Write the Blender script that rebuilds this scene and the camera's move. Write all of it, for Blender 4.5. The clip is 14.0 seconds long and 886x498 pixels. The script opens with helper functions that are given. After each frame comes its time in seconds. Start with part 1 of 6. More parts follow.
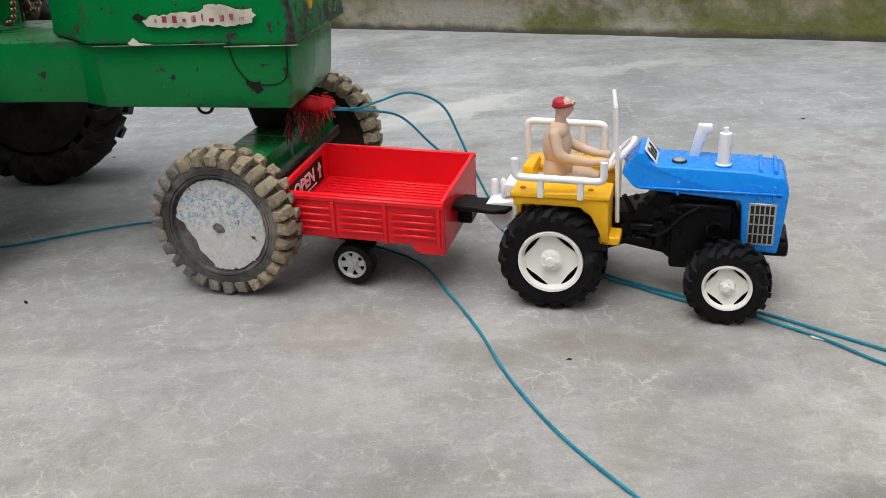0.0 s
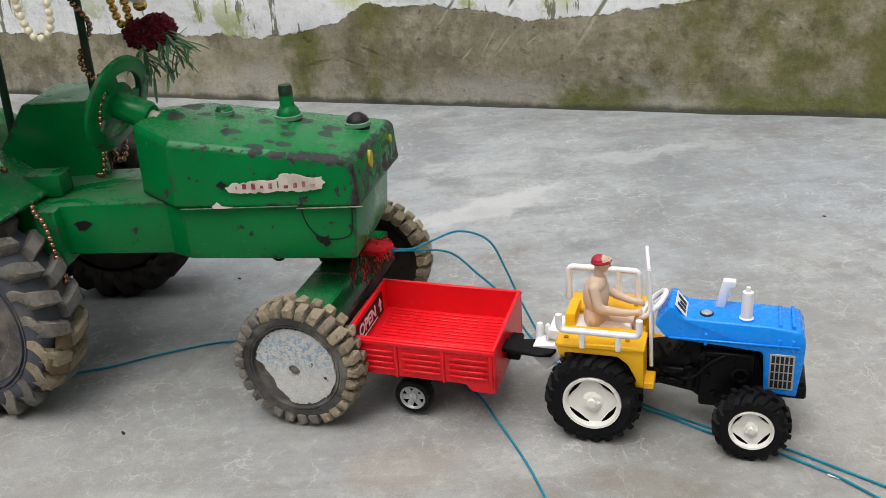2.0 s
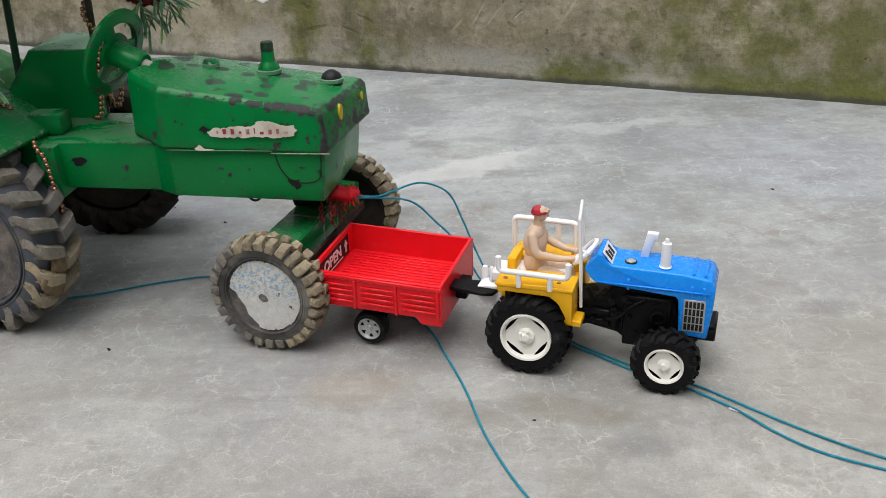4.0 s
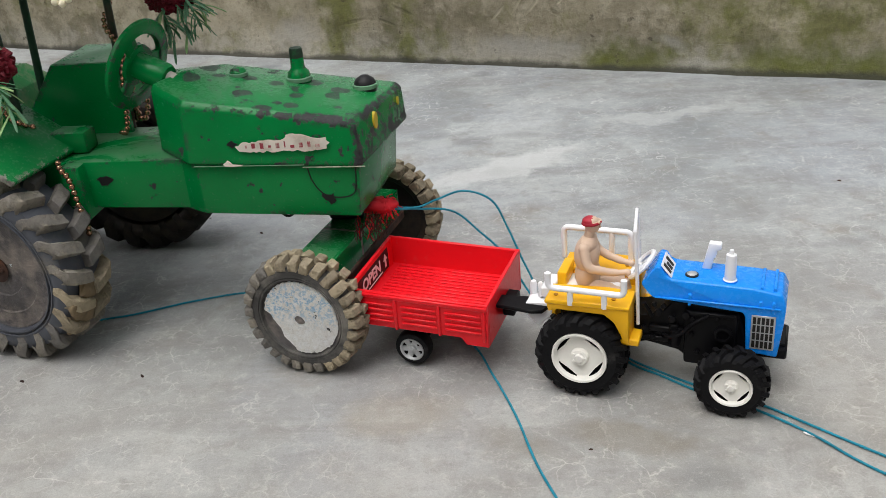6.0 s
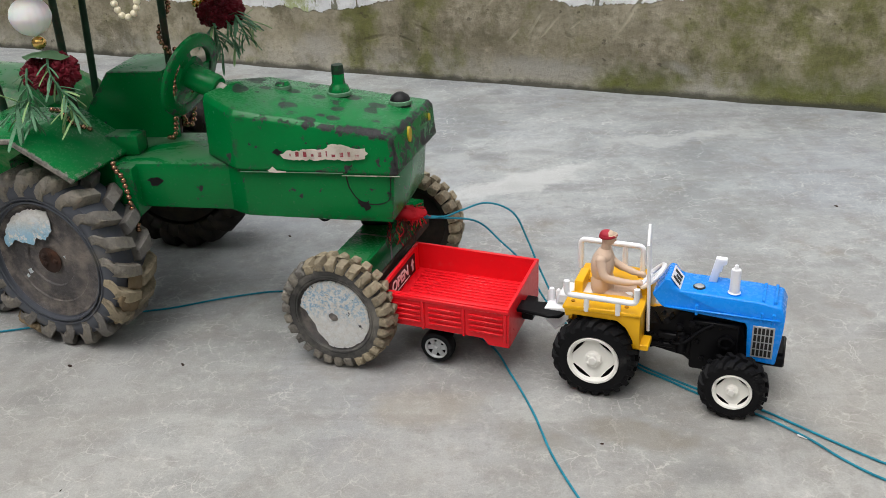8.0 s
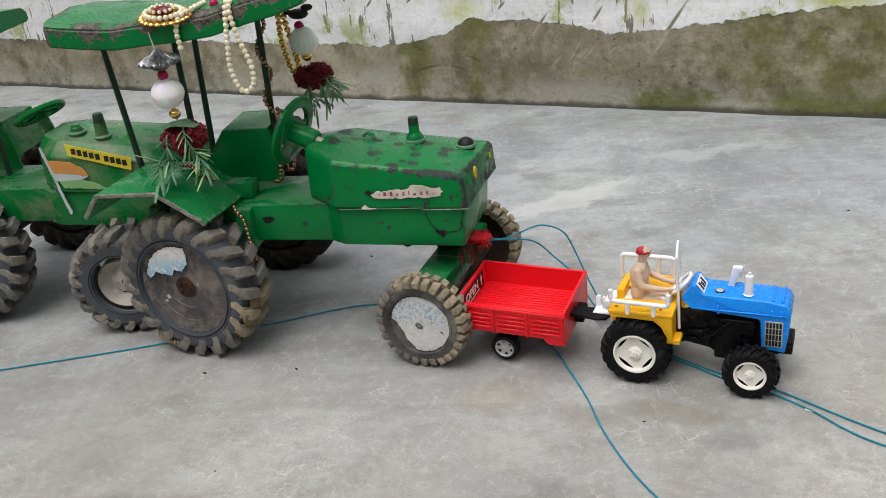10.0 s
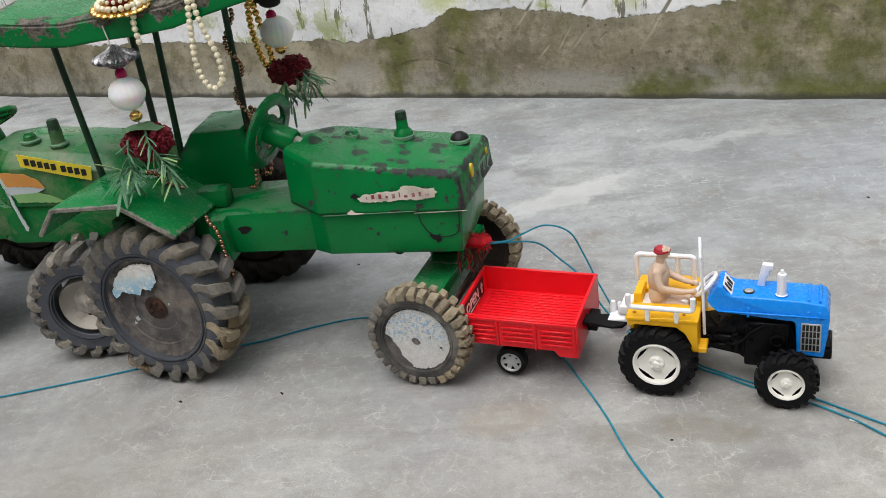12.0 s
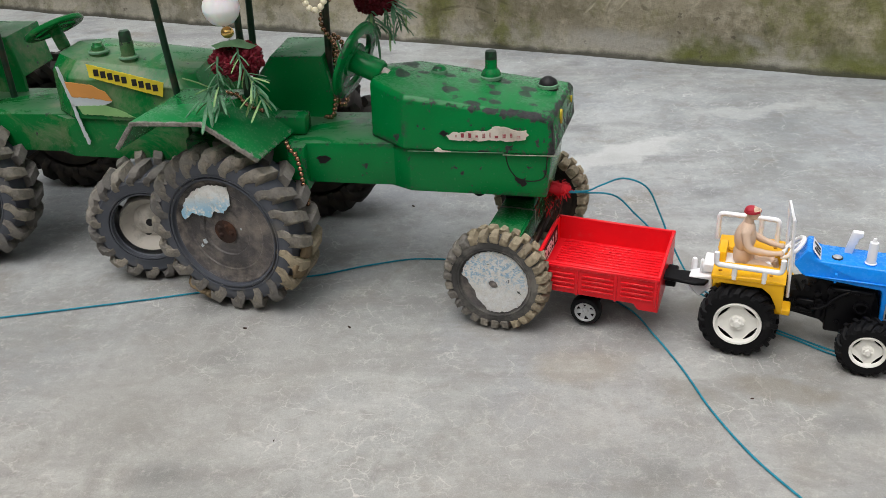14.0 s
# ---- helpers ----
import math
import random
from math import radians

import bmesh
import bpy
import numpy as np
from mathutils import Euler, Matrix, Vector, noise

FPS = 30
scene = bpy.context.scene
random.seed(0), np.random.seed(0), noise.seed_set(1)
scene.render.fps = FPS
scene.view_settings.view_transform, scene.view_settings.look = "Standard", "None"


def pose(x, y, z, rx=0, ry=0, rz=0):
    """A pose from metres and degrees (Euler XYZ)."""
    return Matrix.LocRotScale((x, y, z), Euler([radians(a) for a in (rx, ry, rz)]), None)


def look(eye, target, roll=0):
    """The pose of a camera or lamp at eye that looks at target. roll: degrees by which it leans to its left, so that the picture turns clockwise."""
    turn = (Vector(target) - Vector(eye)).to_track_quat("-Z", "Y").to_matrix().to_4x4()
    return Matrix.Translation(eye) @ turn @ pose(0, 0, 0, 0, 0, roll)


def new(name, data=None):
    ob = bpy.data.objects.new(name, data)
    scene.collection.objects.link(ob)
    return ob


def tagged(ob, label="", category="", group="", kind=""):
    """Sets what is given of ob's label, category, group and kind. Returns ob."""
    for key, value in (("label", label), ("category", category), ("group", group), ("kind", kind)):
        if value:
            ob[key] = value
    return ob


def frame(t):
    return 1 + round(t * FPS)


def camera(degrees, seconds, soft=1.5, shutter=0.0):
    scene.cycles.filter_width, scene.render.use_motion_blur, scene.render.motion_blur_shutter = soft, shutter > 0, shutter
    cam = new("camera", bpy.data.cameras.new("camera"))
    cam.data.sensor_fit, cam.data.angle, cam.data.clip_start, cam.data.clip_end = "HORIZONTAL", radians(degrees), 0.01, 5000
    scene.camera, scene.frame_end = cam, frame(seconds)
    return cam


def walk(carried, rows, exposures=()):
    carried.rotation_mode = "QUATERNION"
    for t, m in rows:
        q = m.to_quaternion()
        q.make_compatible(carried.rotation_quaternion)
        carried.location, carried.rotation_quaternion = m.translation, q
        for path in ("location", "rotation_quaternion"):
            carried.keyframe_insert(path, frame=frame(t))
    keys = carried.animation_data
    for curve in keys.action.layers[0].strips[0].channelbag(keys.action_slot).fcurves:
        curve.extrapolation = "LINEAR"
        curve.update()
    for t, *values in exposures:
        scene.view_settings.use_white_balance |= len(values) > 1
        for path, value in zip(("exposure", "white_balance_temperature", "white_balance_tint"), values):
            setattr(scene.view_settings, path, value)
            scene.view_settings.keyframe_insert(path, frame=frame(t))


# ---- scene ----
cam = camera(50.0, 14.0, 0.6)
PATH = [
    (0, (-0.022, 0.111, 0.269), (0.068, 1.933, -0.55), -2.5),
    (0.5, (-0.026, 0.158, 0.287), (0.035, 1.978, -0.54), -4.0),
    (1, (-0.022, 0.157, 0.3), (0.023, 1.98, -0.52), -4.0),
    (1.5, (-0.024, 0.115, 0.348), (0.012, 1.945, -0.458), -4.4),
    (2, (-0.033, 0.087, 0.382), (-0.004, 1.915, -0.428), -4.1),
    (2.5, (-0.027, 0.035, 0.404), (-0.038, 1.871, -0.39), -2.8),
    (2.7, (-0.07, -0.012, 0.402), (0.118, 1.797, -0.431), 0.3),
    (4.8, (0.039, 0.064, 0.388), (-0.078, 1.86, -0.485), -4.2),
    (5, (0.029, 0.077, 0.409), (-0.072, 1.861, -0.491), -5.5),
    (5.5, (0.01, 0.056, 0.415), (-0.092, 1.863, -0.436), -4.8),
    (6, (0.007, 0.062, 0.392), (-0.085, 1.854, -0.493), -4.8),
    (6.5, (-0.031, 0.085, 0.421), (-0.122, 1.886, -0.442), -4.8),
    (7, (-0.033, 0.079, 0.415), (-0.115, 1.872, -0.468), -3.6),
    (7.5, (-0.026, 0.03, 0.394), (-0.103, 1.811, -0.513), -3.1),
    (8, (-0.015, 0.01, 0.413), (-0.095, 1.814, -0.448), -2.6),
    (8.2, (-0.029, -0.002, 0.423), (-0.113, 1.807, -0.426), -2.7),
    (10.3, (-0.019, -0.132, 0.504), (-0.2, 1.663, -0.36), -6.6),
    (10.5, (-0.014, -0.127, 0.503), (-0.177, 1.667, -0.366), -6.5),
    (11, (-0.053, -0.131, 0.498), (-0.102, 1.677, -0.357), -5.1),
    (11.5, (-0.031, -0.093, 0.486), (-0.17, 1.708, -0.373), -7.9),
    (12, (-0.043, -0.048, 0.471), (-0.184, 1.751, -0.391), -7.8),
    (12.5, (-0.071, -0.041, 0.438), (-0.127, 1.769, -0.411), -5.3),
    (13, (-0.052, -0.052, 0.433), (-0.155, 1.753, -0.422), -5.7),
    (13.5, (-0.065, -0.097, 0.435), (-0.197, 1.685, -0.465), -4.4),
    (14, (-0.146, -0.05, 0.462), (-0.217, 1.71, -0.481), -2.5),
]
walk(cam, [(t, look(eye, target, roll)) for t, eye, target, roll in PATH])

# ---- world and light: an overcast sky over an open yard ----
world = bpy.data.worlds.new("overcast_sky")
scene.world = world
world.use_nodes = True
wn, wl = world.node_tree.nodes, world.node_tree.links
sky = wn.new("ShaderNodeTexSky")
sky.sky_type, sky.sun_disc = "NISHITA", False
sky.sun_elevation, sky.sun_rotation = radians(60), radians(205)
sky.air_density, sky.dust_density, sky.ozone_density = 1.0, 4.0, 1.0
soft_white = wn.new("ShaderNodeHueSaturation")
soft_white.inputs["Saturation"].default_value = 0.25
wl.new(sky.outputs[0], soft_white.inputs["Color"])
wl.new(soft_white.outputs[0], wn["Background"].inputs[0])
wn["Background"].inputs[1].default_value = 0.12
sun_data = bpy.data.lights.new("sun", "SUN")
sun_data.energy, sun_data.angle, sun_data.color = 1.45, radians(50), (1.0, 0.975, 0.95)
sun = new("sun", sun_data)
sun.matrix_world = look((-0.45, 0.4, 3.0), (0.0, 0.7, 0.0))
scene.view_settings.exposure = 0.36


# ---- materials ----
def material(name, base=(0.5, 0.5, 0.5), rough=0.5, metal=0.0, spec=0.3):
    m = bpy.data.materials.new(name)
    m.use_nodes = True
    p = m.node_tree.nodes["Principled BSDF"]
    p.inputs["Base Color"].default_value = (*base, 1)
    p.inputs["Roughness"].default_value = rough
    p.inputs["Metallic"].default_value = metal
    p.inputs["Specular IOR Level"].default_value = spec
    return m


class Nodes:
    """Short hand for wiring one node material."""

    def __init__(self, m):
        self.m, self.n, self.l = m, m.node_tree.nodes, m.node_tree.links
        self.p = self.n["Principled BSDF"]

    def add(self, kind, **values):
        node = self.n.new("ShaderNode" + kind)
        for key, value in values.items():
            node.inputs[key].default_value = value
        return node

    def link(self, a, b):
        self.l.new(a, b)

    def coords(self, kind="Object"):
        return self.add("TexCoord").outputs[kind]

    def noise(self, where, scale, detail=4.0, rough=0.55, distort=0.0):
        t = self.add("TexNoise", Scale=scale, Detail=detail, Roughness=rough, Distortion=distort)
        self.link(where, t.inputs["Vector"])
        return t.outputs["Fac"]

    def ramp(self, fac, stops):
        r = self.add("ValToRGB")
        e = r.color_ramp.elements
        while len(e) < len(stops):
            e.new(0.5)
        for el, (pos, col) in zip(e, stops):
            el.position = pos
            el.color = (*col, 1) if not isinstance(col, (int, float)) else (col, col, col, 1)
        self.link(fac, r.inputs[0])
        return r.outputs[0]

    def mix(self, fac, a, b, kind="MIX"):
        x = self.n.new("ShaderNodeMix")
        x.data_type, x.blend_type = "RGBA", kind
        for sock, v in ((x.inputs[0], fac), (x.inputs[6], a), (x.inputs[7], b)):
            if isinstance(v, (int, float)):
                sock.default_value = v
            elif isinstance(v, tuple):
                sock.default_value = (*v, 1)
            else:
                self.link(v, sock)
        return x.outputs[2]

    def calc(self, op, a, b=0.0, c=0.0):
        x = self.n.new("ShaderNodeMath")
        x.operation = op
        for sock, v in zip(x.inputs, (a, b, c)):
            if isinstance(v, (int, float)):
                sock.default_value = v
            else:
                self.link(v, sock)
        return x.outputs[0]

    def bump(self, height, strength, distance):
        b = self.add("Bump", Strength=strength, Distance=distance)
        self.link(height, b.inputs["Height"])
        self.link(b.outputs[0], self.p.inputs["Normal"])

    def color(self, c):
        self.link(c, self.p.inputs["Base Color"])

    def rough(self, r):
        self.link(r, self.p.inputs["Roughness"])

    def lin(self, v, lo, hi):
        """0 below lo, 1 above hi, straight between."""
        r = self.add("MapRange")
        r.inputs["From Min"].default_value, r.inputs["From Max"].default_value = lo, hi
        self.link(v, r.inputs["Value"])
        return r.outputs[0]

    def edges(self, radius, low=0.02, high=0.12):
        """Where the surface turns a corner: paint wears off there."""
        bev = self.add("Bevel", Radius=radius)
        bev.samples = 4
        geo = self.add("NewGeometry")
        dot = self.n.new("ShaderNodeVectorMath")
        dot.operation = "DOT_PRODUCT"
        self.link(bev.outputs[0], dot.inputs[0])
        self.link(geo.outputs["Normal"], dot.inputs[1])
        off = self.calc("SUBTRACT", 1.0, dot.outputs["Value"])
        return self.lin(off, low, high)


def grained(name, base, rough=0.5, spread=0.12, scale=120.0, bump=0.1, depth=0.0005, metal=0.0, dirt=None, dirt_amount=0.5, spec=0.3):
    """A plain colour with fine grain, broader unevenness and, where given, dirt in patches."""
    m = material(name, base, rough, metal, spec)
    k = Nodes(m)
    w = k.coords()
    fine, broad = k.noise(w, scale, 5), k.noise(w, scale * 0.12, 3)
    dark = tuple(c * (1 - spread) for c in base)
    light = tuple(min(1.0, c * (1 + spread)) for c in base)
    c = k.mix(k.ramp(broad, [(0.3, 0.0), (0.7, 1.0)]), dark, light)
    c = k.mix(k.calc("MULTIPLY", k.ramp(fine, [(0.35, 0.0), (0.7, 1.0)]), 0.35), c, dark)
    if dirt:
        mask = k.ramp(k.noise(w, scale * 0.3, 6, 0.65), [(0.62 - 0.25 * dirt_amount, 0.0), (0.78 - 0.2 * dirt_amount, 1.0)])
        c = k.mix(k.calc("MULTIPLY", mask, 0.8), c, dirt)
    k.color(c)
    k.rough(k.calc("ADD", k.calc("MULTIPLY", fine, 0.25), rough - 0.12))
    if bump:
        k.bump(fine, bump, depth)
    return m


def enamel(name, base, chips=0.5, shape="", wear=1.0, dust=0.3, edge=((0.012, 0.013, 0.015), (0.05, 0.05, 0.052)), reach=0.008, soil=0.0):
    """Brush-painted enamel on sheet metal, chipped to the bare metal, with dust lying on its upper faces."""
    m = material(name, base, 0.3, spec=0.24)
    k = Nodes(m)
    w = k.coords()
    px = k.add("SeparateXYZ")
    k.link(w, px.inputs[0])
    x, y, z = px.outputs["X"], px.outputs["Y"], px.outputs["Z"]
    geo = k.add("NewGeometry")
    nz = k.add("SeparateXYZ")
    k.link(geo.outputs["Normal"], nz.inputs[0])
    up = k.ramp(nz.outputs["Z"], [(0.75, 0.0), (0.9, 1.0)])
    broad, mid, fine, ragged = k.noise(w, 9, 3), k.noise(w, 95, 6, 0.62), k.noise(w, 420, 4, 0.6), k.noise(w, 130, 6, 0.7)
    c = k.mix(k.ramp(broad, [(0.3, 0.0), (0.7, 1.0)]), tuple(v * 0.8 for v in base), tuple(min(1, v * 1.2) for v in base))
    c = k.mix(k.calc("MULTIPLY", k.ramp(fine, [(0.45, 0.0), (0.7, 1.0)]), 0.2), c, tuple(v * 0.6 for v in base))
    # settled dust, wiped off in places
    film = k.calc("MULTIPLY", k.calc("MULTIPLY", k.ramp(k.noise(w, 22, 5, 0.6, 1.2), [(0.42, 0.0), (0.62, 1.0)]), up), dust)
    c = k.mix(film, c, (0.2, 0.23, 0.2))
    if soil:
        c = k.mix(k.calc("MULTIPLY", k.ramp(k.noise(w, 17, 6, 0.7, 0.6), [(0.5, 0.0), (0.66, 1.0)]), soil), c, (0.27, 0.24, 0.17))
    primer = k.mix(k.ramp(k.calc("ADD", k.calc("MULTIPLY", ragged, 0.6), k.calc("MULTIPLY", fine, 0.4)), [(0.4, 0.0), (0.6, 1.0)]), *edge)
    near = k.ramp(k.noise(w, 16, 3), [(0.42, 0.0), (0.6, 0.07)])
    chip = k.lin(k.calc("ADD", mid, near), 0.745 - 0.07 * chips, 0.75 - 0.07 * chips)
    if wear:
        e = k.edges(reach, 0.004, 0.02)
        rub = k.calc("ADD", k.calc("MULTIPLY", e, 0.145 * wear), k.calc("ADD", k.calc("MULTIPLY", k.noise(w, 150, 6, 0.72), 0.6), k.calc("MULTIPLY", k.noise(w, 14, 2), 0.4)))
        chip = k.calc("MAXIMUM", chip, k.lin(rub, 0.655, 0.665))
    if shape == "hood":
        # round bare spots on the top of the hood
        v = k.n.new("ShaderNodeTexVoronoi")
        v.voronoi_dimensions = "2D"
        v.inputs["Scale"].default_value = 46.0
        wob = k.add("TexNoise", Scale=120.0, Detail=3.0)
        k.link(w, wob.inputs["Vector"])
        k.link(k.mix(0.005, w, wob.outputs["Color"], "ADD"), v.inputs["Vector"])
        kind = k.add("SeparateXYZ")
        k.link(v.outputs["Color"], kind.inputs[0])
        size = k.calc("MULTIPLY", k.ramp(kind.outputs["X"], [(0.44, 0.0), (0.48, 0.5), (1.0, 1.0)]), 0.39)
        spots = k.lin(k.calc("SUBTRACT", size, v.outputs["Distance"]), 0.0, 0.02)
        chip = k.calc("MAXIMUM", chip, k.calc("MULTIPLY", k.calc("MULTIPLY", spots, up), k.ramp(k.noise(w, 210, 4, 0.7), [(0.36, 0.45), (0.5, 0.88)])))
        # edges rubbed bare towards the nose: top near edge, near upright, rim of the front
        d_top = k.calc("SUBTRACT", k.calc("SUBTRACT", 0.2216, k.calc("MULTIPLY", x, 0.14)), z)
        d_near, d_front = k.calc("SUBTRACT", y, 0.0265), k.calc("SUBTRACT", k.calc("ADD", 0.2764, k.calc("MULTIPLY", y, 0.155)), x)
        forward = k.ramp(x, [(0.12, 0.4), (0.2, 0.62), (0.225, 1.0)])
        rag = k.calc("ADD", k.calc("ADD", k.calc("MULTIPLY", k.calc("SUBTRACT", k.noise(w, 70, 6, 0.7), 0.5), 0.018), k.calc("MULTIPLY", k.calc("SUBTRACT", k.noise(w, 210, 5, 0.7), 0.5), 0.016)), 0.5)
        rubs = ((d_top, d_near, 0.0062, forward), (d_near, d_front, 0.0066, 1.0), (d_top, d_front, 0.0058, 1.0), (d_front, d_front, 0.0012, 1.0))
    elif shape == "roof":
        # the skirt's upper edge and the rear end rubbed bare
        u = k.calc("DIVIDE", k.calc("ADD", x, 0.103), 0.255)
        d_top = k.calc("SUBTRACT", z, k.calc("ADD", 0.3425, k.calc("SUBTRACT", k.calc("MULTIPLY", k.calc("MULTIPLY", u, u), 0.0598), k.calc("MULTIPLY", u, 0.0336))))
        d_near, d_end = k.calc("SUBTRACT", y, 0.0255), k.calc("ADD", x, 0.103)
        rag = k.calc("ADD", k.calc("MULTIPLY", k.calc("SUBTRACT", k.noise(w, 45, 6, 0.72), 0.5), 0.05), 0.5)
        rubs = ((d_top, d_near, 0.0052, 1.0), (d_end, d_end, 0.004, 1.0), (d_top, k.calc("SUBTRACT", y, 0.1365), 0.004, 1.0))
    elif shape == "fender":
        d_near = k.calc("ADD", y, 0.011)
        d_front = k.calc("SUBTRACT", k.calc("ADD", 0.0355, k.calc("MULTIPLY", d_near, 0.2)), x)
        rag = k.calc("ADD", k.calc("MULTIPLY", k.calc("SUBTRACT", k.noise(w, 90, 6, 0.7), 0.5), 0.012), 0.5)
        rubs = ((d_near, d_near, 0.0022, 1.0), (d_front, d_front, 0.0012, 1.0))
    else:
        rubs = ()
    for da, db, reach_to, where in rubs:
        far = k.calc("SQRT", k.calc("ADD", k.calc("MULTIPLY", da, da), k.calc("MULTIPLY", db, db)))
        width = k.calc("MULTIPLY", where, reach_to) if not isinstance(where, float) else reach_to
        chip = k.calc("MAXIMUM", chip, k.lin(k.calc("SUBTRACT", k.calc("ADD", rag, width), far), 0.5, 0.5006))
    c = k.mix(chip, c, primer)
    k.color(c)
    k.rough(k.calc("ADD", k.calc("MULTIPLY", k.calc("MAXIMUM", chip, film), 0.3), k.calc("ADD", k.calc("MULTIPLY", fine, 0.16), 0.17)))
    k.bump(k.calc("SUBTRACT", k.calc("ADD", k.calc("MULTIPLY", broad, 1.5), k.calc("MULTIPLY", k.noise(w, 42, 3), 1.1)), k.calc("MULTIPLY", chip, 0.55)), 0.6, 0.001)
    return m


GREEN = (0.0, 0.19, 0.042)
GREY_EDGE = ((0.12, 0.115, 0.1), (0.3, 0.28, 0.25))
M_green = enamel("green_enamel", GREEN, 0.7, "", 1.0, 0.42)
M_hood = enamel("green_enamel_blotched", GREEN, 1.05, "hood", 0.9, 0.12)
M_plate = enamel("green_enamel_worn_plate", GREEN, 0.0, "fender", 0.7, 0.15, GREY_EDGE)
M_roof = enamel("green_enamel_worn_roof", GREEN, 0.5, "roof", 0.6, 0.25, ((0.018, 0.017, 0.015), (0.19, 0.17, 0.14)))
M_green2 = enamel("green_enamel_second", (0.004, 0.165, 0.034), 0.15, "", 0.55, 0.4, soil=0.45)
M_rubber = grained("grey_rubber", (0.076, 0.083, 0.1), 0.42, 0.35, 90, 0.35, 0.0006, dirt=(0.16, 0.145, 0.12), dirt_amount=0.4)
M_rubber_dusty = grained("dusty_grey_rubber", (0.07, 0.068, 0.065), 0.8, 0.5, 130, 1.0, 0.002, dirt=(0.22, 0.205, 0.18), dirt_amount=0.7)


def lug_material(name, low, high, mud, muddy, crust):
    """Tread rubber under dust; each lug is a little different, with mud clinging in patches."""
    m = material(name, low, 0.85, spec=0.2)
    k = Nodes(m)
    w = k.coords()
    rand = k.add("ObjectInfo").outputs["Random"]
    fine, mid = k.noise(w, 240, 5, 0.65), k.noise(w, 75, 5, 0.65)
    c = k.mix(k.ramp(k.calc("ADD", k.calc("MULTIPLY", rand, 0.5), k.calc("MULTIPLY", mid, 0.5)), [(0.2, 0.0), (0.8, 1.0)]), low, high)
    c = k.mix(k.calc("MULTIPLY", k.ramp(fine, [(0.48, 0.0), (0.68, 1.0)]), 0.3), c, tuple(v * 0.4 for v in low))
    cling = k.lin(k.calc("ADD", k.noise(w, 90, 6, 0.7), k.calc("MULTIPLY", rand, 0.12)), 0.6 - muddy, 0.76 - muddy)
    c = k.mix(k.calc("MULTIPLY", cling, crust), c, mud)
    k.color(c)
    k.bump(k.calc("ADD", k.calc("ADD", fine, mid), cling), 0.9, 0.0014)
    return m


M_lug = lug_material("dusty_rubber_lug", (0.125, 0.12, 0.115), (0.3, 0.275, 0.235), (0.37, 0.325, 0.25), 0.05, 0.5)
M_lug_mud = lug_material("mud_caked_lug", (0.23, 0.195, 0.14), (0.44, 0.37, 0.26), (0.45, 0.375, 0.255), 0.1, 0.8)
# far wheels' black-brown rubber, shade from under the tractor put into its colour
M_tread_shaded = grained("shaded_black_brown_rubber", (0.022, 0.019, 0.017), 0.75, 0.4, 110, 0.6, 0.001, dirt=(0.06, 0.045, 0.032), dirt_amount=0.5)
M_mud = grained("dried_mud", (0.2, 0.15, 0.09), 0.95, 0.3, 130, 0.7, 0.001)
M_disc = grained("crusted_black_disc", (0.078, 0.072, 0.072), 0.45, 0.7, 130, 1.0, 0.003, dirt=(0.25, 0.215, 0.185), dirt_amount=0.7)
M_rust = grained("rusty_hole", (0.03, 0.016, 0.012), 0.8, 0.4, 200, 0.5, 0.001, dirt=(0.1, 0.04, 0.02), dirt_amount=0.6)
M_dark = grained("black_iron", (0.009, 0.009, 0.01), 0.5, 0.3, 100, 0.2, 0.0004)
M_post = grained("dark_green_rod", (0.01, 0.042, 0.022), 0.45, 0.4, 120, 0.2, 0.0004, dirt=(0.08, 0.05, 0.035), dirt_amount=0.45)
M_red = grained("red_plastic", (0.82, 0.012, 0.022), 0.32, 0.06, 300, 0.05, 0.0002, dirt=(0.72, 0.06, 0.06), dirt_amount=0.15)
M_blue = grained("blue_plastic", (0.008, 0.26, 0.86), 0.26, 0.06, 300, 0.04, 0.0002)
M_yellow = grained("yellow_plastic", (0.88, 0.47, 0.012), 0.35, 0.06, 260, 0.05, 0.0002)
# the fender's yellow with the shade inside its peg holes put in
M_hole_shade = grained("shaded_yellow_plastic", (0.4, 0.17, 0.006), 0.45, 0.06, 260, 0.05, 0.0002)
M_white = grained("white_plastic", (0.86, 0.865, 0.89), 0.32, 0.04, 260, 0.04, 0.0002)
M_rim = grained("cream_white_plastic", (0.86, 0.845, 0.79), 0.36, 0.05, 260, 0.05, 0.0002)
M_black = grained("black_plastic", (0.004, 0.004, 0.005), 0.4, 0.2, 260, 0.08, 0.0002, spec=0.14)
M_tyre = grained("black_toy_tyre", (0.006, 0.006, 0.007), 0.6, 0.25, 200, 0.15, 0.0003, dirt=(0.05, 0.05, 0.048), dirt_amount=0.2, spec=0.16)
M_silver = grained("silver_plastic", (0.5, 0.51, 0.52), 0.35, 0.1, 220, 0.05, 0.0002, metal=0.5)
M_skin = grained("painted_beige_plastic", (0.66, 0.49, 0.37), 0.45, 0.08, 240, 0.06, 0.0002)
M_cap = grained("painted_red_cap", (0.45, 0.03, 0.05), 0.5, 0.15, 240, 0.06, 0.0002)
M_rope = grained("teal_twine", (0.015, 0.24, 0.34), 0.7, 0.25, 500, 0.4, 0.0003)
M_pearl = material("cream_pearl", (0.85, 0.78, 0.58), 0.3, spec=0.5)
M_gold = material("gilt_bead", (0.88, 0.58, 0.18), 0.22, 0.9)
M_copper = material("copper_bead", (0.42, 0.24, 0.15), 0.14, 0.9)
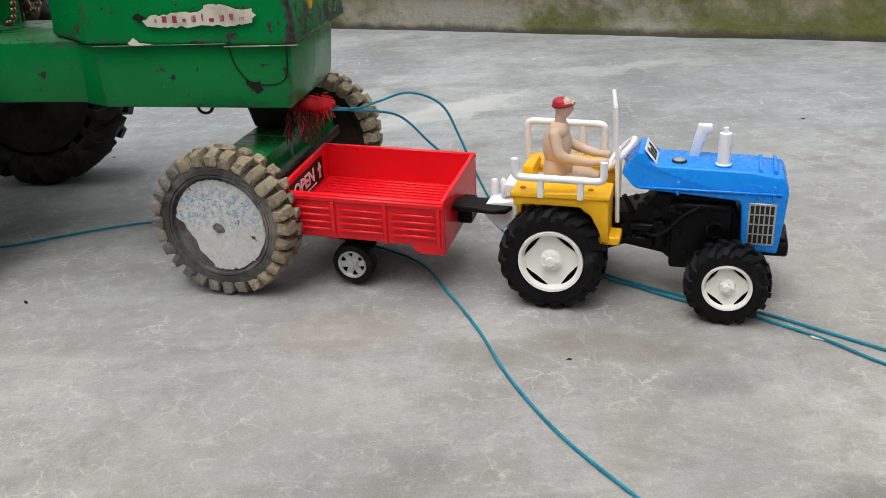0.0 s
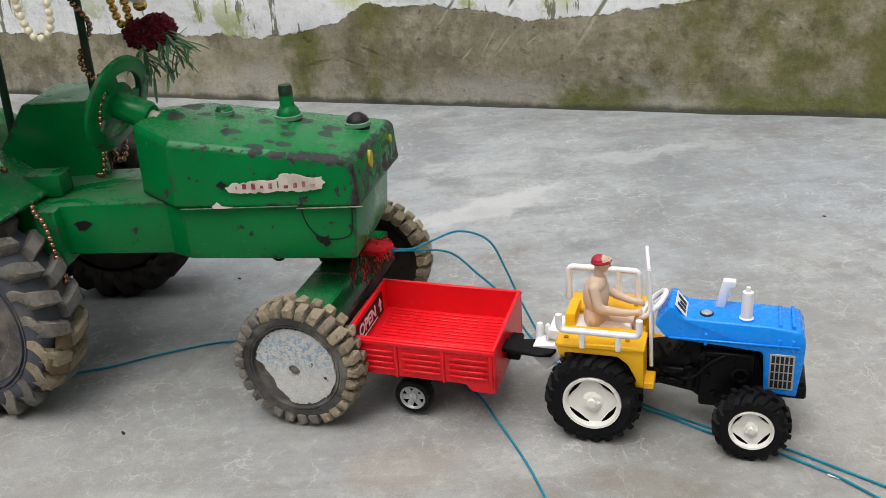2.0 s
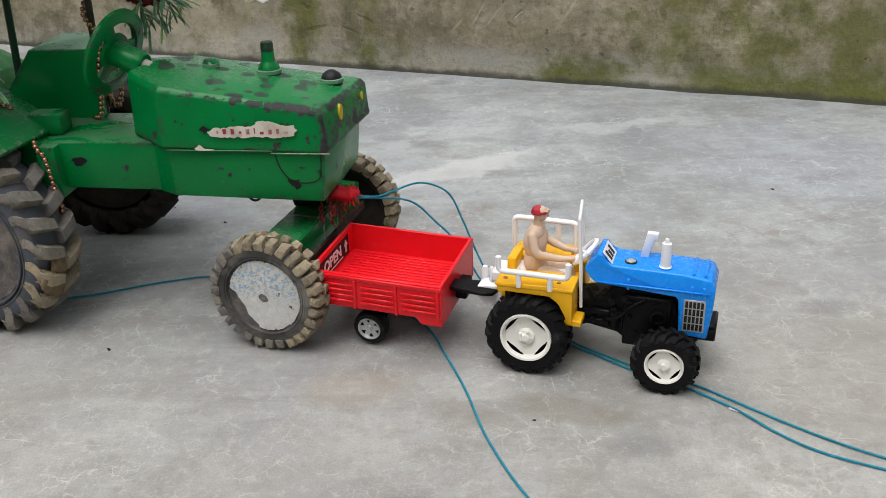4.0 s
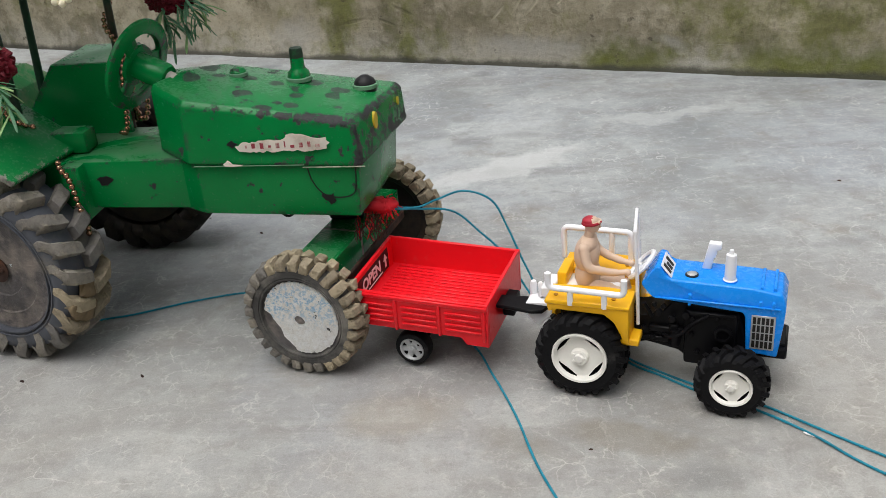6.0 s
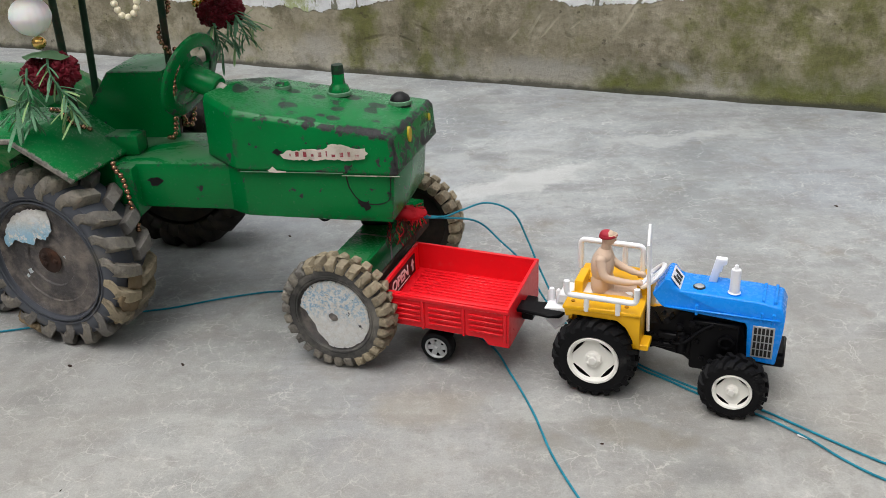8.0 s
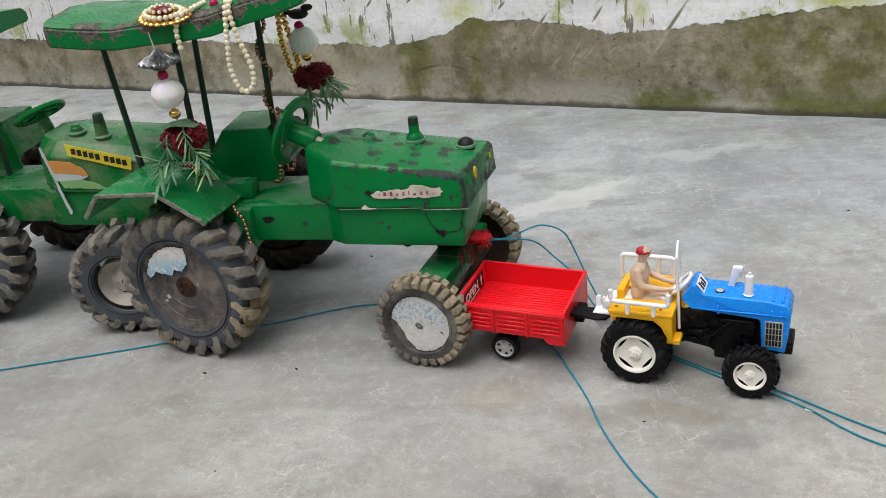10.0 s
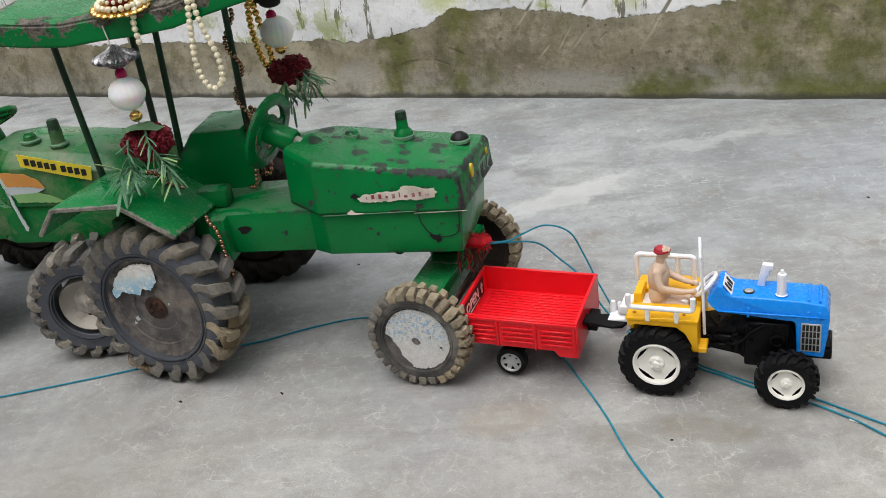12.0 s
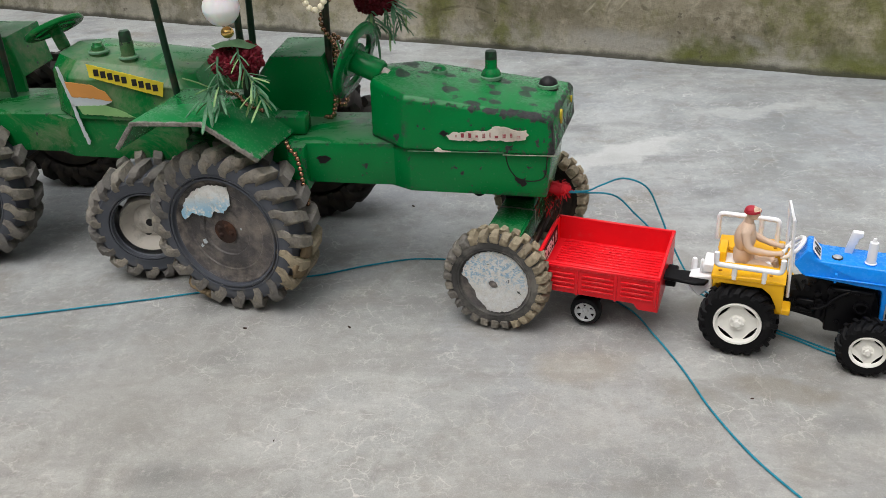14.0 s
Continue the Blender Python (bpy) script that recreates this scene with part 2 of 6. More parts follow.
M_magenta = material("magenta_bead", (0.42, 0.01, 0.09), 0.2)
M_stone = grained("dark_red_stone", (0.16, 0.012, 0.012), 0.25, 0.4, 260, 0.3, 0.0004)
M_ball = grained("ribbed_white_bead", (0.93, 0.93, 0.95), 0.4, 0.05, 200, 0.1, 0.0002)
M_ball.node_tree.nodes["Principled BSDF"].inputs["Subsurface Weight"].default_value = 0.5
M_ball.node_tree.nodes["Principled BSDF"].inputs["Subsurface Scale"].default_value = 0.005
M_filigree = grained("dark_silver_filigree", (0.42, 0.42, 0.43), 0.3, 0.5, 500, 0.8, 0.001, metal=0.8, dirt=(0.02, 0.02, 0.022), dirt_amount=1.0)
M_rose = grained("dark_red_petals", (0.13, 0.003, 0.012), 0.6, 0.4, 500, 0.4, 0.0005)
M_leaf = grained("grey_green_needles", (0.095, 0.23, 0.125), 0.55, 0.3, 200, 0.1, 0.0002)
M_leaf_light = grained("pale_green_needles", (0.25, 0.41, 0.17), 0.55, 0.3, 200, 0.1, 0.0002)
M_leaf_dull = grained("dull_green_leaf", (0.16, 0.3, 0.16), 0.6, 0.2, 200, 0.2, 0.0003)
M_straw = grained("dry_straw", (0.36, 0.3, 0.16), 0.7, 0.2, 200, 0.1, 0.0002)
M_tassel = grained("red_thread", (0.5, 0.012, 0.022), 0.8, 0.2, 400, 0.3, 0.0003)
M_label_yellow = grained("yellow_label", (0.75, 0.6, 0.04), 0.45, 0.08, 200, 0.05, 0.0002)
M_ink = material("black_ink", (0.015, 0.015, 0.014), 0.5)
M_ink_red = grained("faded_red_ink", (0.3, 0.045, 0.06), 0.6, 0.3, 700, 0.1, 0.0001, dirt=(0.6, 0.52, 0.45), dirt_amount=0.55)
M_ink_white = material("white_ink", (0.75, 0.75, 0.74), 0.5)
M_paper = grained("worn_white_paper", (0.68, 0.64, 0.56), 0.7, 0.1, 180, 0.2, 0.0003, dirt=(0.4, 0.36, 0.28), dirt_amount=0.45)
M_paper_white = grained("faded_white_paper", (0.5, 0.55, 0.57), 0.6, 0.1, 180, 0.2, 0.0003)
M_paper_orange = grained("orange_paper", (0.62, 0.28, 0.07), 0.6, 0.12, 180, 0.2, 0.0003)
M_paper_green = grained("light_green_paper", (0.22, 0.42, 0.16), 0.6, 0.12, 180, 0.2, 0.0003)
M_yellow_paint = grained("yellow_paint_spot", (0.55, 0.42, 0.03), 0.5, 0.15, 180, 0.1, 0.0003)
M_seal = grained("pale_filler", (0.15, 0.3, 0.19), 0.7, 0.3, 300, 0.3, 0.0003, dirt=(0.06, 0.16, 0.07), dirt_amount=0.6)
M_seam = grained("rubbed_seam", (0.42, 0.42, 0.34), 0.6, 0.3, 320, 0.3, 0.0003, dirt=(0.02, 0.14, 0.045), dirt_amount=0.75)
M_tip = grained("worn_dark_tip", (0.02, 0.04, 0.025), 0.5, 0.5, 260, 0.3, 0.0003, dirt=(0.01, 0.14, 0.04), dirt_amount=0.5)
M_cream = grained("dusty_cream_rim", (0.47, 0.44, 0.39), 0.6, 0.2, 120, 0.2, 0.0004, dirt=(0.16, 0.15, 0.13), dirt_amount=0.5)


def sticker_print(name, size, level, lift, blue_ink, sparse=0.49):
    """A peeled print on a wheel disc: flaking off-white paper with faded blue printing in a band."""
    m = material(name, (0.7, 0.68, 0.6), 0.7)
    k = Nodes(m)
    w = k.coords()
    px = k.add("SeparateXYZ")
    k.link(w, px.inputs[0])
    flake, fine = k.noise(w, 7 / size, 6, 0.7, 1.0), k.noise(w, 26 / size, 5, 0.7, 0.8)
    c = k.mix(k.ramp(flake, [(0.38, 0.0), (0.62, 1.0)]), (0.94, 0.945, 0.93), (0.83, 0.81, 0.76))
    band = k.ramp(k.calc("ADD", k.calc("ABSOLUTE", k.calc("SUBTRACT", px.outputs["Z"], level)), k.calc("MULTIPLY", k.noise(w, 1.6 / size, 3), 0.4 * lift)), [(0.3 * lift, 1.0), (0.75 * lift, 0.0)])
    blue = k.calc("MULTIPLY", band, k.ramp(k.noise(w, 12 / size, 6, 0.78), [(sparse, 0.0), (sparse + 0.08, 1.0)]))
    c = k.mix(k.calc("MULTIPLY", blue, 0.85), c, blue_ink)
    c = k.mix(k.calc("MULTIPLY", k.ramp(fine, [(0.54, 0.0), (0.64, 1.0)]), 0.22), c, (0.3, 0.29, 0.26))
    c = k.mix(k.ramp(k.noise(w, 4.4 / size, 6, 0.65), [(0.635, 0.0), (0.642, 1.0)]), c, (0.05, 0.048, 0.045))
    k.color(c)
    k.bump(k.calc("ADD", flake, fine), 1.0, 0.0022)
    return m


M_sticker = sticker_print("flaking_wheel_print", 0.04, 0.012, 0.04, (0.25, 0.5, 0.7))
M_sticker_torn = sticker_print("torn_wheel_print", 0.11, 0.019, 0.034, (0.27, 0.6, 0.82), 0.4)


def concrete_material():
    m = material("worn_concrete", (0.4, 0.39, 0.37), 0.8)
    k = Nodes(m)
    w = k.coords()
    n0, n1, n2, n3 = k.noise(w, 1.7, 3), k.noise(w, 6.5, 6, 0.62), k.noise(w, 30, 7, 0.66), k.noise(w, 520, 3, 0.7)
    c = k.mix(k.ramp(n1, [(0.34, 0.0), (0.66, 1.0)]), (0.228, 0.237, 0.24), (0.43, 0.44, 0.43))
    c = k.mix(k.calc("MULTIPLY", k.ramp(n0, [(0.45, 0.0), (0.6, 1.0)]), 0.35), c, (0.47, 0.46, 0.43))
    c = k.mix(k.calc("MULTIPLY", k.ramp(k.noise(w, 15, 6, 0.68, 0.8), [(0.5, 0.0), (0.63, 1.0)]), 0.4), c, (0.19, 0.18, 0.165))
    # bluish damp drift
    c = k.mix(k.calc("MULTIPLY", k.ramp(k.noise(w, 3.1, 5, 0.6, 0.6), [(0.47, 0.0), (0.62, 1.0)]), 0.55), c, (0.33, 0.345, 0.37))
    c = k.mix(k.calc("MULTIPLY", k.ramp(n2, [(0.48, 0.0), (0.72, 1.0)]), 0.45), c, (0.24, 0.225, 0.2))
    # chalky film worn into brush marks
    film = k.add("Mapping")
    film.inputs["Rotation"].default_value = (0, 0, radians(38))
    film.inputs["Scale"].default_value = (2.2, 8.0, 1.0)
    k.link(w, film.inputs["Vector"])
    chalk = k.ramp(k.noise(film.outputs[0], 1.6, 6, 0.7, 0.4), [(0.55, 0.0), (0.72, 1.0)])
    c = k.mix(k.calc("MULTIPLY", chalk, 0.22), c, (0.58, 0.57, 0.54))
    swept = k.add("Mapping")
    swept.inputs["Location"].default_value = (3.1, 1.7, 0.0)
    swept.inputs["Rotation"].default_value = (0, 0, radians(-24))
    swept.inputs["Scale"].default_value = (1.6, 7.0, 1.0)
    k.link(w, swept.inputs["Vector"])
    c = k.mix(k.calc("MULTIPLY", k.ramp(k.noise(swept.outputs[0], 2.0, 7, 0.68, 0.5), [(0.5, 0.0), (0.66, 1.0)]), 0.5), c, (0.2, 0.195, 0.19))
    # brown stains and small dark spots
    c = k.mix(k.calc("MULTIPLY", k.ramp(k.noise(w, 8.5, 5, 0.62), [(0.58, 0.0), (0.68, 1.0)]), 0.5), c, (0.21, 0.175, 0.125))
    spot = k.n.new("ShaderNodeTexVoronoi")
    spot.voronoi_dimensions = "2D"
    spot.inputs["Scale"].default_value = 7.0
    flat = k.add("Mapping")
    flat.inputs["Scale"].default_value = (1.0, 1.5, 1.0)
    k.link(k.mix(0.05, w, k.add("TexNoise", Scale=30.0, Detail=4.0).outputs["Color"], "ADD"), flat.inputs["Vector"])
    k.link(flat.outputs[0], spot.inputs["Vector"])
    drop = k.calc("MULTIPLY", k.ramp(spot.outputs["Distance"], [(0.08, 1.0), (0.2, 0.0)]), k.ramp(n0, [(0.45, 0.0), (0.52, 1.0)]))
    c = k.mix(k.calc("MULTIPLY", drop, 0.6), c, (0.16, 0.165, 0.165))
    # sandy grain: dark pits and pale grit
    grit = k.noise(w, 95, 6, 0.75)
    c = k.mix(k.calc("MULTIPLY", k.ramp(grit, [(0.54, 0.0), (0.66, 1.0)]), 0.34), c, (0.19, 0.185, 0.175))
    c = k.mix(k.calc("MULTIPLY", k.ramp(grit, [(0.34, 1.0), (0.46, 0.0)]), 0.34), c, (0.56, 0.55, 0.53))
    # pale craze web of two sizes, with finer threads, thick in some areas and broken everywhere
    for scale, limit, amount, shove, wave, area in ((26.0, 0.02, 0.62, 0.05, 26.0, 4.6), (58.0, 0.042, 0.62, 0.022, 55.0, 5.3), (104.0, 0.05, 0.34, 0.014, 90.0, 7.1)):
        v = k.add("TexVoronoi", Scale=scale)
        v.feature = "DISTANCE_TO_EDGE"
        wob = k.add("TexNoise", Scale=wave, Detail=5.0)
        k.link(w, wob.inputs["Vector"])
        k.link(k.mix(shove, w, wob.outputs["Color"], "ADD"), v.inputs["Vector"])
        line = k.calc("SUBTRACT", 1.0, k.lin(v.outputs["Distance"], 0.0, limit))
        where = k.ramp(k.noise(w, area, 5, 0.68), [(0.46, 0.0), (0.62, 1.0)])
        where = k.calc("MULTIPLY", where, k.ramp(k.noise(w, 44, 5, 0.7), [(0.42, 0.0), (0.58, 1.0)]))
        c = k.mix(k.calc("MULTIPLY", k.calc("MULTIPLY", line, where), amount), c, (0.7, 0.69, 0.66))
    # rubbed dark smears
    c = k.mix(k.calc("MULTIPLY", k.ramp(k.noise(w, 27, 6, 0.7, 1.1), [(0.6, 0.0), (0.7, 1.0)]), 0.4), c, (0.2, 0.195, 0.185))
    # single ragged places: chalk-pale worn, grey and brown, one under the blue tractor
    def place(cx, cy, rx, ry, turn):
        mp = k.add("Mapping")
        mp.vector_type = "TEXTURE"
        mp.inputs["Location"].default_value = (cx, cy, 0)
        mp.inputs["Rotation"].default_value = (0, 0, radians(turn))
        mp.inputs["Scale"].default_value = (rx, ry, 1)
        wob = k.add("TexNoise", Scale=11.0, Detail=6.0, Roughness=0.7)
        k.link(w, wob.inputs["Vector"])
        shift = k.n.new("ShaderNodeVectorMath")
        shift.operation = "MULTIPLY_ADD"
        k.link(wob.outputs["Color"], shift.inputs[0])
        reach = min(0.16, rx * 1.3)
        shift.inputs[1].default_value, shift.inputs[2].default_value = (reach, reach, 0), (-reach / 2, -reach / 2, 0)
        add = k.n.new("ShaderNodeVectorMath")
        add.operation = "ADD"
        k.link(w, add.inputs[0])
        k.link(shift.outputs[0], add.inputs[1])
        k.link(add.outputs[0], mp.inputs["Vector"])
        size = k.n.new("ShaderNodeVectorMath")
        size.operation = "LENGTH"
        k.link(mp.outputs[0], size.inputs[0])
        return k.ramp(size.outputs["Value"], [(0.55, 1.0), (1.15, 0.0)])
    for cx, cy, rx, ry, turn, amount, tone in ((0.36, 0.6, 0.2, 0.13, 0, 0.4, (0.27, 0.255, 0.225)), (-0.36, 0.62, 0.17, 0.1, 20, 0.3, (0.3, 0.295, 0.28)), (0.03, 1.05, 0.14, 0.036, 28, 0.6, (0.6, 0.595, 0.57)), (-0.013, 1.23, 0.022, 0.018, 0, 0.5, (0.2, 0.2, 0.19)), (-0.024, 1.33, 0.03, 0.022, 10, 0.45, (0.2, 0.2, 0.19)), (0.06, 1.152, 0.024, 0.014, 0, 0.4, (0.22, 0.22, 0.21)), (0.022, 0.561, 0.034, 0.014, -35, 0.4, (0.24, 0.23, 0.2)), (0.24, 1.19, 0.12, 0.03, 12, 0.4, (0.58, 0.58, 0.56)), (-0.27, 0.56, 0.16, 0.07, 25, 0.12, (0.5, 0.49, 0.46)),
                                               (-0.12, 0.5, 0.12, 0.05, 40, 0.15, (0.52, 0.515, 0.49)), (0.3, 0.75, 0.14, 0.05, 15, 0.35, (0.24, 0.235, 0.23)), (0.09, 0.56, 0.05, 0.02, -15, 0.5, (0.2, 0.18, 0.14)), (0.1, 0.67, 0.09, 0.045, -20, 0.45, (0.2, 0.185, 0.15)), (-0.06, 0.6, 0.06, 0.03, 10, 0.25, (0.34, 0.28, 0.18))):
        c = k.mix(k.calc("MULTIPLY", place(cx, cy, rx, ry, turn), amount), c, tone)
    c = k.mix(k.calc("MULTIPLY", k.ramp(n3, [(0.4, 0.0), (0.75, 1.0)]), 0.25), c, (0.17, 0.17, 0.165))
    # browner soil film towards the open yard, bluer cement towards the wall
    where_y = k.add("SeparateXYZ")
    k.link(w, where_y.inputs[0])
    soil = k.lin(k.calc("ADD", where_y.outputs["Y"], k.calc("MULTIPLY", k.calc("SUBTRACT", n1, 0.5), 0.6)), 0.45, 1.0)
    c = k.mix(1.0, c, k.mix(soil, (1.035, 1.0, 0.955), (0.965, 1.0, 1.03)), "MULTIPLY")
    grain = k.noise(w, 1100, 2, 0.6)
    c = k.mix(k.calc("MULTIPLY", k.ramp(grain, [(0.5, 0.0), (0.72, 1.0)]), 0.14), c, (0.66, 0.65, 0.63))
    c = k.mix(k.calc("MULTIPLY", k.ramp(grain, [(0.28, 1.0), (0.45, 0.0)]), 0.14), c, (0.15, 0.15, 0.15))
    k.color(c)
    k.rough(k.calc("ADD", k.calc("MULTIPLY", n2, 0.3), 0.5))
    k.bump(k.calc("ADD", k.calc("MULTIPLY", n2, 1.0), k.calc("MULTIPLY", n3, 0.35)), 0.4, 0.002)
    return m


def wall_material():
    """Old plaster: flaking lime wash above, bare mossy render below, along the wall's own x and z."""
    m = material("mossy_plaster", (0.3, 0.26, 0.2), 0.9)
    k = Nodes(m)
    w = k.coords()
    sep = k.add("SeparateXYZ")
    k.link(w, sep.inputs[0])
    x, z = sep.outputs["X"], sep.outputs["Z"]
    n1, n2, n3 = k.noise(w, 5, 5, 0.6), k.noise(w, 24, 6, 0.65), k.noise(w, 130, 5, 0.65)
    bare = k.mix(k.ramp(n1, [(0.32, 0.0), (0.7, 1.0)]), (0.155, 0.136, 0.088), (0.43, 0.388, 0.285))
    bare = k.mix(k.calc("MULTIPLY", k.ramp(n2, [(0.46, 0.0), (0.66, 1.0)]), 0.55), bare, (0.5, 0.45, 0.35))
    # greyer splash zone near the ground
    low = k.calc("MULTIPLY", k.ramp(k.calc("ADD", z, k.calc("MULTIPLY", n2, 0.06)), [(0.055, 1.0), (0.085, 0.0)]), 0.6)
    bare = k.mix(low, bare, (0.33, 0.32, 0.28))
    # moss: stands in columns and along the foot
    along = k.calc("ADD", k.calc("MULTIPLY", x, 0.625), 0.5)
    cols = k.ramp(along, [(0.0, 0.15), (0.25, 0.1), (0.287, 0.9), (0.32, 0.2), (0.365, 0.75), (0.40, 0.15), (0.52, 0.2), (0.6, 0.25), (0.66, 0.62), (0.72, 0.75), (1.0, 0.6)])
    mossy = k.ramp(k.calc("ADD", k.calc("MULTIPLY", cols, 0.33), k.noise(w, 17, 6, 0.68)), [(0.58, 0.0), (0.8, 1.0)])
    bare = k.mix(k.calc("MULTIPLY", mossy, 0.8), bare, (0.13, 0.14, 0.03))
    bare = k.mix(k.calc("MULTIPLY", k.ramp(k.noise(w, 11, 6, 0.72), [(0.52, 0.0), (0.6, 1.0)]), 0.45), bare, (0.07, 0.065, 0.03))
    foot = k.ramp(along, [(0.53, 0.0), (0.55, 1.0), (0.6, 1.0), (0.625, 0.05), (0.665, 0.1), (0.69, 1.0)])
    ft = k.calc("MULTIPLY", foot, k.ramp(k.calc("ADD", z, k.calc("MULTIPLY", k.calc("SUBTRACT", n2, 0.5), 0.06)), [(0.02, 1.0), (0.045, 0.0)]))
    bare = k.mix(k.calc("MULTIPLY", ft, 0.75), bare, (0.105, 0.12, 0.018))
    bare = k.mix(k.calc("MULTIPLY", k.ramp(n3, [(0.5, 0.0), (0.7, 1.0)]), 0.35), bare, (0.085, 0.07, 0.045))
    scrape_map = k.add("Mapping")
    scrape_map.inputs["Rotation"].default_value = (0, radians(32), 0)
    scrape_map.inputs["Scale"].default_value = (12, 12, 150)
    k.link(w, scrape_map.inputs["Vector"])
    scrape = k.calc("MULTIPLY", k.lin(k.noise(scrape_map.outputs[0], 1.0, 3, 0.6), 0.68, 0.72), k.lin(n1, 0.5, 0.6))
    bare = k.mix(k.calc("MULTIPLY", scrape, 0.5), bare, (0.42, 0.39, 0.33))
    pit = k.lin(k.noise(w, 75, 4, 0.6), 0.66, 0.7)
    bare = k.mix(k.calc("MULTIPLY", pit, 0.6), bare, (0.06, 0.05, 0.035))
    def spot(cx, cz, rx, rz, lean=0.0, inner=0.5, ragged=0.0):
        """A lens-shaped place on the wall's face."""
        mp = k.add("Mapping")
        mp.vector_type = "TEXTURE"
        mp.inputs["Location"].default_value = (cx, 0, cz)
        mp.inputs["Rotation"].default_value = (0, radians(-lean), 0)
        mp.inputs["Scale"].default_value = (rx, 1000, rz)
        k.link(w, mp.inputs["Vector"])
        size = k.n.new("ShaderNodeVectorMath")
        size.operation = "LENGTH"
        k.link(mp.outputs[0], size.inputs[0])
        v = k.calc("ADD", size.outputs["Value"], k.calc("MULTIPLY", k.calc("SUBTRACT", k.noise(w, 48, 6, 0.7), 0.5), ragged)) if ragged else size.outputs["Value"]
        return k.ramp(v, [(inner, 1.0), (1.0, 0.0)])

    def joined(masks):
        out = masks[0]
        for m2 in masks[1:]:
            out = k.calc("MAXIMUM", out, m2)
        return out
    # scoured pale patches
    pale = joined([spot(-0.42, 0.04, 0.055, 0.036, 10, 0.2, 1.6), spot(0.19, 0.04, 0.03, 0.012, -25, 0.3, 1.4), spot(-0.02, 0.03, 0.1, 0.022, 0, 0.2, 1.8), spot(0.23, 0.012, 0.05, 0.012, 0, 0.3, 1.4)])
    bare = k.mix(k.calc("MULTIPLY", pale, 0.6), bare, (0.38, 0.365, 0.33))
    # trowel ledges and dents
    ledges = joined([spot(-0.219, 0.081, 0.021, 0.0035, -22), spot(-0.31, 0.061, 0.026, 0.004, 14), spot(-0.324, 0.094, 0.008, 0.004, -10), spot(0.018, 0.081, 0.008, 0.0042, -30), spot(-0.25, 0.062, 0.018, 0.003, -18), spot(0.24, 0.11, 0.006, 0.012, 20), spot(0.36, 0.13, 0.014, 0.006, -30)])
    bare = k.mix(k.calc("MULTIPLY", ledges, 0.4), bare, (0.09, 0.08, 0.045))
    # long slanting gouges, pale in the render and dark through the wash
    gouges = joined([spot(0.12, 0.13, 0.072, 0.0038, 57), spot(-0.095, 0.14, 0.03, 0.003, 52), spot(0.006, 0.157, 0.019, 0.003, 57), spot(-0.033, 0.098, 0.027, 0.0024, 59), spot(-0.01, 0.094, 0.023, 0.0026, 51), spot(0.03, 0.099, 0.012, 0.0022, 40), spot(-0.067, 0.079, 0.015, 0.0024, 48),
                     spot(-0.416, 0.178, 0.012, 0.0028, 47), spot(-0.161, 0.172, 0.012, 0.003, 45), spot(-0.333, 0.184, 0.012, 0.0026, 40)])
    bare = k.mix(k.calc("MULTIPLY", gouges, 0.5), bare, (0.46, 0.42, 0.31))
    # lime wash with an uneven lower limit
    limit = k.ramp(along, [(0.0, 0.105), (0.262, 0.1), (0.32, 0.118), (0.36, 0.148), (0.43, 0.146), (0.51, 0.128), (0.56, 0.133), (0.64, 0.146), (0.7, 0.16), (1.0, 0.2)])
    over = k.calc("SUBTRACT", k.calc("ADD", z, k.calc("MULTIPLY", k.calc("SUBTRACT", k.noise(w, 20, 6, 0.7), 0.5), 0.035)), limit)
    washed = k.lin(over, 0.0, 0.0012)
    lime = k.mix(k.ramp(n2, [(0.35, 0.0), (0.7, 1.0)]), (0.84, 0.85, 0.865), (0.94, 0.945, 0.95))
    streak_map = k.add("Mapping")
    streak_map.inputs["Rotation"].default_value = (0, radians(-28), 0)
    streak_map.inputs["Scale"].default_value = (60, 60, 9)
    k.link(w, streak_map.inputs["Vector"])
    streaks = k.lin(k.calc("ADD", k.noise(streak_map.outputs[0], 1.0, 4, 0.65), k.ramp(k.noise(w, 6, 3), [(0.45, 0.0), (0.62, 0.1)])), 0.65, 0.68)
    lime = k.mix(k.calc("MULTIPLY", k.ramp(k.noise(w, 60, 5, 0.7), [(0.52, 0.0), (0.64, 1.0)]), 0.28), lime, (0.42, 0.41, 0.38))
    lime = k.mix(k.calc("MULTIPLY", streaks, 0.85), lime, (0.12, 0.115, 0.05))
    green = k.calc("MULTIPLY", k.lin(k.noise(w, 12, 6, 0.72), 0.53, 0.6), k.calc("SUBTRACT", 1.0, k.lin(over, 0.02, 0.09)))
    lime = k.mix(k.calc("MULTIPLY", green, 0.75), lime, (0.36, 0.42, 0.1))
    yellowed = joined([spot(-0.237, 0.163, 0.05, 0.026, 0, 0.2, 1.5), spot(0.077, 0.162, 0.018, 0.03, 0, 0.2, 1.3), spot(0.37, 0.175, 0.09, 0.022, 0, 0.2, 1.6)])
    lime = k.mix(k.calc("MULTIPLY", yellowed, 0.7), lime, (0.5, 0.55, 0.16))
    lime = k.mix(k.calc("MULTIPLY", gouges, 0.85), lime, (0.13, 0.125, 0.06))
    c = k.mix(washed, bare, lime)
    # ragged dark line at the wall's foot: contact shade put into the colour
    foot_shade = k.calc("SUBTRACT", 1.0, k.lin(k.calc("ADD", z, k.calc("MULTIPLY", k.calc("SUBTRACT", n2, 0.5), 0.02)), 0.004, 0.011))
    c = k.mix(k.calc("MULTIPLY", foot_shade, 0.85), c, (0.05, 0.05, 0.04))
    k.color(c)
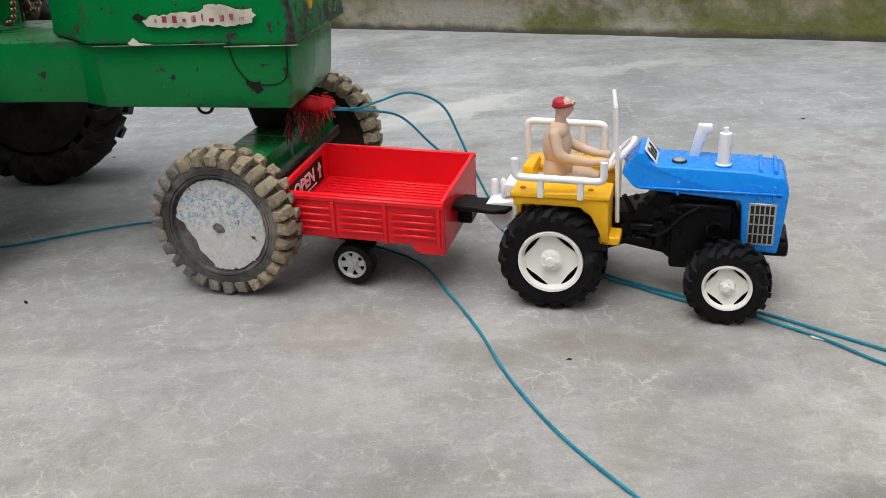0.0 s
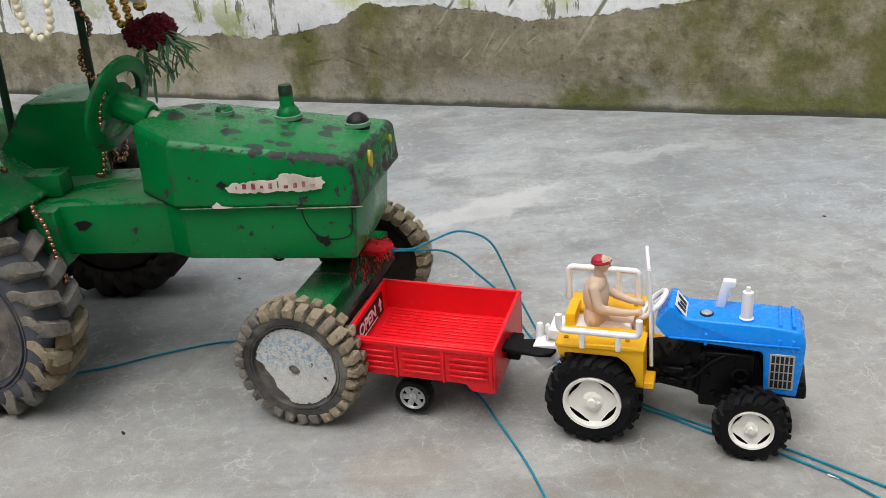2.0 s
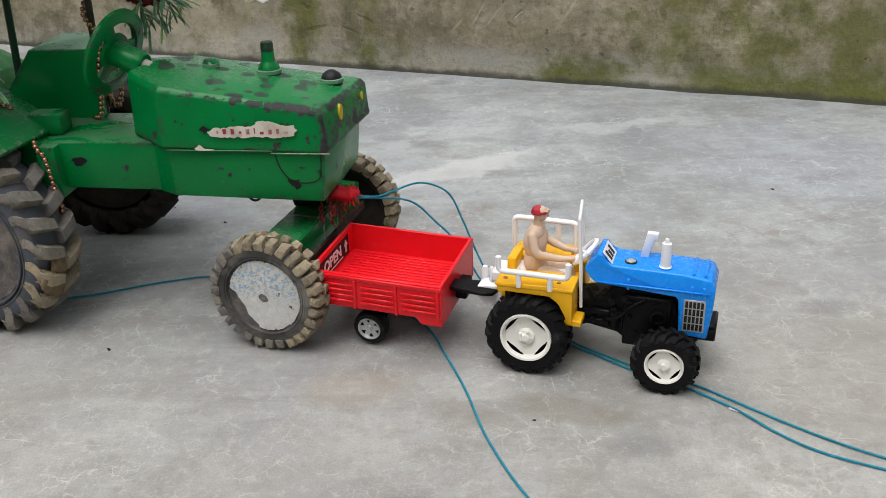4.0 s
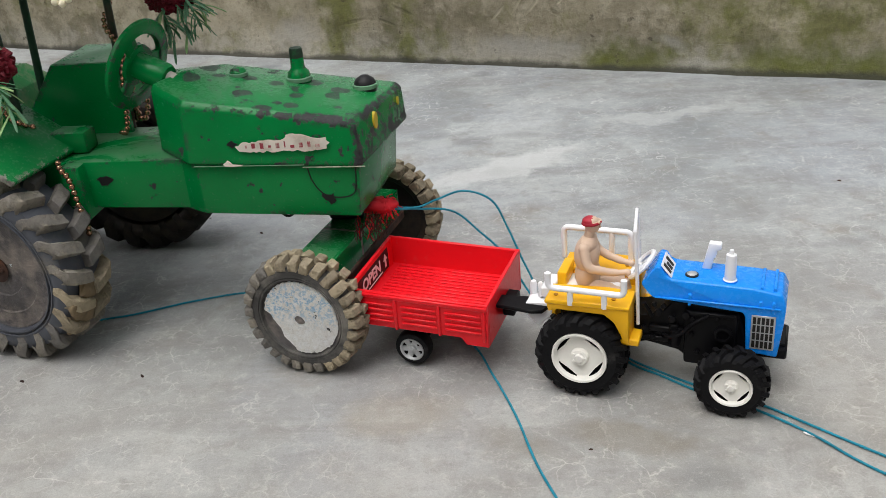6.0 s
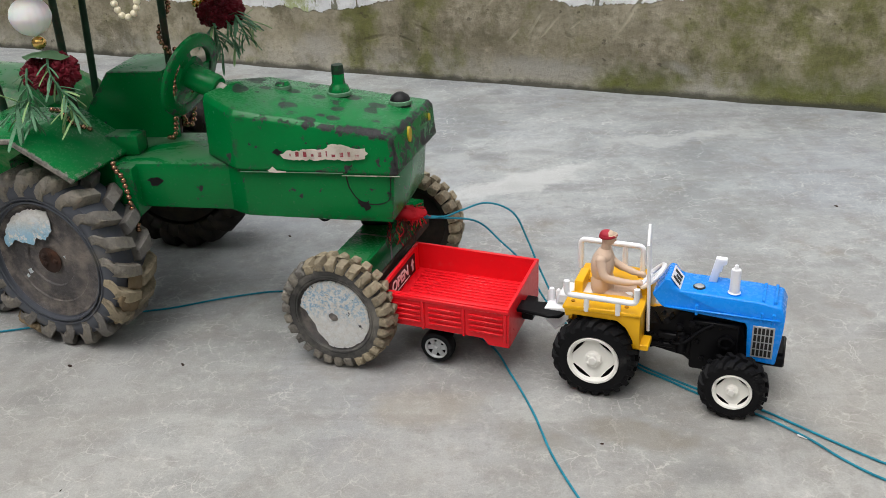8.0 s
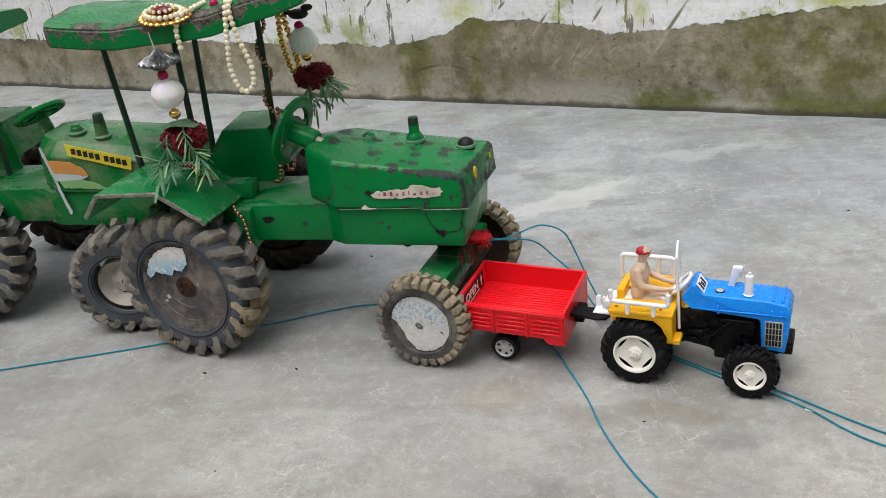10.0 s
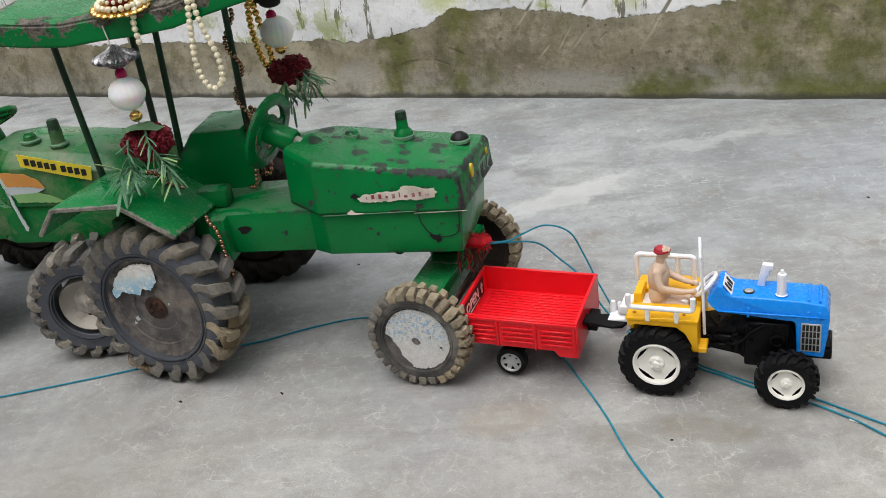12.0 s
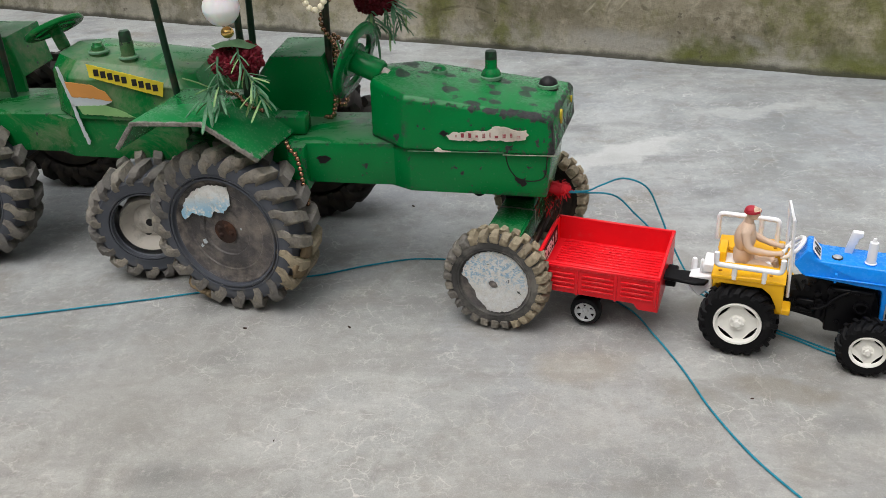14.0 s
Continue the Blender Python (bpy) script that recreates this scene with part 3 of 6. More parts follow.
    k.bump(k.calc("ADD", k.calc("ADD", n2, k.calc("MULTIPLY", n3, 0.4)), k.calc("SUBTRACT", k.calc("MULTIPLY", washed, 0.5), k.calc("MULTIPLY", k.calc("MAXIMUM", gouges, ledges), 0.18))), 0.8, 0.006)
    return m


M_floor, M_wall = concrete_material(), wall_material()
M_plain = grained("weathered_cement", (0.26, 0.245, 0.22), 0.9, 0.25, 14, 0.4, 0.004)


# ---- mesh tools ----
def quad_box(bm, x0, x1, y0, y1, z0, z1, bevel=0.0, seg=1):
    v = [bm.verts.new((x, y, z)) for x in (x0, x1) for y in (y0, y1) for z in (z0, z1)]
    fs = [bm.faces.new([v[i] for i in f]) for f in ((0, 1, 3, 2), (4, 6, 7, 5), (0, 4, 5, 1), (2, 3, 7, 6), (0, 2, 6, 4), (1, 5, 7, 3))]
    if bevel:
        es = list({e for f in fs for e in f.edges})
        bmesh.ops.bevel(bm, geom=es, offset=bevel, segments=seg, affect="EDGES", profile=0.5)
    return v


def prism(bm, outline, y0, y1, bevel=0.0, seg=2, slant=None):
    """A closed x-z outline drawn out from y0 to y1; slant(x, z, y) may move the points."""
    n = len(outline)
    a = [bm.verts.new((x, y0, z)) for x, z in outline]
    b = [bm.verts.new((x, y1, z)) for x, z in outline]
    fs = [bm.faces.new(a), bm.faces.new(b[::-1])]
    fs += [bm.faces.new((a[i], b[i], b[(i + 1) % n], a[(i + 1) % n])) for i in range(n)]
    if slant:
        for v in a + b:
            v.co = slant(v.co.copy())
    bmesh.ops.recalc_face_normals(bm, faces=fs)
    if bevel:
        es = list({e for f in fs for e in f.edges})
        bmesh.ops.bevel(bm, geom=es, offset=bevel, segments=seg, affect="EDGES", profile=0.5)


def lathe(bm, profile, centre=(0, 0, 0), axis=(0, 1, 0), seg=32, closed=False):
    """Turns (radius, along) pairs round an axis through centre."""
    ax = Vector(axis).normalized()
    side = ax.orthogonal().normalized()
    other = ax.cross(side)
    rings = []
    for r, h in profile:
        if r < 1e-6:
            rings.append([bm.verts.new(Vector(centre) + ax * h)])
        else:
            rings.append([bm.verts.new(Vector(centre) + ax * h + (side * math.cos(2 * math.pi * i / seg) + other * math.sin(2 * math.pi * i / seg)) * r) for i in range(seg)])
    pairs = list(zip(rings, rings[1:])) + ([(rings[-1], rings[0])] if closed else [])
    made = []
    for a, b in pairs:
        for i in range(seg):
            j = (i + 1) % seg
            if len(a) == 1 and len(b) == 1:
                continue
            if len(a) == 1:
                made.append(bm.faces.new((a[0], b[j], b[i])))
            elif len(b) == 1:
                made.append(bm.faces.new((a[i], a[j], b[0])))
            else:
                made.append(bm.faces.new((a[i], a[j], b[j], b[i])))
    if not closed:
        for ring in (rings[0], rings[-1]):
            if len(ring) > 2:
                made.append(bm.faces.new(ring))
    bmesh.ops.recalc_face_normals(bm, faces=made)
    return made


def rod(bm, a, b, r, r2=None, seg=12):
    a, b = Vector(a), Vector(b)
    d = (b - a).length
    lathe(bm, [(r, 0), (r if r2 is None else r2, d)], a, b - a, seg)


def tube(bm, points, r, seg=8, cap=True, closed=False):
    """A round tube along a line of points, r a number or one per point."""
    pts = [Vector(p) for p in points]
    n = len(pts)
    rs = [r] * n if isinstance(r, (int, float)) else r
    up, rings = None, []
    for i, p in enumerate(pts):
        d = (pts[(i + 1) % n if closed else min(i + 1, n - 1)] - pts[(i - 1) % n if closed else max(i - 1, 0)]).normalized()
        up = d.orthogonal().normalized() if up is None else (up - d * up.dot(d)).normalized()
        w = d.cross(up)
        rings.append([bm.verts.new(p + (up * math.cos(2 * math.pi * k / seg) + w * math.sin(2 * math.pi * k / seg)) * rs[i]) for k in range(seg)])
    for i in range(n if closed else n - 1):
        a, b = rings[i], rings[(i + 1) % n]
        for k in range(seg):
            bm.faces.new((a[k], a[(k + 1) % seg], b[(k + 1) % seg], b[k]))
    if cap and not closed:
        bm.faces.new(rings[0][::-1])
        bm.faces.new(rings[-1])


def ball(bm, c, r, seg=12, rings=8, squash=(1, 1, 1)):
    m = Matrix.Translation(c) @ Matrix.Diagonal((r * squash[0], r * squash[1], r * squash[2], 1))
    return bmesh.ops.create_uvsphere(bm, u_segments=seg, v_segments=rings, radius=1.0, matrix=m)["verts"]


def smooth_line(points, step=0.004):
    """A Catmull-Rom line through the points, sampled evenly enough."""
    p = [Vector(q) for q in points]
    p = [2 * p[0] - p[1]] + p + [2 * p[-1] - p[-2]]
    out = []
    for i in range(1, len(p) - 2):
        n = max(2, int((p[i + 1] - p[i]).length / step))
        for k in range(n):
            t = k / n
            out.append(0.5 * (2 * p[i] + (p[i + 1] - p[i - 1]) * t + (2 * p[i - 1] - 5 * p[i] + 4 * p[i + 1] - p[i + 2]) * t * t + (3 * p[i] - p[i - 1] - 3 * p[i + 1] + p[i + 2]) * t ** 3))
    return out + [p[-2]]


def bent(points, r):
    """The corners of a rod's line rounded off."""
    pts = [Vector(p) for p in points]
    out = [pts[0]]
    for a, b, c in zip(pts, pts[1:], pts[2:]):
        p, q = b + (a - b).normalized() * r, b + (c - b).normalized() * r
        out += [p.lerp(b, t).lerp(b.lerp(q, t), t) for t in (0.0, 0.25, 0.5, 0.75, 1.0)]
    return out + [pts[-1]]


def mesh_of(name, bm, mats, smooth=38):
    me = bpy.data.meshes.new(name)
    bm.to_mesh(me)
    bm.free()
    for m in mats if isinstance(mats, (list, tuple)) else [mats]:
        me.materials.append(m)
    if smooth:
        for p in me.polygons:
            p.use_smooth = True
        me.set_sharp_from_angle(angle=radians(smooth))
    return me


def part(name, bm, mats, parent, label="", m=None, smooth=38):
    ob = new(name, mesh_of(name, bm, mats, smooth))
    ob.parent = parent
    if m is not None:
        ob.matrix_basis = m
    if label:
        ob["label"] = label
    return ob


def thing(name, label, category, m=None, group="", kind=""):
    ob = tagged(new(name), label, category, group, kind)
    ob.empty_display_size = 0.02
    if m is not None:
        ob.matrix_basis = m
    return ob


def single(name, bm, mats, label, category, m=None, group="", kind="", smooth=38):
    ob = tagged(new(name, mesh_of(name, bm, mats, smooth)), label, category, group, kind)
    if m is not None:
        ob.matrix_basis = m
    return ob


def B():
    return bmesh.new()


rnd = random.Random(4)

# ---- the yard: concrete ground and the old wall ----
WALL = pose(0.107, 1.4436, 0, 0, 0, -21.5)


def build_yard():
    bm = B()
    xs = [-60, -12, -4] + [-2 + 0.25 * i for i in range(17)] + [4, 12, 60]
    ys = [-60, -12, -4] + [-2 + 0.25 * i for i in range(17)] + [4, 12, 60]
    grid = [[bm.verts.new((x, y, 0)) for y in ys] for x in xs]
    for i in range(len(xs) - 1):
        for j in range(len(ys) - 1):
            bm.faces.new((grid[i][j], grid[i + 1][j], grid[i + 1][j + 1], grid[i][j + 1]))
    single("ground", bm, M_floor, "worn grey concrete yard floor with pale scratches and stains", "ground", kind="structure")
    # wall: a slab with an uneven face
    bm = B()
    nx, nz = 260, 40
    front = []
    for i in range(nx + 1):
        x = -2.6 + 5.2 * i / nx
        col = []
        for j in range(nz + 1):
            z = -0.02 + 0.5 * j / nz
            y = 0.008 * (noise.noise(Vector((x * 5, z * 7, 1.0)))) + 0.004 * noise.noise(Vector((x * 22, z * 26, 3.0)))
            y -= 0.012 * math.exp(-max(z, 0) / 0.012) * (0.6 + 0.6 * noise.noise(Vector((x * 9, 0, 7))))
            col.append(bm.verts.new((x, y, z)))
        front.append(col)
    for i in range(nx):
        for j in range(nz):
            bm.faces.new((front[i][j], front[i + 1][j], front[i + 1][j + 1], front[i][j + 1]))
    quad_box(bm, -2.6, 2.6, 0.012, 0.23, -0.02, 1.0)
    quad_box(bm, -2.6, 2.6, -0.002, 0.0118, 0.478, 1.0)
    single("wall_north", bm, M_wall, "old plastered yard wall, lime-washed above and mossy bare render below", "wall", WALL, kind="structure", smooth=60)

    # plain walls added out of view, sized to hold back low sky light
    for name, m, length, height in (("sky_block_south", pose(0, -2.6, 0, 0, 0, 175), 7.6, 2.6), ("sky_block_west", pose(-2.3, 0.0, 0, 0, 0, 88), 7.0, 1.9), ("sky_block_east", pose(2.5, -0.9, 0, 0, 0, -92), 5.0, 1.8)):
        bm = B()
        quad_box(bm, -length / 2, length / 2, 0.0, 0.2, -0.02, height)
        single(name, bm, M_plain, "added unseen cement wall that cuts low sky light", "wall", m, kind="structure", smooth=0)


build_yard()


# ---- the two large home-made tractors ----
def bar_lug(bm, s, half, r, cr, length, q):
    """A moulded tread bar: from the middle of the tread over the shoulder, hooking down the sidewall."""
    # along the bar: across the tyre, radius of its top, how far it sinks, swing along the tyre, width
    stations = [(0.04, r, cr * 0.95, 0.42, 0.86), (0.4, r * 1.002, cr * 0.95, 0.18, 0.95), (0.8, r * 0.998, cr * 0.94, -0.12, 1.05), (0.99, r - 0.003, cr * 0.93, -0.3, 0.98),
                (1.06, r - 0.0065, cr * 0.9, -0.44, 0.9), (1.07, r * 0.865, cr * 0.85, -0.66, 0.78), (1.06, r * 0.8, cr * 0.79, -0.82, 0.66), (1.0, r * 0.745, cr * 0.735, -0.75, 0.55)]
    rows = []
    for u, top, base, swing, wide in stations:
        out = Vector((0, s * (u if u < 1.02 else 1.02) * half, base)) if u < 1.02 else Vector((0, s * half * 0.95, (top + base) / 2))
        crest = Vector((0, s * u * half, top))
        if u == 1.0:
            out, crest = Vector((0, s * half * 0.9, base)), Vector((0, s * half * 1.03, top))
        w, x = length * wide * 0.5, swing * length
        j = [Vector((q.uniform(-1, 1), q.uniform(-0.6, 0.6), q.uniform(-1, 0.6))) * 0.0005 for _ in range(4)]
        mid = out.lerp(crest, 0.8)
        pts = [out + Vector((x - w * 1.15, 0, 0)), mid + Vector((x - w * 0.98, 0, 0)) + j[0], crest + Vector((x - w * 0.8, 0, 0)) + j[1], crest + Vector((x + w * 0.8, 0, 0)) + j[2], mid + Vector((x + w * 0.98, 0, 0)) + j[3], out + Vector((x + w * 1.15, 0, 0))]
        rows.append([bm.verts.new(p) for p in pts])
    for a, b in zip(rows, rows[1:]):
        for i in range(5):
            bm.faces.new((a[i], a[i + 1], b[i + 1], b[i]))
    bm.faces.new(rows[0])
    bm.faces.new(rows[-1][::-1])
    bmesh.ops.recalc_face_normals(bm, faces=bm.faces)


def block_lug(bm, s, half, r, cr, length, q, k):
    """A worn square tread block with broken edges, caked at its foot."""
    quad_box(bm, -length * 0.5, length * 0.5, *sorted((s * half * 0.06, s * half * 1.06)), cr * 0.945, r, 0.0015, 2)
    for v in bm.verts:
        v.co += Vector((q.uniform(-1, 1), q.uniform(-0.7, 0.7), q.uniform(-1, 0.6))) * 0.0006 + Vector((1.2, 1, 0.9)) * 0.0015 * noise.noise(v.co * 230 + Vector((k * 1.7, s, 0)))
        if abs(v.co.y) > half * 0.7:
            v.co.z -= 0.0022 * (abs(v.co.y) / half - 0.7) / 0.36
        if v.co.z < cr:
            v.co.x *= 1.18


def lugged_tyre(parent, centre, r, width, n, lug_len, lug_h, mud_from=None, mud_to=None, chevron=True, hole=0.0, dark=False):
    """A tyre: carcass with raised lugs that stand in two staggered rows, round a hole of the given radius. Returns the tyre."""
    bm = B()
    cr = r - lug_h
    half = width / 2
    h0 = hole or cr * 0.62
    prof = [(h0, -half * 0.82), (h0 + 0.08 * cr, -half * 0.99), (max(cr * 0.88, h0 + 0.1 * cr), -half), (cr * 0.965, -half * 0.88), (cr, -half * 0.5), (cr, half * 0.5),
            (cr * 0.965, half * 0.88), (cr * 0.9, half), (cr * 0.84, half * 0.98), (cr * 0.8, half * 0.86)]
    lathe(bm, prof, (0, 0, 0), (0, 1, 0), 56, closed=True)
    for at in (h0 + 0.03 * cr, h0 + 0.075 * cr):
        lathe(bm, [(at - 0.0009, -half * 0.8), (at - 0.0005, -half * 1.02), (at + 0.0006, -half * 1.03), (at + 0.0011, -half * 0.9)], (0, 0, 0), (0, 1, 0), 48, closed=True)
    # dark: the rubber copy with underbody shade in its colour, for far wheels
    tyre = part("tyre", bm, M_tread_shaded if dark else M_rubber if chevron else M_rubber_dusty, parent, m=Matrix.Translation(centre))
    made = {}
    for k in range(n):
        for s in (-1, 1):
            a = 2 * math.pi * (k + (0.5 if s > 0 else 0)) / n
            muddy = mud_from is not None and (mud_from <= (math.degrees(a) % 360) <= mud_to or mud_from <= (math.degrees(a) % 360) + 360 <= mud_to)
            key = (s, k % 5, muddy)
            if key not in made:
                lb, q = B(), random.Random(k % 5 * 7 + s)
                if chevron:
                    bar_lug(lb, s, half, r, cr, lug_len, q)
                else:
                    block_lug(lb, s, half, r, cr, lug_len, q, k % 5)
                made[key] = mesh_of("lug", lb, M_lug_mud if muddy else M_tread_shaded if dark else M_lug, 33 if chevron else 35)
            lug = new("lug", made[key])
            lug.parent = tyre
            lug.matrix_basis = Matrix.Rotation(a, 4, "Y")
    return tyre


def ragged_patch(bm, outline, y, jag=0.0008, seed=1, thick=0.0006):
    """A torn flat patch in the x-z plane at y, a little thick on its near side."""
    q = random.Random(seed)
    pts = []
    n = len(outline)
    for i in range(n):
        a, b = outline[i], outline[(i + 1) % n]
        k = max(2, int(math.hypot(b[0] - a[0], b[1] - a[1]) / 0.0022))
        for j in range(k):
            t = j / k
            pts.append((a[0] + (b[0] - a[0]) * t + q.uniform(-jag, jag), a[1] + (b[1] - a[1]) * t + q.uniform(-jag, jag)))
    f0 = [bm.verts.new((x, y - thick, z)) for x, z in pts]
    f1 = [bm.verts.new((x, y, z)) for x, z in pts]
    bm.faces.new(f0)
    for i in range(len(pts)):
        j = (i + 1) % len(pts)
        bm.faces.new((f0[i], f1[i], f1[j], f0[j]))
    bmesh.ops.recalc_face_normals(bm, faces=bm.faces)


def arc(cx, cz, r, a0, a1, n=14, rz=None):
    return [(cx + r * math.cos(radians(a0 + (a1 - a0) * i / n)), cz + (rz or r) * math.sin(radians(a0 + (a1 - a0) * i / n))) for i in range(n + 1)]


def big_wheel(parent, x, y_face, r, width, inner, name="rear_wheel", n=16, print_turn=None, outer=-1, lug_h=0.011, mud=None, full_print=False, cream=False, lug_len=None, chevron=True, steer=0.0, hole=0.0, dark=False):
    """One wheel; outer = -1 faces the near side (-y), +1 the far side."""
    w = new(name)
    w.parent = parent
    w.matrix_basis = Matrix.Translation((x, y_face - outer * width / 2, r)) @ pose(0, 0, 0, 0, 0, steer) @ (pose(0, 0, 0, 0, 0, 180) if outer > 0 else Matrix.Identity(4))
    lugged_tyre(w, (0, 0, 0), r, width, n, lug_len or 2 * math.pi * r / n * 0.62, lug_h, *(mud or (None, None)), chevron, hole, dark)
    half = width / 2
    bm = B()
    if cream:
        lathe(bm, [(0, half * 0.6), (inner, half * 0.6), (inner, -half * 0.72), (inner * 0.93, -half * 0.86), (inner * 0.84, -half * 0.6), (inner * 0.6, -half * 0.4), (inner * 0.42, -half * 0.52), (inner * 0.2, -half * 0.62), (0, -half * 0.62)], seg=40)
        part("rim", bm, M_cream, w, "dusty cream dished rim")
        bm = B()
        lathe(bm, [(inner * 0.13, -half * 0.6), (inner * 0.13, -half * 0.66), (0, -half * 0.66)], seg=16)
        part("axle_end", bm, M_dark, w)
        return w
    lathe(bm, [(0, half * 0.7), (inner, half * 0.7), (inner, -half * 0.8), (inner * 0.97, -half * 0.84), (inner * 0.92, -half * 0.76), (inner * 0.74, -half * 0.765), (inner * 0.72, -half * 0.72), (inner * 0.46, -half * 0.72), (inner * 0.44, -half * 0.66), (inner * 0.2, -half * 0.66), (0, -half * 0.66)], seg=48)
    part("wheel_disc", bm, M_tread_shaded if dark else M_disc, w, "dull black wheel disc")
    bm = B()
    lathe(bm, [(0, -half * 0.69), (inner * 0.2, -half * 0.69), (inner * 0.22, -half * 0.76), (inner * 0.14, -half * 0.8), (0, -half * 0.74)], seg=20)
    hub = part("hub", bm, M_rust, w, "rusty worn hub")
    for i in () if full_print else range(4):
        bm = B()
        a = 2 * math.pi * i / 5
        ball(bm, (inner * 0.12 * math.cos(a), -half * 0.77, inner * 0.12 * math.sin(a)), inner * 0.05, 8, 6)
        part("hub_nut", bm, M_rust, hub)
    if full_print:
        bm = B()
        vs = ball(bm, (0, 0, 0), 0.0042, 14, 10, (1.0, 0.5, 0.8))
        for v in vs:
            v.co *= 1 + 0.35 * noise.noise(v.co * 300)
        part("hub_dent", bm, M_disc, w, m=Matrix.Translation((-0.001, -half * 0.8, -0.002)))
        bm = B()
        rr = inner * 0.785
        ragged_patch(bm, arc(0, 0, rr, -104, 174, 44) + [(-0.84 * rr, 0.02 * rr), (-0.74 * rr, -0.22 * rr), (-0.62 * rr, -0.36 * rr), (-0.55 * rr, -0.58 * rr), (-0.42 * rr, -0.72 * rr)], -half * 0.79, 0.0006, 3)
        part("print", bm, M_sticker, w, "peeled off-white and blue paper print", m=Matrix.Rotation(0, 4, "Y"))
    elif print_turn is not None:
        bm = B()
        o = arc(0, 0, inner * 0.88, 66, 154, 20) + [(-inner * 0.74, inner * 0.3), (-inner * 0.55, inner * 0.4), (-inner * 0.4, inner * 0.36), (-inner * 0.2, inner * 0.3), (-inner * 0.1, inner * 0.4), (inner * 0.1, inner * 0.36), (inner * 0.3, inner * 0.5)]
        ragged_patch(bm, o, -half * 0.785, 0.0008, 8)
        part("print", bm, M_sticker_torn, w, "torn white and blue paper print", m=Matrix.Rotation(radians(print_turn), 4, "Y"))
        for outline in ([(-0.026, -0.012), (-0.0225, -0.0105), (-0.021, -0.0135), (-0.0245, -0.015)], [(-0.029, -0.018), (-0.0275, -0.016), (-0.026, -0.0175), (-0.028, -0.0195)], [(0.016, 0.006), (0.018, 0.0065), (0.0175, 0.0045)]):
            bm = B()
            ragged_patch(bm, outline, -half * 0.785, 0.0006, 5)
            part("paper_scrap", bm, M_paper_white, w)
    return w


def bent_plate(bm, profile, y0, y1, t, skew=0.0):
    """A sheet bent along x-z, t thick downwards; its far edge may lie further ahead."""
    low = []
    for i, (x, z) in enumerate(profile):
        a, b = Vector(profile[max(i - 1, 0)]), Vector(profile[min(i + 1, len(profile) - 1)])
        p = Vector((x, z))
        ns = [Vector((d.y, -d.x)).normalized() for d in (p - a, b - p) if d.length > 0]
        n = sum(ns, Vector((0, 0))).normalized()
        low.append(tuple(p + n * t / max(0.5, n.dot(ns[0]))))
    prism(bm, profile + low[::-1], y0, y1, 0.0008, 1, lambda p: Vector((p.x + skew * (p.y - y0), p.y, p.z)))


def hood_shell(bm, x0, x1, y0, y1, zb, zt, bend, rear_in, crown=0.0035, round_top=False):
    """The engine hood: upright sides that turn inwards at the back, a flat front, a low roof, worn edges."""
    yc = (y0 + y1) / 2
    flare = 0.007 if round_top else 0.0145
    ring = [(x0, y0 + rear_in), (bend, y0), (x1 - 0.002, y0), (x1 + flare, y1), (bend, y1), (x0, y1 - rear_in)]
    slope = 0.14 if not round_top else 0.09
    e = 0.0045 if not round_top else 0.014
    levels = [(zb, 0.0012), (zb + 0.0015, 0.0), (zb + 0.006, 0.0008), (zt - e, 0.0022), (zt, e + 0.001)]
    rows = []
    for n, (z, inset) in enumerate(levels):
        row = []
        for x, y in ring:
            k = 1 - 2 * inset / (y1 - y0)
            px = x - (inset if x > bend + 0.01 else -inset * 0.5)
            drop = slope * (x - bend) if n > 2 else 0.035 * (x - bend)
            row.append(bm.verts.new((px, yc + (y - yc) * k, z - drop)))
        rows.append(row)
    n = 6
    for a, b in zip(rows, rows[1:]):
        for i in range(n):
            bm.faces.new((a[i], a[(i + 1) % n], b[(i + 1) % n], b[i]))
    bm.faces.new(rows[0][::-1])
    t = rows[-1]
    mid = [bm.verts.new((x0 + 0.02, yc, zt + crown - slope * (x0 - bend))), bm.verts.new((bend, yc, zt + crown)), bm.verts.new((x1 - 0.014, yc + 0.002, zt + crown * 0.8 - slope * (x1 - bend)))]
    for f in ((t[0], t[1], mid[1], mid[0]), (t[1], t[2], mid[2], mid[1]), (t[2], t[3], mid[2]), (t[3], t[4], mid[1], mid[2]), (t[4], t[5], mid[0], mid[1]), (t[5], t[0], mid[0])):
        bm.faces.new(f)
    bmesh.ops.recalc_face_normals(bm, faces=bm.faces)
    bmesh.ops.bevel(bm, geom=[q for q in bm.edges if q.calc_face_angle(0) > 0.3], offset=0.0012, segments=2, affect="EDGES", profile=0.5)


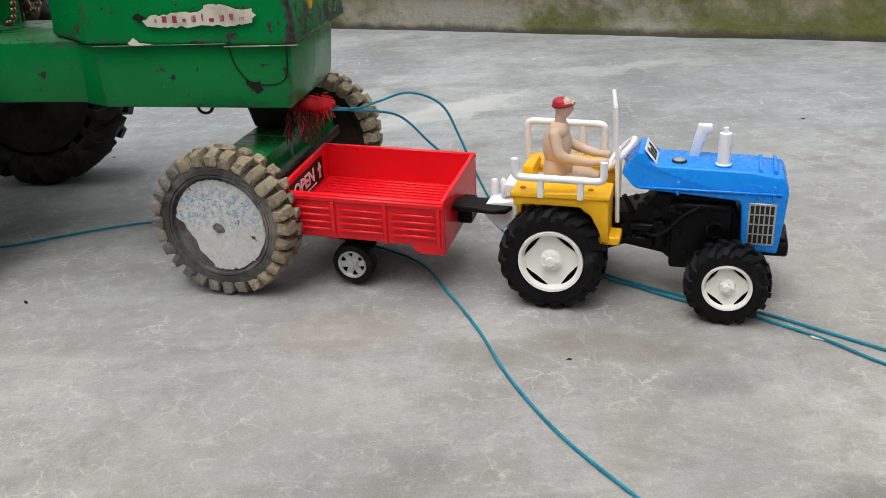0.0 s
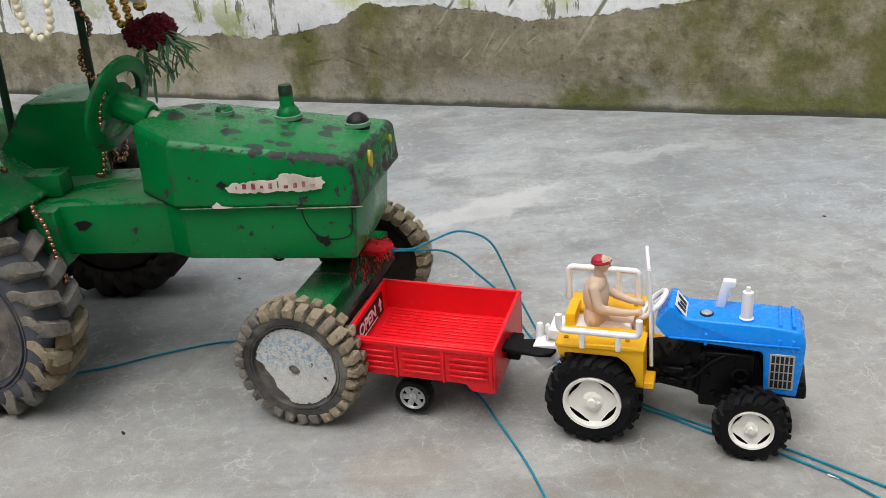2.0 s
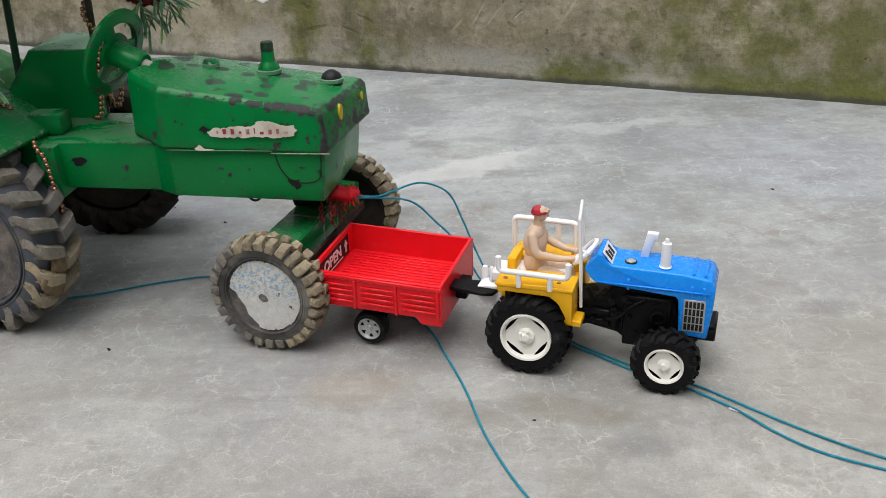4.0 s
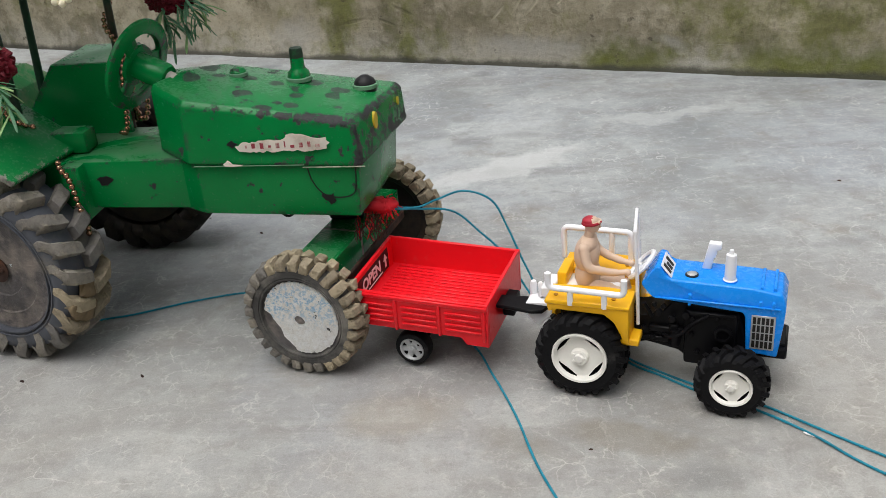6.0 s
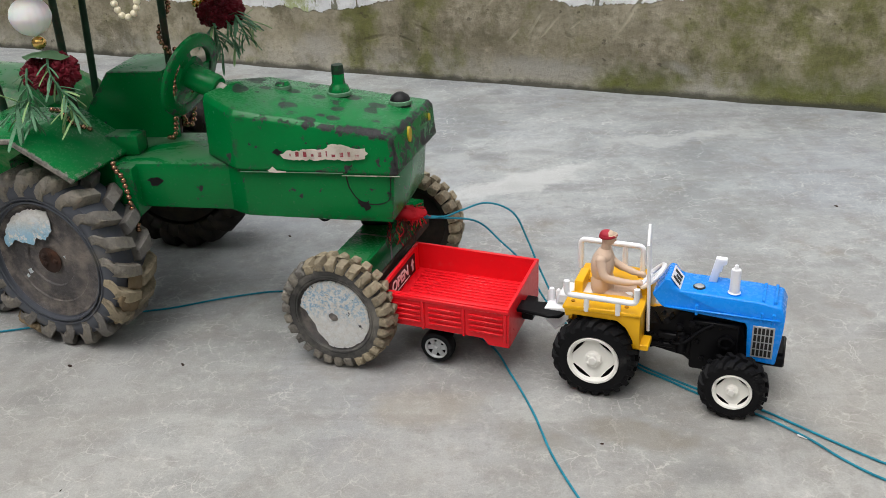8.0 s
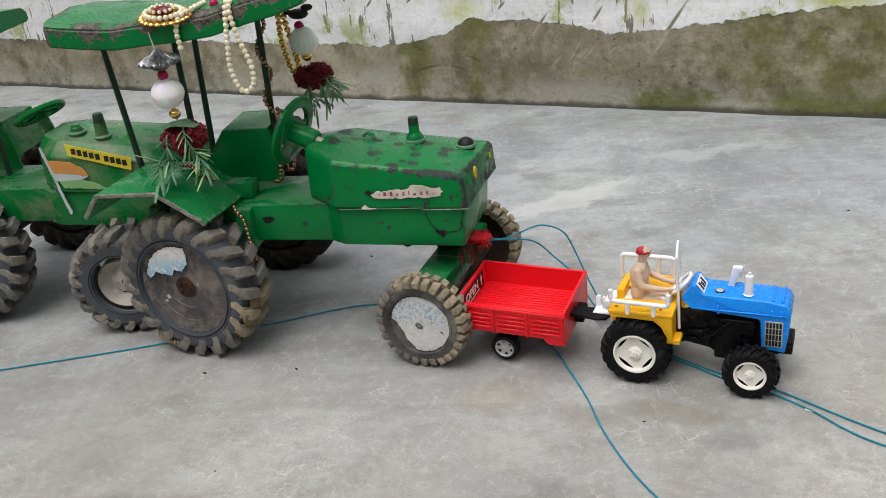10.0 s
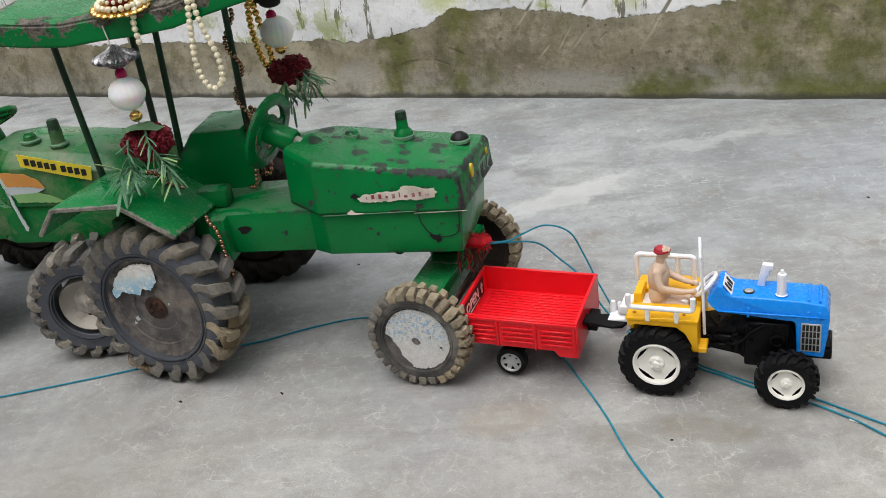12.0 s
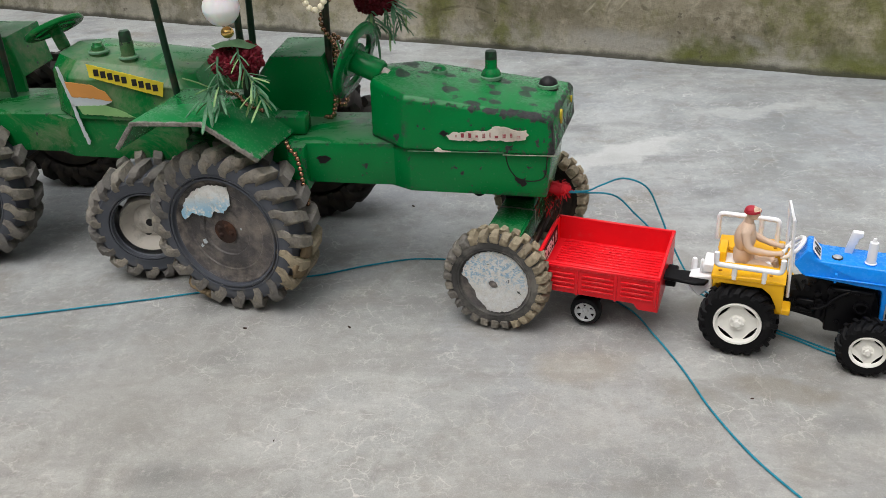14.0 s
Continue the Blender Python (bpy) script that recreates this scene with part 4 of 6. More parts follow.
def steering(parent, centre, r, facing, length, paint, thick=1.0, column=0.0105):
    """A flat-rimmed steering wheel with three broad spokes, on a stub column."""
    sw = new("steering_wheel")
    sw.parent = parent
    sw.matrix_basis = Matrix.Translation(centre) @ Vector(facing).to_track_quat("Z", "X").to_matrix().to_4x4()
    bm = B()
    prof = [(r + dr * thick, h) for dr, h in ((-0.0066, -0.0016), (-0.0058, -0.0026), (0.003, -0.0026), (0.0046, -0.0014), (0.0046, 0.0014), (0.003, 0.0026), (-0.0058, 0.0026), (-0.0066, 0.0016))]
    lathe(bm, prof, (0, 0, 0), (0, 0, 1), 44, closed=True)
    part("wheel_ring", bm, paint, sw)
    bm = B()
    lathe(bm, [(0.0, -0.0018), (r * 0.5, -0.0018), (r * 0.52, 0.0), (r * 0.5, 0.0018), (0, 0.0018)], (0, 0, 0), (0, 0, 1), 24)
    part("wheel_hub", bm, paint, sw)
    for i in range(3):
        bm = B()
        quad_box(bm, r * 0.4, r - 0.0052 * thick, -0.0062, 0.0062, -0.0015, 0.0015, 0.0006)
        part("spoke", bm, paint, sw, m=Matrix.Rotation(radians(30 + 120 * i), 4, "Z"))
    bm = B()
    c = column
    lathe(bm, [(0.0, 0), (c, 0.0), (c * 1.03, 0.002), (c, length * 0.84), (c * 0.86, length * 0.92), (c * 0.55, length * 0.93)], Vector(centre), Vector(facing), 28)
    part("steering_column", bm, paint, parent)
    bm = B()
    lathe(bm, [(c * 0.55, length * 0.9), (c * 0.5, length * 1.12), (0.0, length * 1.12)], Vector(centre), Vector(facing), 12)
    part("column_nut", bm, M_cream, parent, "bare metal nut")
    return sw


def knob(parent, name, profile, at, mat, label=""):
    bm = B()
    lathe(bm, profile, at, (0, 0, 1), 18)
    return part(name, bm, mat, parent, label)


def fender(parent, y0, y1, prof, paint, inner_wall=None):
    f = new("fender")
    f.parent = parent
    bm = B()
    bent_plate(bm, prof, y0, y1, 0.0042, 0.2 if y0 < 0.05 else 0.0)
    part("top_plate", bm, paint, f)
    if inner_wall:
        bm = B()
        ya, yb = inner_wall
        prism(bm, [(-0.0115, 0.128), (0.0733, 0.128), (0.0733, 0.168), (0.0655, 0.2106), (0.0168, 0.2106), (-0.0115, 0.1722)], ya, yb, 0.0006, 1)
        part("side_panel", bm, paint, f)
    return f


def green_tractor(name, label, at, heading, rear_x=0.0, second=False):
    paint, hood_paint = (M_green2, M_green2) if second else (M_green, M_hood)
    t = thing(name, label, "toy tractor", pose(at[0], at[1], 0, 0, 0, heading), "home-made tractors")
    y0, y1, yc = 0.0265, 0.1325, 0.0795
    # hood, lower engine casing, gearbox
    bm = B()
    hood_shell(bm, 0.118, 0.2825, y0, y1, 0.1525, 0.2005, 0.151, 0.03) if not second else hood_shell(bm, 0.14, 0.305, y0, y1, 0.152, 0.2065, 0.165, 0.022, 0.006, True)
    hood = part("hood", bm, hood_paint, t, "dull green hood with rounded corners" if second else "chipped green hood worn to dark metal along its edges")
    bm = B()
    a = [(0.1555, y0 + 0.0035), (0.278, y0 + 0.0035), (0.2845, yc), (0.2885, y1 - 0.0035), (0.1555, y1 - 0.0035), (0.135, y1 - 0.016), (0.135, y0 + 0.016)]
    lo = [bm.verts.new((x - (0.004 if x > 0.27 else 0), y, 0.1075 + (0.0045 if x < 0.16 else 0))) for x, y in a]
    hi = [bm.verts.new((x, y, 0.1515)) for x, y in a]
    n = len(a)
    for i in range(n):
        bm.faces.new((lo[i], lo[(i + 1) % n], hi[(i + 1) % n], hi[i]))
    bm.faces.new(lo[::-1])
    bm.faces.new(hi)
    bmesh.ops.recalc_face_normals(bm, faces=bm.faces)
    bmesh.ops.bevel(bm, geom=list(bm.edges), offset=0.0012, segments=2, affect="EDGES", profile=0.5)
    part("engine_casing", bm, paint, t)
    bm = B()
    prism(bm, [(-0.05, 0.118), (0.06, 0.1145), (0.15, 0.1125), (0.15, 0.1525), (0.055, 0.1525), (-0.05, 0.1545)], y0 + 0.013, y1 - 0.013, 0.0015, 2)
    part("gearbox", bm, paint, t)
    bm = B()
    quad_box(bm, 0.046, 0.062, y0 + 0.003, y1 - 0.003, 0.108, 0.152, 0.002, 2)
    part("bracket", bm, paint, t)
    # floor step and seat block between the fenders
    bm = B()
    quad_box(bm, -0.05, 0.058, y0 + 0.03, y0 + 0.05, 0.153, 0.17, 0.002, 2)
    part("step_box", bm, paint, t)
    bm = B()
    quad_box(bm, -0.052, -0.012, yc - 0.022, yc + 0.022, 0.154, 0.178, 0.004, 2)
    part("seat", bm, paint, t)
    # fenders
    prof = [(-0.092, 0.166), (-0.074, 0.190), (-0.012, 0.190), (0.034, 0.157)] if not second else [(-0.1, 0.163), (-0.085, 0.186), (-0.02, 0.186), (0.025, 0.155)]
    fender(t, -0.011, 0.074, prof, M_plate if not second else paint)
    fender(t, 0.106, 0.17, [(-0.012, 0.172), (0.0165, 0.211), (0.066, 0.211), (0.074, 0.168)], paint, (0.1053, 0.1105))
    # axles
    bm = B()
    rod(bm, (rear_x, 0.02, 0.08), (rear_x + 0.018, 0.225, 0.08), 0.008)
    part("rear_axle", bm, M_dark, t)
    bm = B()
    quad_box(bm, -0.0158, 0.0158, -0.074, 0.074, 0.064, 0.0785, 0.001, 1)
    part("front_axle", bm, M_plate if not second else paint, t, "turned flat green axle beam", m=pose(0.248, yc, 0, 0, 0, -11))
    bm = B()
    quad_box(bm, 0.0162, 0.0178, -0.073, 0.073, 0.056, 0.0788, 0.0005, 1)
    part("axle_flange", bm, M_plate if not second else paint, t, m=pose(0.248, yc, 0, 0, 0, -11))
    bm = B()
    quad_box(bm, 0.0235, 0.0265, -0.062, 0.062, 0.058, 0.065, 0.0006, 1)
    part("tie_bar", bm, M_rust, t, "rusty flat tie bar", m=pose(0.248, yc, 0, 0, 0, -11))
    bm = B()
    prism(bm, [(0.234, 0.079), (0.262, 0.079), (0.262, 0.108), (0.226, 0.108)], yc + 0.008, yc + 0.034, 0.0012, 1)
    part("axle_post", bm, M_dark if not second else paint, t)
    bm = B()
    rod(bm, (0, -0.085, 0.0485), (0, 0.085, 0.0485), 0.005)
    axle_rod = part("axle_rod", bm, M_dark, t, m=pose(0.248, yc, 0, 0, 0, -11))
    for y in (-0.066, 0.066):
        bm = B()
        quad_box(bm, -0.012, 0.012, y - 0.003, y + 0.003, 0.042, 0.0645, 0.001, 1)
        part("axle_lug", bm, paint, axle_rod)
    # wheels
    if second:
        big_wheel(t, 0.236, -0.019, 0.06, 0.056, 0.029, "front_wheel", 19, cream=True, lug_h=0.007, steer=8, lug_len=0.0095)
        big_wheel(t, 0.236, 0.178, 0.06, 0.056, 0.029, "front_wheel", 19, outer=1, cream=True, lug_h=0.007, steer=8, lug_len=0.0095)
    else:
        big_wheel(t, 0.2335, -0.0185, 0.048, 0.0225, 0.038, "front_wheel", 28, full_print=True, lug_h=0.0055, mud=(325, 515), chevron=False, steer=-13, lug_len=0.0066, hole=0.0312)
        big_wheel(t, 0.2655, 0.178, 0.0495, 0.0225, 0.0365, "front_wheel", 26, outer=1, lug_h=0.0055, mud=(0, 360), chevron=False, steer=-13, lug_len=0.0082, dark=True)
    big_wheel(t, rear_x - 0.008, 0.0, 0.0795, 0.044, 0.052, "rear_wheel", 20, print_turn=-12 if not second else None, steer=-14 if not second else 0.0, lug_len=0.0116, lug_h=0.008, hole=0.051, mud=(95, 128) if not second else None)
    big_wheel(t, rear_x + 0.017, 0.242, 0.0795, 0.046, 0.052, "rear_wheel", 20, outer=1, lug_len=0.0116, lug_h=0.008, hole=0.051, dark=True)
    # top fittings
    zt = 0.2015 if not second else 0.209
    if second:
        knob(t, "filler_cap", [(0.009, -0.003), (0.009, 0.0018), (0.0062, 0.003), (0.006, 0.007), (0.0045, 0.0085), (0.0042, 0.0105), (0.0, 0.011)], (0.187, 0.06, zt - 0.001), paint)
        knob(t, "exhaust_stub", [(0.0085, -0.004), (0.0085, 0.002), (0.0066, 0.0035), (0.0064, 0.017), (0.0, 0.0172)], (0.219, 0.055, zt - 0.005), paint)
        knob(t, "stub_tip", [(0.006, 0.0), (0.0056, 0.008), (0.0045, 0.01), (0.0, 0.0104)], (0.219, 0.055, zt + 0.012), M_tip)
        for x, y, r, z in ((0.187, 0.06, 0.0092, 0.0), (0.219, 0.055, 0.0088, -0.004)):
            bm = B()
            lathe(bm, [(r + 0.0009, 0.0), (r + 0.0006, 0.0016), (r - 0.0006, 0.002), (r - 0.0008, 0.0)], (x, y, zt + z), (0, 0, 1), 20, closed=True)
            part("seal_ring", bm, M_seal, t, "pale filler ring")
    else:
        knob(t, "filler_cap", [(0.0065, 0), (0.0065, 0.003), (0.0045, 0.0055), (0.0, 0.0065)], (0.1755, 0.094, zt - 0.0015), paint)
        knob(t, "exhaust_stub", [(0.0092, -0.003), (0.0092, 0.0025), (0.008, 0.0068), (0.006, 0.0088), (0.0054, 0.0105), (0.005, 0.0225), (0.0042, 0.0242), (0.0, 0.0248)], (0.2215, 0.1, zt - 0.009), paint)
    if not second:
        knob(t, "radiator_cap", [(0.0088, -0.003), (0.009, 0.002), (0.0074, 0.006), (0.003, 0.009), (0.0, 0.0094)], (0.2725, 0.1, zt - 0.0165), M_dark, "black domed cap")
    if not second:
        for x, y, r, z in ((0.1755, 0.094, 0.0068, -0.0036), (0.2215, 0.1, 0.0097, -0.0104), (0.2725, 0.1, 0.0092, -0.0182)):
            bm = B()
            lathe(bm, [(r + 0.0005, -0.002), (r + 0.0004, 0.0006), (r - 0.0005, 0.0012), (r - 0.0006, -0.002)], (x, y, zt + z + 0.0034), (0, 0, 1), 20, closed=True)
            part("seal_ring", bm, M_seal, t, "pale filler ring")
        bm = B()
        lathe(bm, [(0.0053, 0), (0.0052, 0.0055), (0.0046, 0.0074), (0.0, 0.0078)], (0.2215, 0.1, zt + 0.0087), (0, 0, 1), 18)
        part("stub_tip", bm, M_tip, t, "worn blackened tip")
    if second:
        steering(t, (0.134, 0.082, 0.2265), 0.0265, Vector((0.42, -0.2, -0.88)).normalized(), 0.024, paint, 0.8, 0.0062)
    else:
        steering(t, (0.1015, 0.082, 0.2145), 0.0315, Vector((0.91, -0.24, -0.33)).normalized(), 0.031, paint)
    # roof on four rods
    if not second:
        posts = [((-0.066, 0.076, 0.184), (-0.077, 0.076, 0.322)), ((0.006, 0.062, 0.184), (0.0065, 0.062, 0.324)), ((-0.004, 0.117, 0.15), (-0.003, 0.13, 0.326)), ((0.068, 0.118, 0.152), (0.072, 0.118, 0.33))]
        x0, x1, zl, zr = -0.103, 0.152, 0.33, 0.343
    else:
        posts = [((-0.02, 0.076, 0.184), (-0.025, 0.076, 0.322)), ((0.068, 0.09, 0.152), (0.065, 0.09, 0.325)), ((0.0, 0.13, 0.2), (0.0, 0.13, 0.326)), ((-0.05, 0.118, 0.2), (-0.05, 0.118, 0.326))]
        x0, x1, zl, zr = -0.10, 0.118, 0.322, 0.326
    for a, b in posts:
        bm = B()
        rod(bm, a, b, 0.0034, 0.003, 10)
        part("roof_post", bm, M_post, t)
    bm = B()
    rows = []
    for i in range(9):
        u = i / 8
        x = x0 + (x1 - x0) * u
        z = zl + (zr - zl) * u * u if second else 0.331 - 0.0336 * u + 0.0598 * u * u
        lift = 0.0 if second else 0.0085
        row = []
        for (y, dz) in ((0.026, -0.007), (0.0255, 0.003 + lift), (0.031, 0.0085 + lift), (0.08, 0.013 + lift), (0.13, 0.0085 + lift), (0.1365, 0.003 + lift), (0.136, -0.007), (0.128, -0.0075), (0.034, -0.0075)):
            row.append(bm.verts.new((x + (0.004 if 0 < i < 8 else 0), y, z + dz + 0.0012 * math.sin(i * 2.1 + y * 40))))
        rows.append(row)
    for a, b in zip(rows, rows[1:]):
        for k in range(9):
            bm.faces.new((a[k], a[(k + 1) % 9], b[(k + 1) % 9], b[k]))
    bm.faces.new(rows[0][::-1])
    bm.faces.new(rows[-1])
    bmesh.ops.recalc_face_normals(bm, faces=bm.faces)
    bmesh.ops.bevel(bm, geom=[e for e in bm.edges if e.calc_face_angle(0) > 0.6], offset=0.0016, segments=2, affect="EDGES")
    part("roof", bm, M_roof, t, "sheet-metal roof with worn scuffed edges")
    return t, hood


G_AT, G_TURN = (-0.36, 0.70), -6
G = pose(*G_AT, 0, 0, 0, G_TURN)
J_AT, J_TURN = (-0.699, 0.8035), -6
J = pose(*J_AT, 0, 0, 0, J_TURN)
tractor, _ = green_tractor("green_tractor", "home-made green metal toy tractor with chipped paint and roof, on concrete", G_AT, G_TURN)
tractor_2, _ = green_tractor("green_tractor", "second home-made green toy tractor standing behind, with yellow name strip", J_AT, J_TURN, 0.035, True)


# ---- blue toy tractor, its driver doll and the red trailer ----
BL = pose(0.065, 0.61, 0, 0, 0, -19.5)


def toy_wheel(parent, name, x, y_face, r, width, rim_r, outer=-1, n=22, slots=4):
    w = new(name)
    w.parent = parent
    w.matrix_basis = Matrix.Translation((x, y_face - outer * width / 2, r)) @ (pose(0, 0, 0, 0, 0, 180) if outer > 0 else Matrix.Identity(4))
    half, cr = width / 2, r - 0.0022
    bm = B()
    lathe(bm, [(rim_r, -half * 0.7), (rim_r * 1.06, -half), (cr * 0.86, -half * 1.02), (cr * 0.96, -half * 0.86), (cr, -half * 0.5), (cr, half * 0.5), (cr * 0.96, half * 0.86), (cr * 0.86, half), (rim_r, half * 0.7)], seg=56, closed=True)
    bmesh.ops.recalc_face_normals(bm, faces=bm.faces)
    tyre = part("tyre", bm, M_tyre, w, smooth=30)
    for s in (-1, 1) if n else ():
        L = 2 * math.pi * r / n * 0.26
        lb = B()
        pts = []
        for yy, top, off in ((0.0, r, L * 1.1), (s * half * 0.75, r * 0.995, -L * 0.5), (s * half * 1.04, r - 0.0035, -L * 1.3)):
            base = cr * 0.97 if abs(yy) < half * 0.9 else cr * 0.86
            pts.append([lb.verts.new(p) for p in ((off - L, yy, base), (off - L * 0.7, yy, top), (off + L * 0.7, yy, top), (off + L, yy, base))])
        for p0, p1 in zip(pts, pts[1:]):
            for i in range(3):
                lb.faces.new((p0[i], p0[i + 1], p1[i + 1], p1[i]))
        lb.faces.new(pts[0])
        lb.faces.new(pts[-1][::-1])
        bmesh.ops.recalc_face_normals(lb, faces=lb.faces)
        me = mesh_of("lug", lb, M_tyre, 30)
        for k in range(n):
            lug = new("lug", me)
            lug.parent = tyre
            lug.matrix_basis = Matrix.Rotation(2 * math.pi * (k + (0.5 if s > 0 else 0)) / n, 4, "Y")
    bm = B()
    q = rim_r
    # dished rim with slots: a turned plate whose faces are left out at the slots
    seg = 48
    big = rim_r > 0.01
    rings = [(q * 1.02, -half * 0.9), (q * 1.0, -half * 1.08), (q * 0.92, -half * 1.06), (q * 0.84, -half * 0.8), (q * 0.82, -half * 0.72), (q * 0.34, -half * 0.62), (q * 0.3, -half * 0.9), (q * 0.18, -half * 0.95), (q * 0.14, -half * 1.1), (0, -half * 1.12)]
    each = seg // slots
    open_to = int(each * (0.72 if big else 0.62))
    def cut(i):
        f = (i % each) / open_to
        return 1.0 - ((0.15 if big else 0.42) * math.sin(math.pi * f) if f < 1 else 0.0)
    vs = [[bm.verts.new((R * (cut(i) if j == 4 else 1) * math.cos(2 * math.pi * (i + 3) / seg), h, R * (cut(i) if j == 4 else 1) * math.sin(2 * math.pi * (i + 3) / seg))) for i in range(seg)] if R > 0 else [bm.verts.new((0, h, 0))] for j, (R, h) in enumerate(rings)]
    for j in range(len(rings) - 1):
        for i in range(seg):
            if j == 3 and i % each < open_to:
                continue
            a, b = vs[j], vs[j + 1]
            if len(b) == 1:
                bm.faces.new((a[i], a[(i + 1) % seg], b[0]))
            else:
                bm.faces.new((a[i], a[(i + 1) % seg], b[(i + 1) % seg], b[i]))
    bmesh.ops.recalc_face_normals(bm, faces=bm.faces)
    bmesh.ops.solidify(bm, geom=list(bm.faces), thickness=0.0006)
    rim_face = part("rim_face", bm, M_rim if rim_r > 0.01 else M_silver, w)
    bm = B()
    lathe(bm, [(0, half * 0.5), (q * 1.02, half * 0.5), (q * 1.02, -half * 0.3), (0, -half * 0.3)], seg=32)
    part("wheel_core", bm, M_black, w)
    for i in range(5):
        bm = B()
        a = 2 * math.pi * i / 5
        lathe(bm, [(q * 0.055, -half * 0.9), (q * 0.055, -half * 1.0), (0, -half * 1.03)], (q * 0.24 * math.cos(a), 0, q * 0.24 * math.sin(a)), (0, 1, 0), 8)
        part("wheel_nut", bm, M_rim if rim_r > 0.01 else M_silver, rim_face)
    return w


def blue_tractor():
    t = thing("blue_tractor", "blue and yellow plastic toy tractor with white rails and wheels", "toy tractor", BL)
    c = 0.0425
    toy_wheel(t, "rear_wheel", 0.0, 0.0, 0.0318, 0.021, 0.019, -1, 20)
    toy_wheel(t, "rear_wheel", 0.0, 0.085, 0.0318, 0.021, 0.019, 1, 20)
    toy_wheel(t, "front_wheel", 0.1, 0.0, 0.0242, 0.0175, 0.0137, -1, 18)
    toy_wheel(t, "front_wheel", 0.1, 0.085, 0.0242, 0.0175, 0.0137, 1, 18)
    # black chassis and engine
    bm = B()
    prism(bm, [(-0.02, 0.032), (0.03, 0.03), (0.04, 0.034), (0.062, 0.03), (0.072, 0.022), (0.086, 0.02), (0.092, 0.03), (0.128, 0.034), (0.131, 0.037), (0.131, 0.044), (0.105, 0.047), (0.1, 0.066), (0.058, 0.068), (0.05, 0.058), (0.034, 0.054), (-0.02, 0.056)], c - 0.013, c + 0.013, 0.0008, 1)
    part("engine_block", bm, M_black, t)
    bm = B()
    quad_box(bm, 0.066, 0.1, c - 0.016, c + 0.016, 0.022, 0.064, 0.002, 2)
    part("sump", bm, M_black, t)
    bm = B()
    quad_box(bm, 0.056, 0.062, c - 0.0175, c + 0.0175, 0.036, 0.052, 0.001, 1)
    quad_box(bm, 0.042, 0.066, c - 0.0165, c + 0.0165, 0.044, 0.049, 0.001, 1)
    quad_box(bm, 0.036, 0.058, c - 0.015, c + 0.015, 0.036, 0.04, 0.0008, 1)
    part("engine_ribs", bm, M_black, t)
    for k in range(3):
        bm = B()
        lathe(bm, [(0.0026, 0), (0.0026, 0.003), (0.0015, 0.0036), (0, 0.0036)], (0.049 + 0.009 * k, c - 0.0165, 0.061 - 0.004 * (k % 2)), (0, -1, 0), 10)
        part("bolt_head", bm, M_black, t)
    bm = B()
    lathe(bm, [(0.0058, 0), (0.0058, 0.004), (0.0042, 0.0044), (0.0038, 0.002), (0, 0.002)], (0.0915, c - 0.0155, 0.049), (0, -1, 0), 20)
    part("steering_joint", bm, M_black, t)
    bm = B()
    tube(bm, [(0.044, c - 0.014, 0.055), (0.041, c - 0.017, 0.063), (0.039, c - 0.018, 0.067)], 0.0016, 8)
    part("gear_lever", bm, M_black, t)
    bm = B()
    rod(bm, (0.1, 0.01, 0.024), (0.1, 0.075, 0.024), 0.0035)
    part("front_axle", bm, M_black, t)
    bm = B()
    rod(bm, (0.0, 0.01, 0.032), (0.0, 0.075, 0.032), 0.004)
    part("rear_axle", bm, M_black, t)
    bm = B()
    quad_box(bm, 0.108, 0.132, c - 0.017, c + 0.017, 0.0345, 0.0425, 0.0012, 1)
    part("front_bumper", bm, M_black, t)
    # hood
    bm = B()
    side = [(0.0365, 0.0805), (0.043, 0.0735), (0.0455, 0.0715), (0.103, 0.0672), (0.1045, 0.064), (0.106, 0.038), (0.126, 0.0365), (0.1285, 0.06), (0.1292, 0.075), (0.126, 0.0825), (0.108, 0.0845), (0.057, 0.0855), (0.0525, 0.0875), (0.0495, 0.0925), (0.0455, 0.093), (0.042, 0.087)]
    def narrow(p):
        k = 1.0 if p.z < 0.077 else 1.0 - 0.24 * min(1, (p.z - 0.077) / 0.012)
        return Vector((p.x, c + (p.y - c) * k, p.z))
    prism(bm, side, c - 0.0185, c + 0.0185, 0.0016, 3, narrow)
    hood = part("hood", bm, M_blue, t, "glossy blue plastic hood")
    for x in (0.069, 0.1135, 0.1215):
        bm = B()
        quad_box(bm, x - 0.0011, x + 0.0011, c - 0.0189, c + 0.0189, 0.069, 0.0772, 0.0004, 1)
        quad_box(bm, x - 0.0011, x + 0.0011, c - 0.014, c + 0.014, 0.0815, 0.0854, 0.0004, 1)
        part("hood_rib", bm, M_blue, hood)
    bm = B()
    quad_box(bm, 0.046, 0.126, c - 0.0194, c - 0.018, 0.0722, 0.0735, 0.0004, 1)
    part("hood_rib", bm, M_blue, hood)
    # side grilles
    for s in (-1, 1):
        g = new("grille")
        g.parent = t
        y = c + s * 0.0187
        bm = B()
        quad_box(bm, 0.1085, 0.1235, y - 0.0004, y + 0.0004, 0.0418, 0.0672, 0.0003, 1)
        part("grille_panel", bm, M_silver, g, "pale silver panel")
        for i in range(5):
            for j in range(4):
                bm = B()
                x0, z0 = 0.1096 + 0.0027 * i, 0.0433 + 0.0059 * j
                quad_box(bm, x0, x0 + 0.0019, y + s * 0.0003 - 0.0004, y + s * 0.0003 + 0.0004, z0, z0 + 0.0049)
                part("grille_slot", bm, M_ink, g, smooth=0)
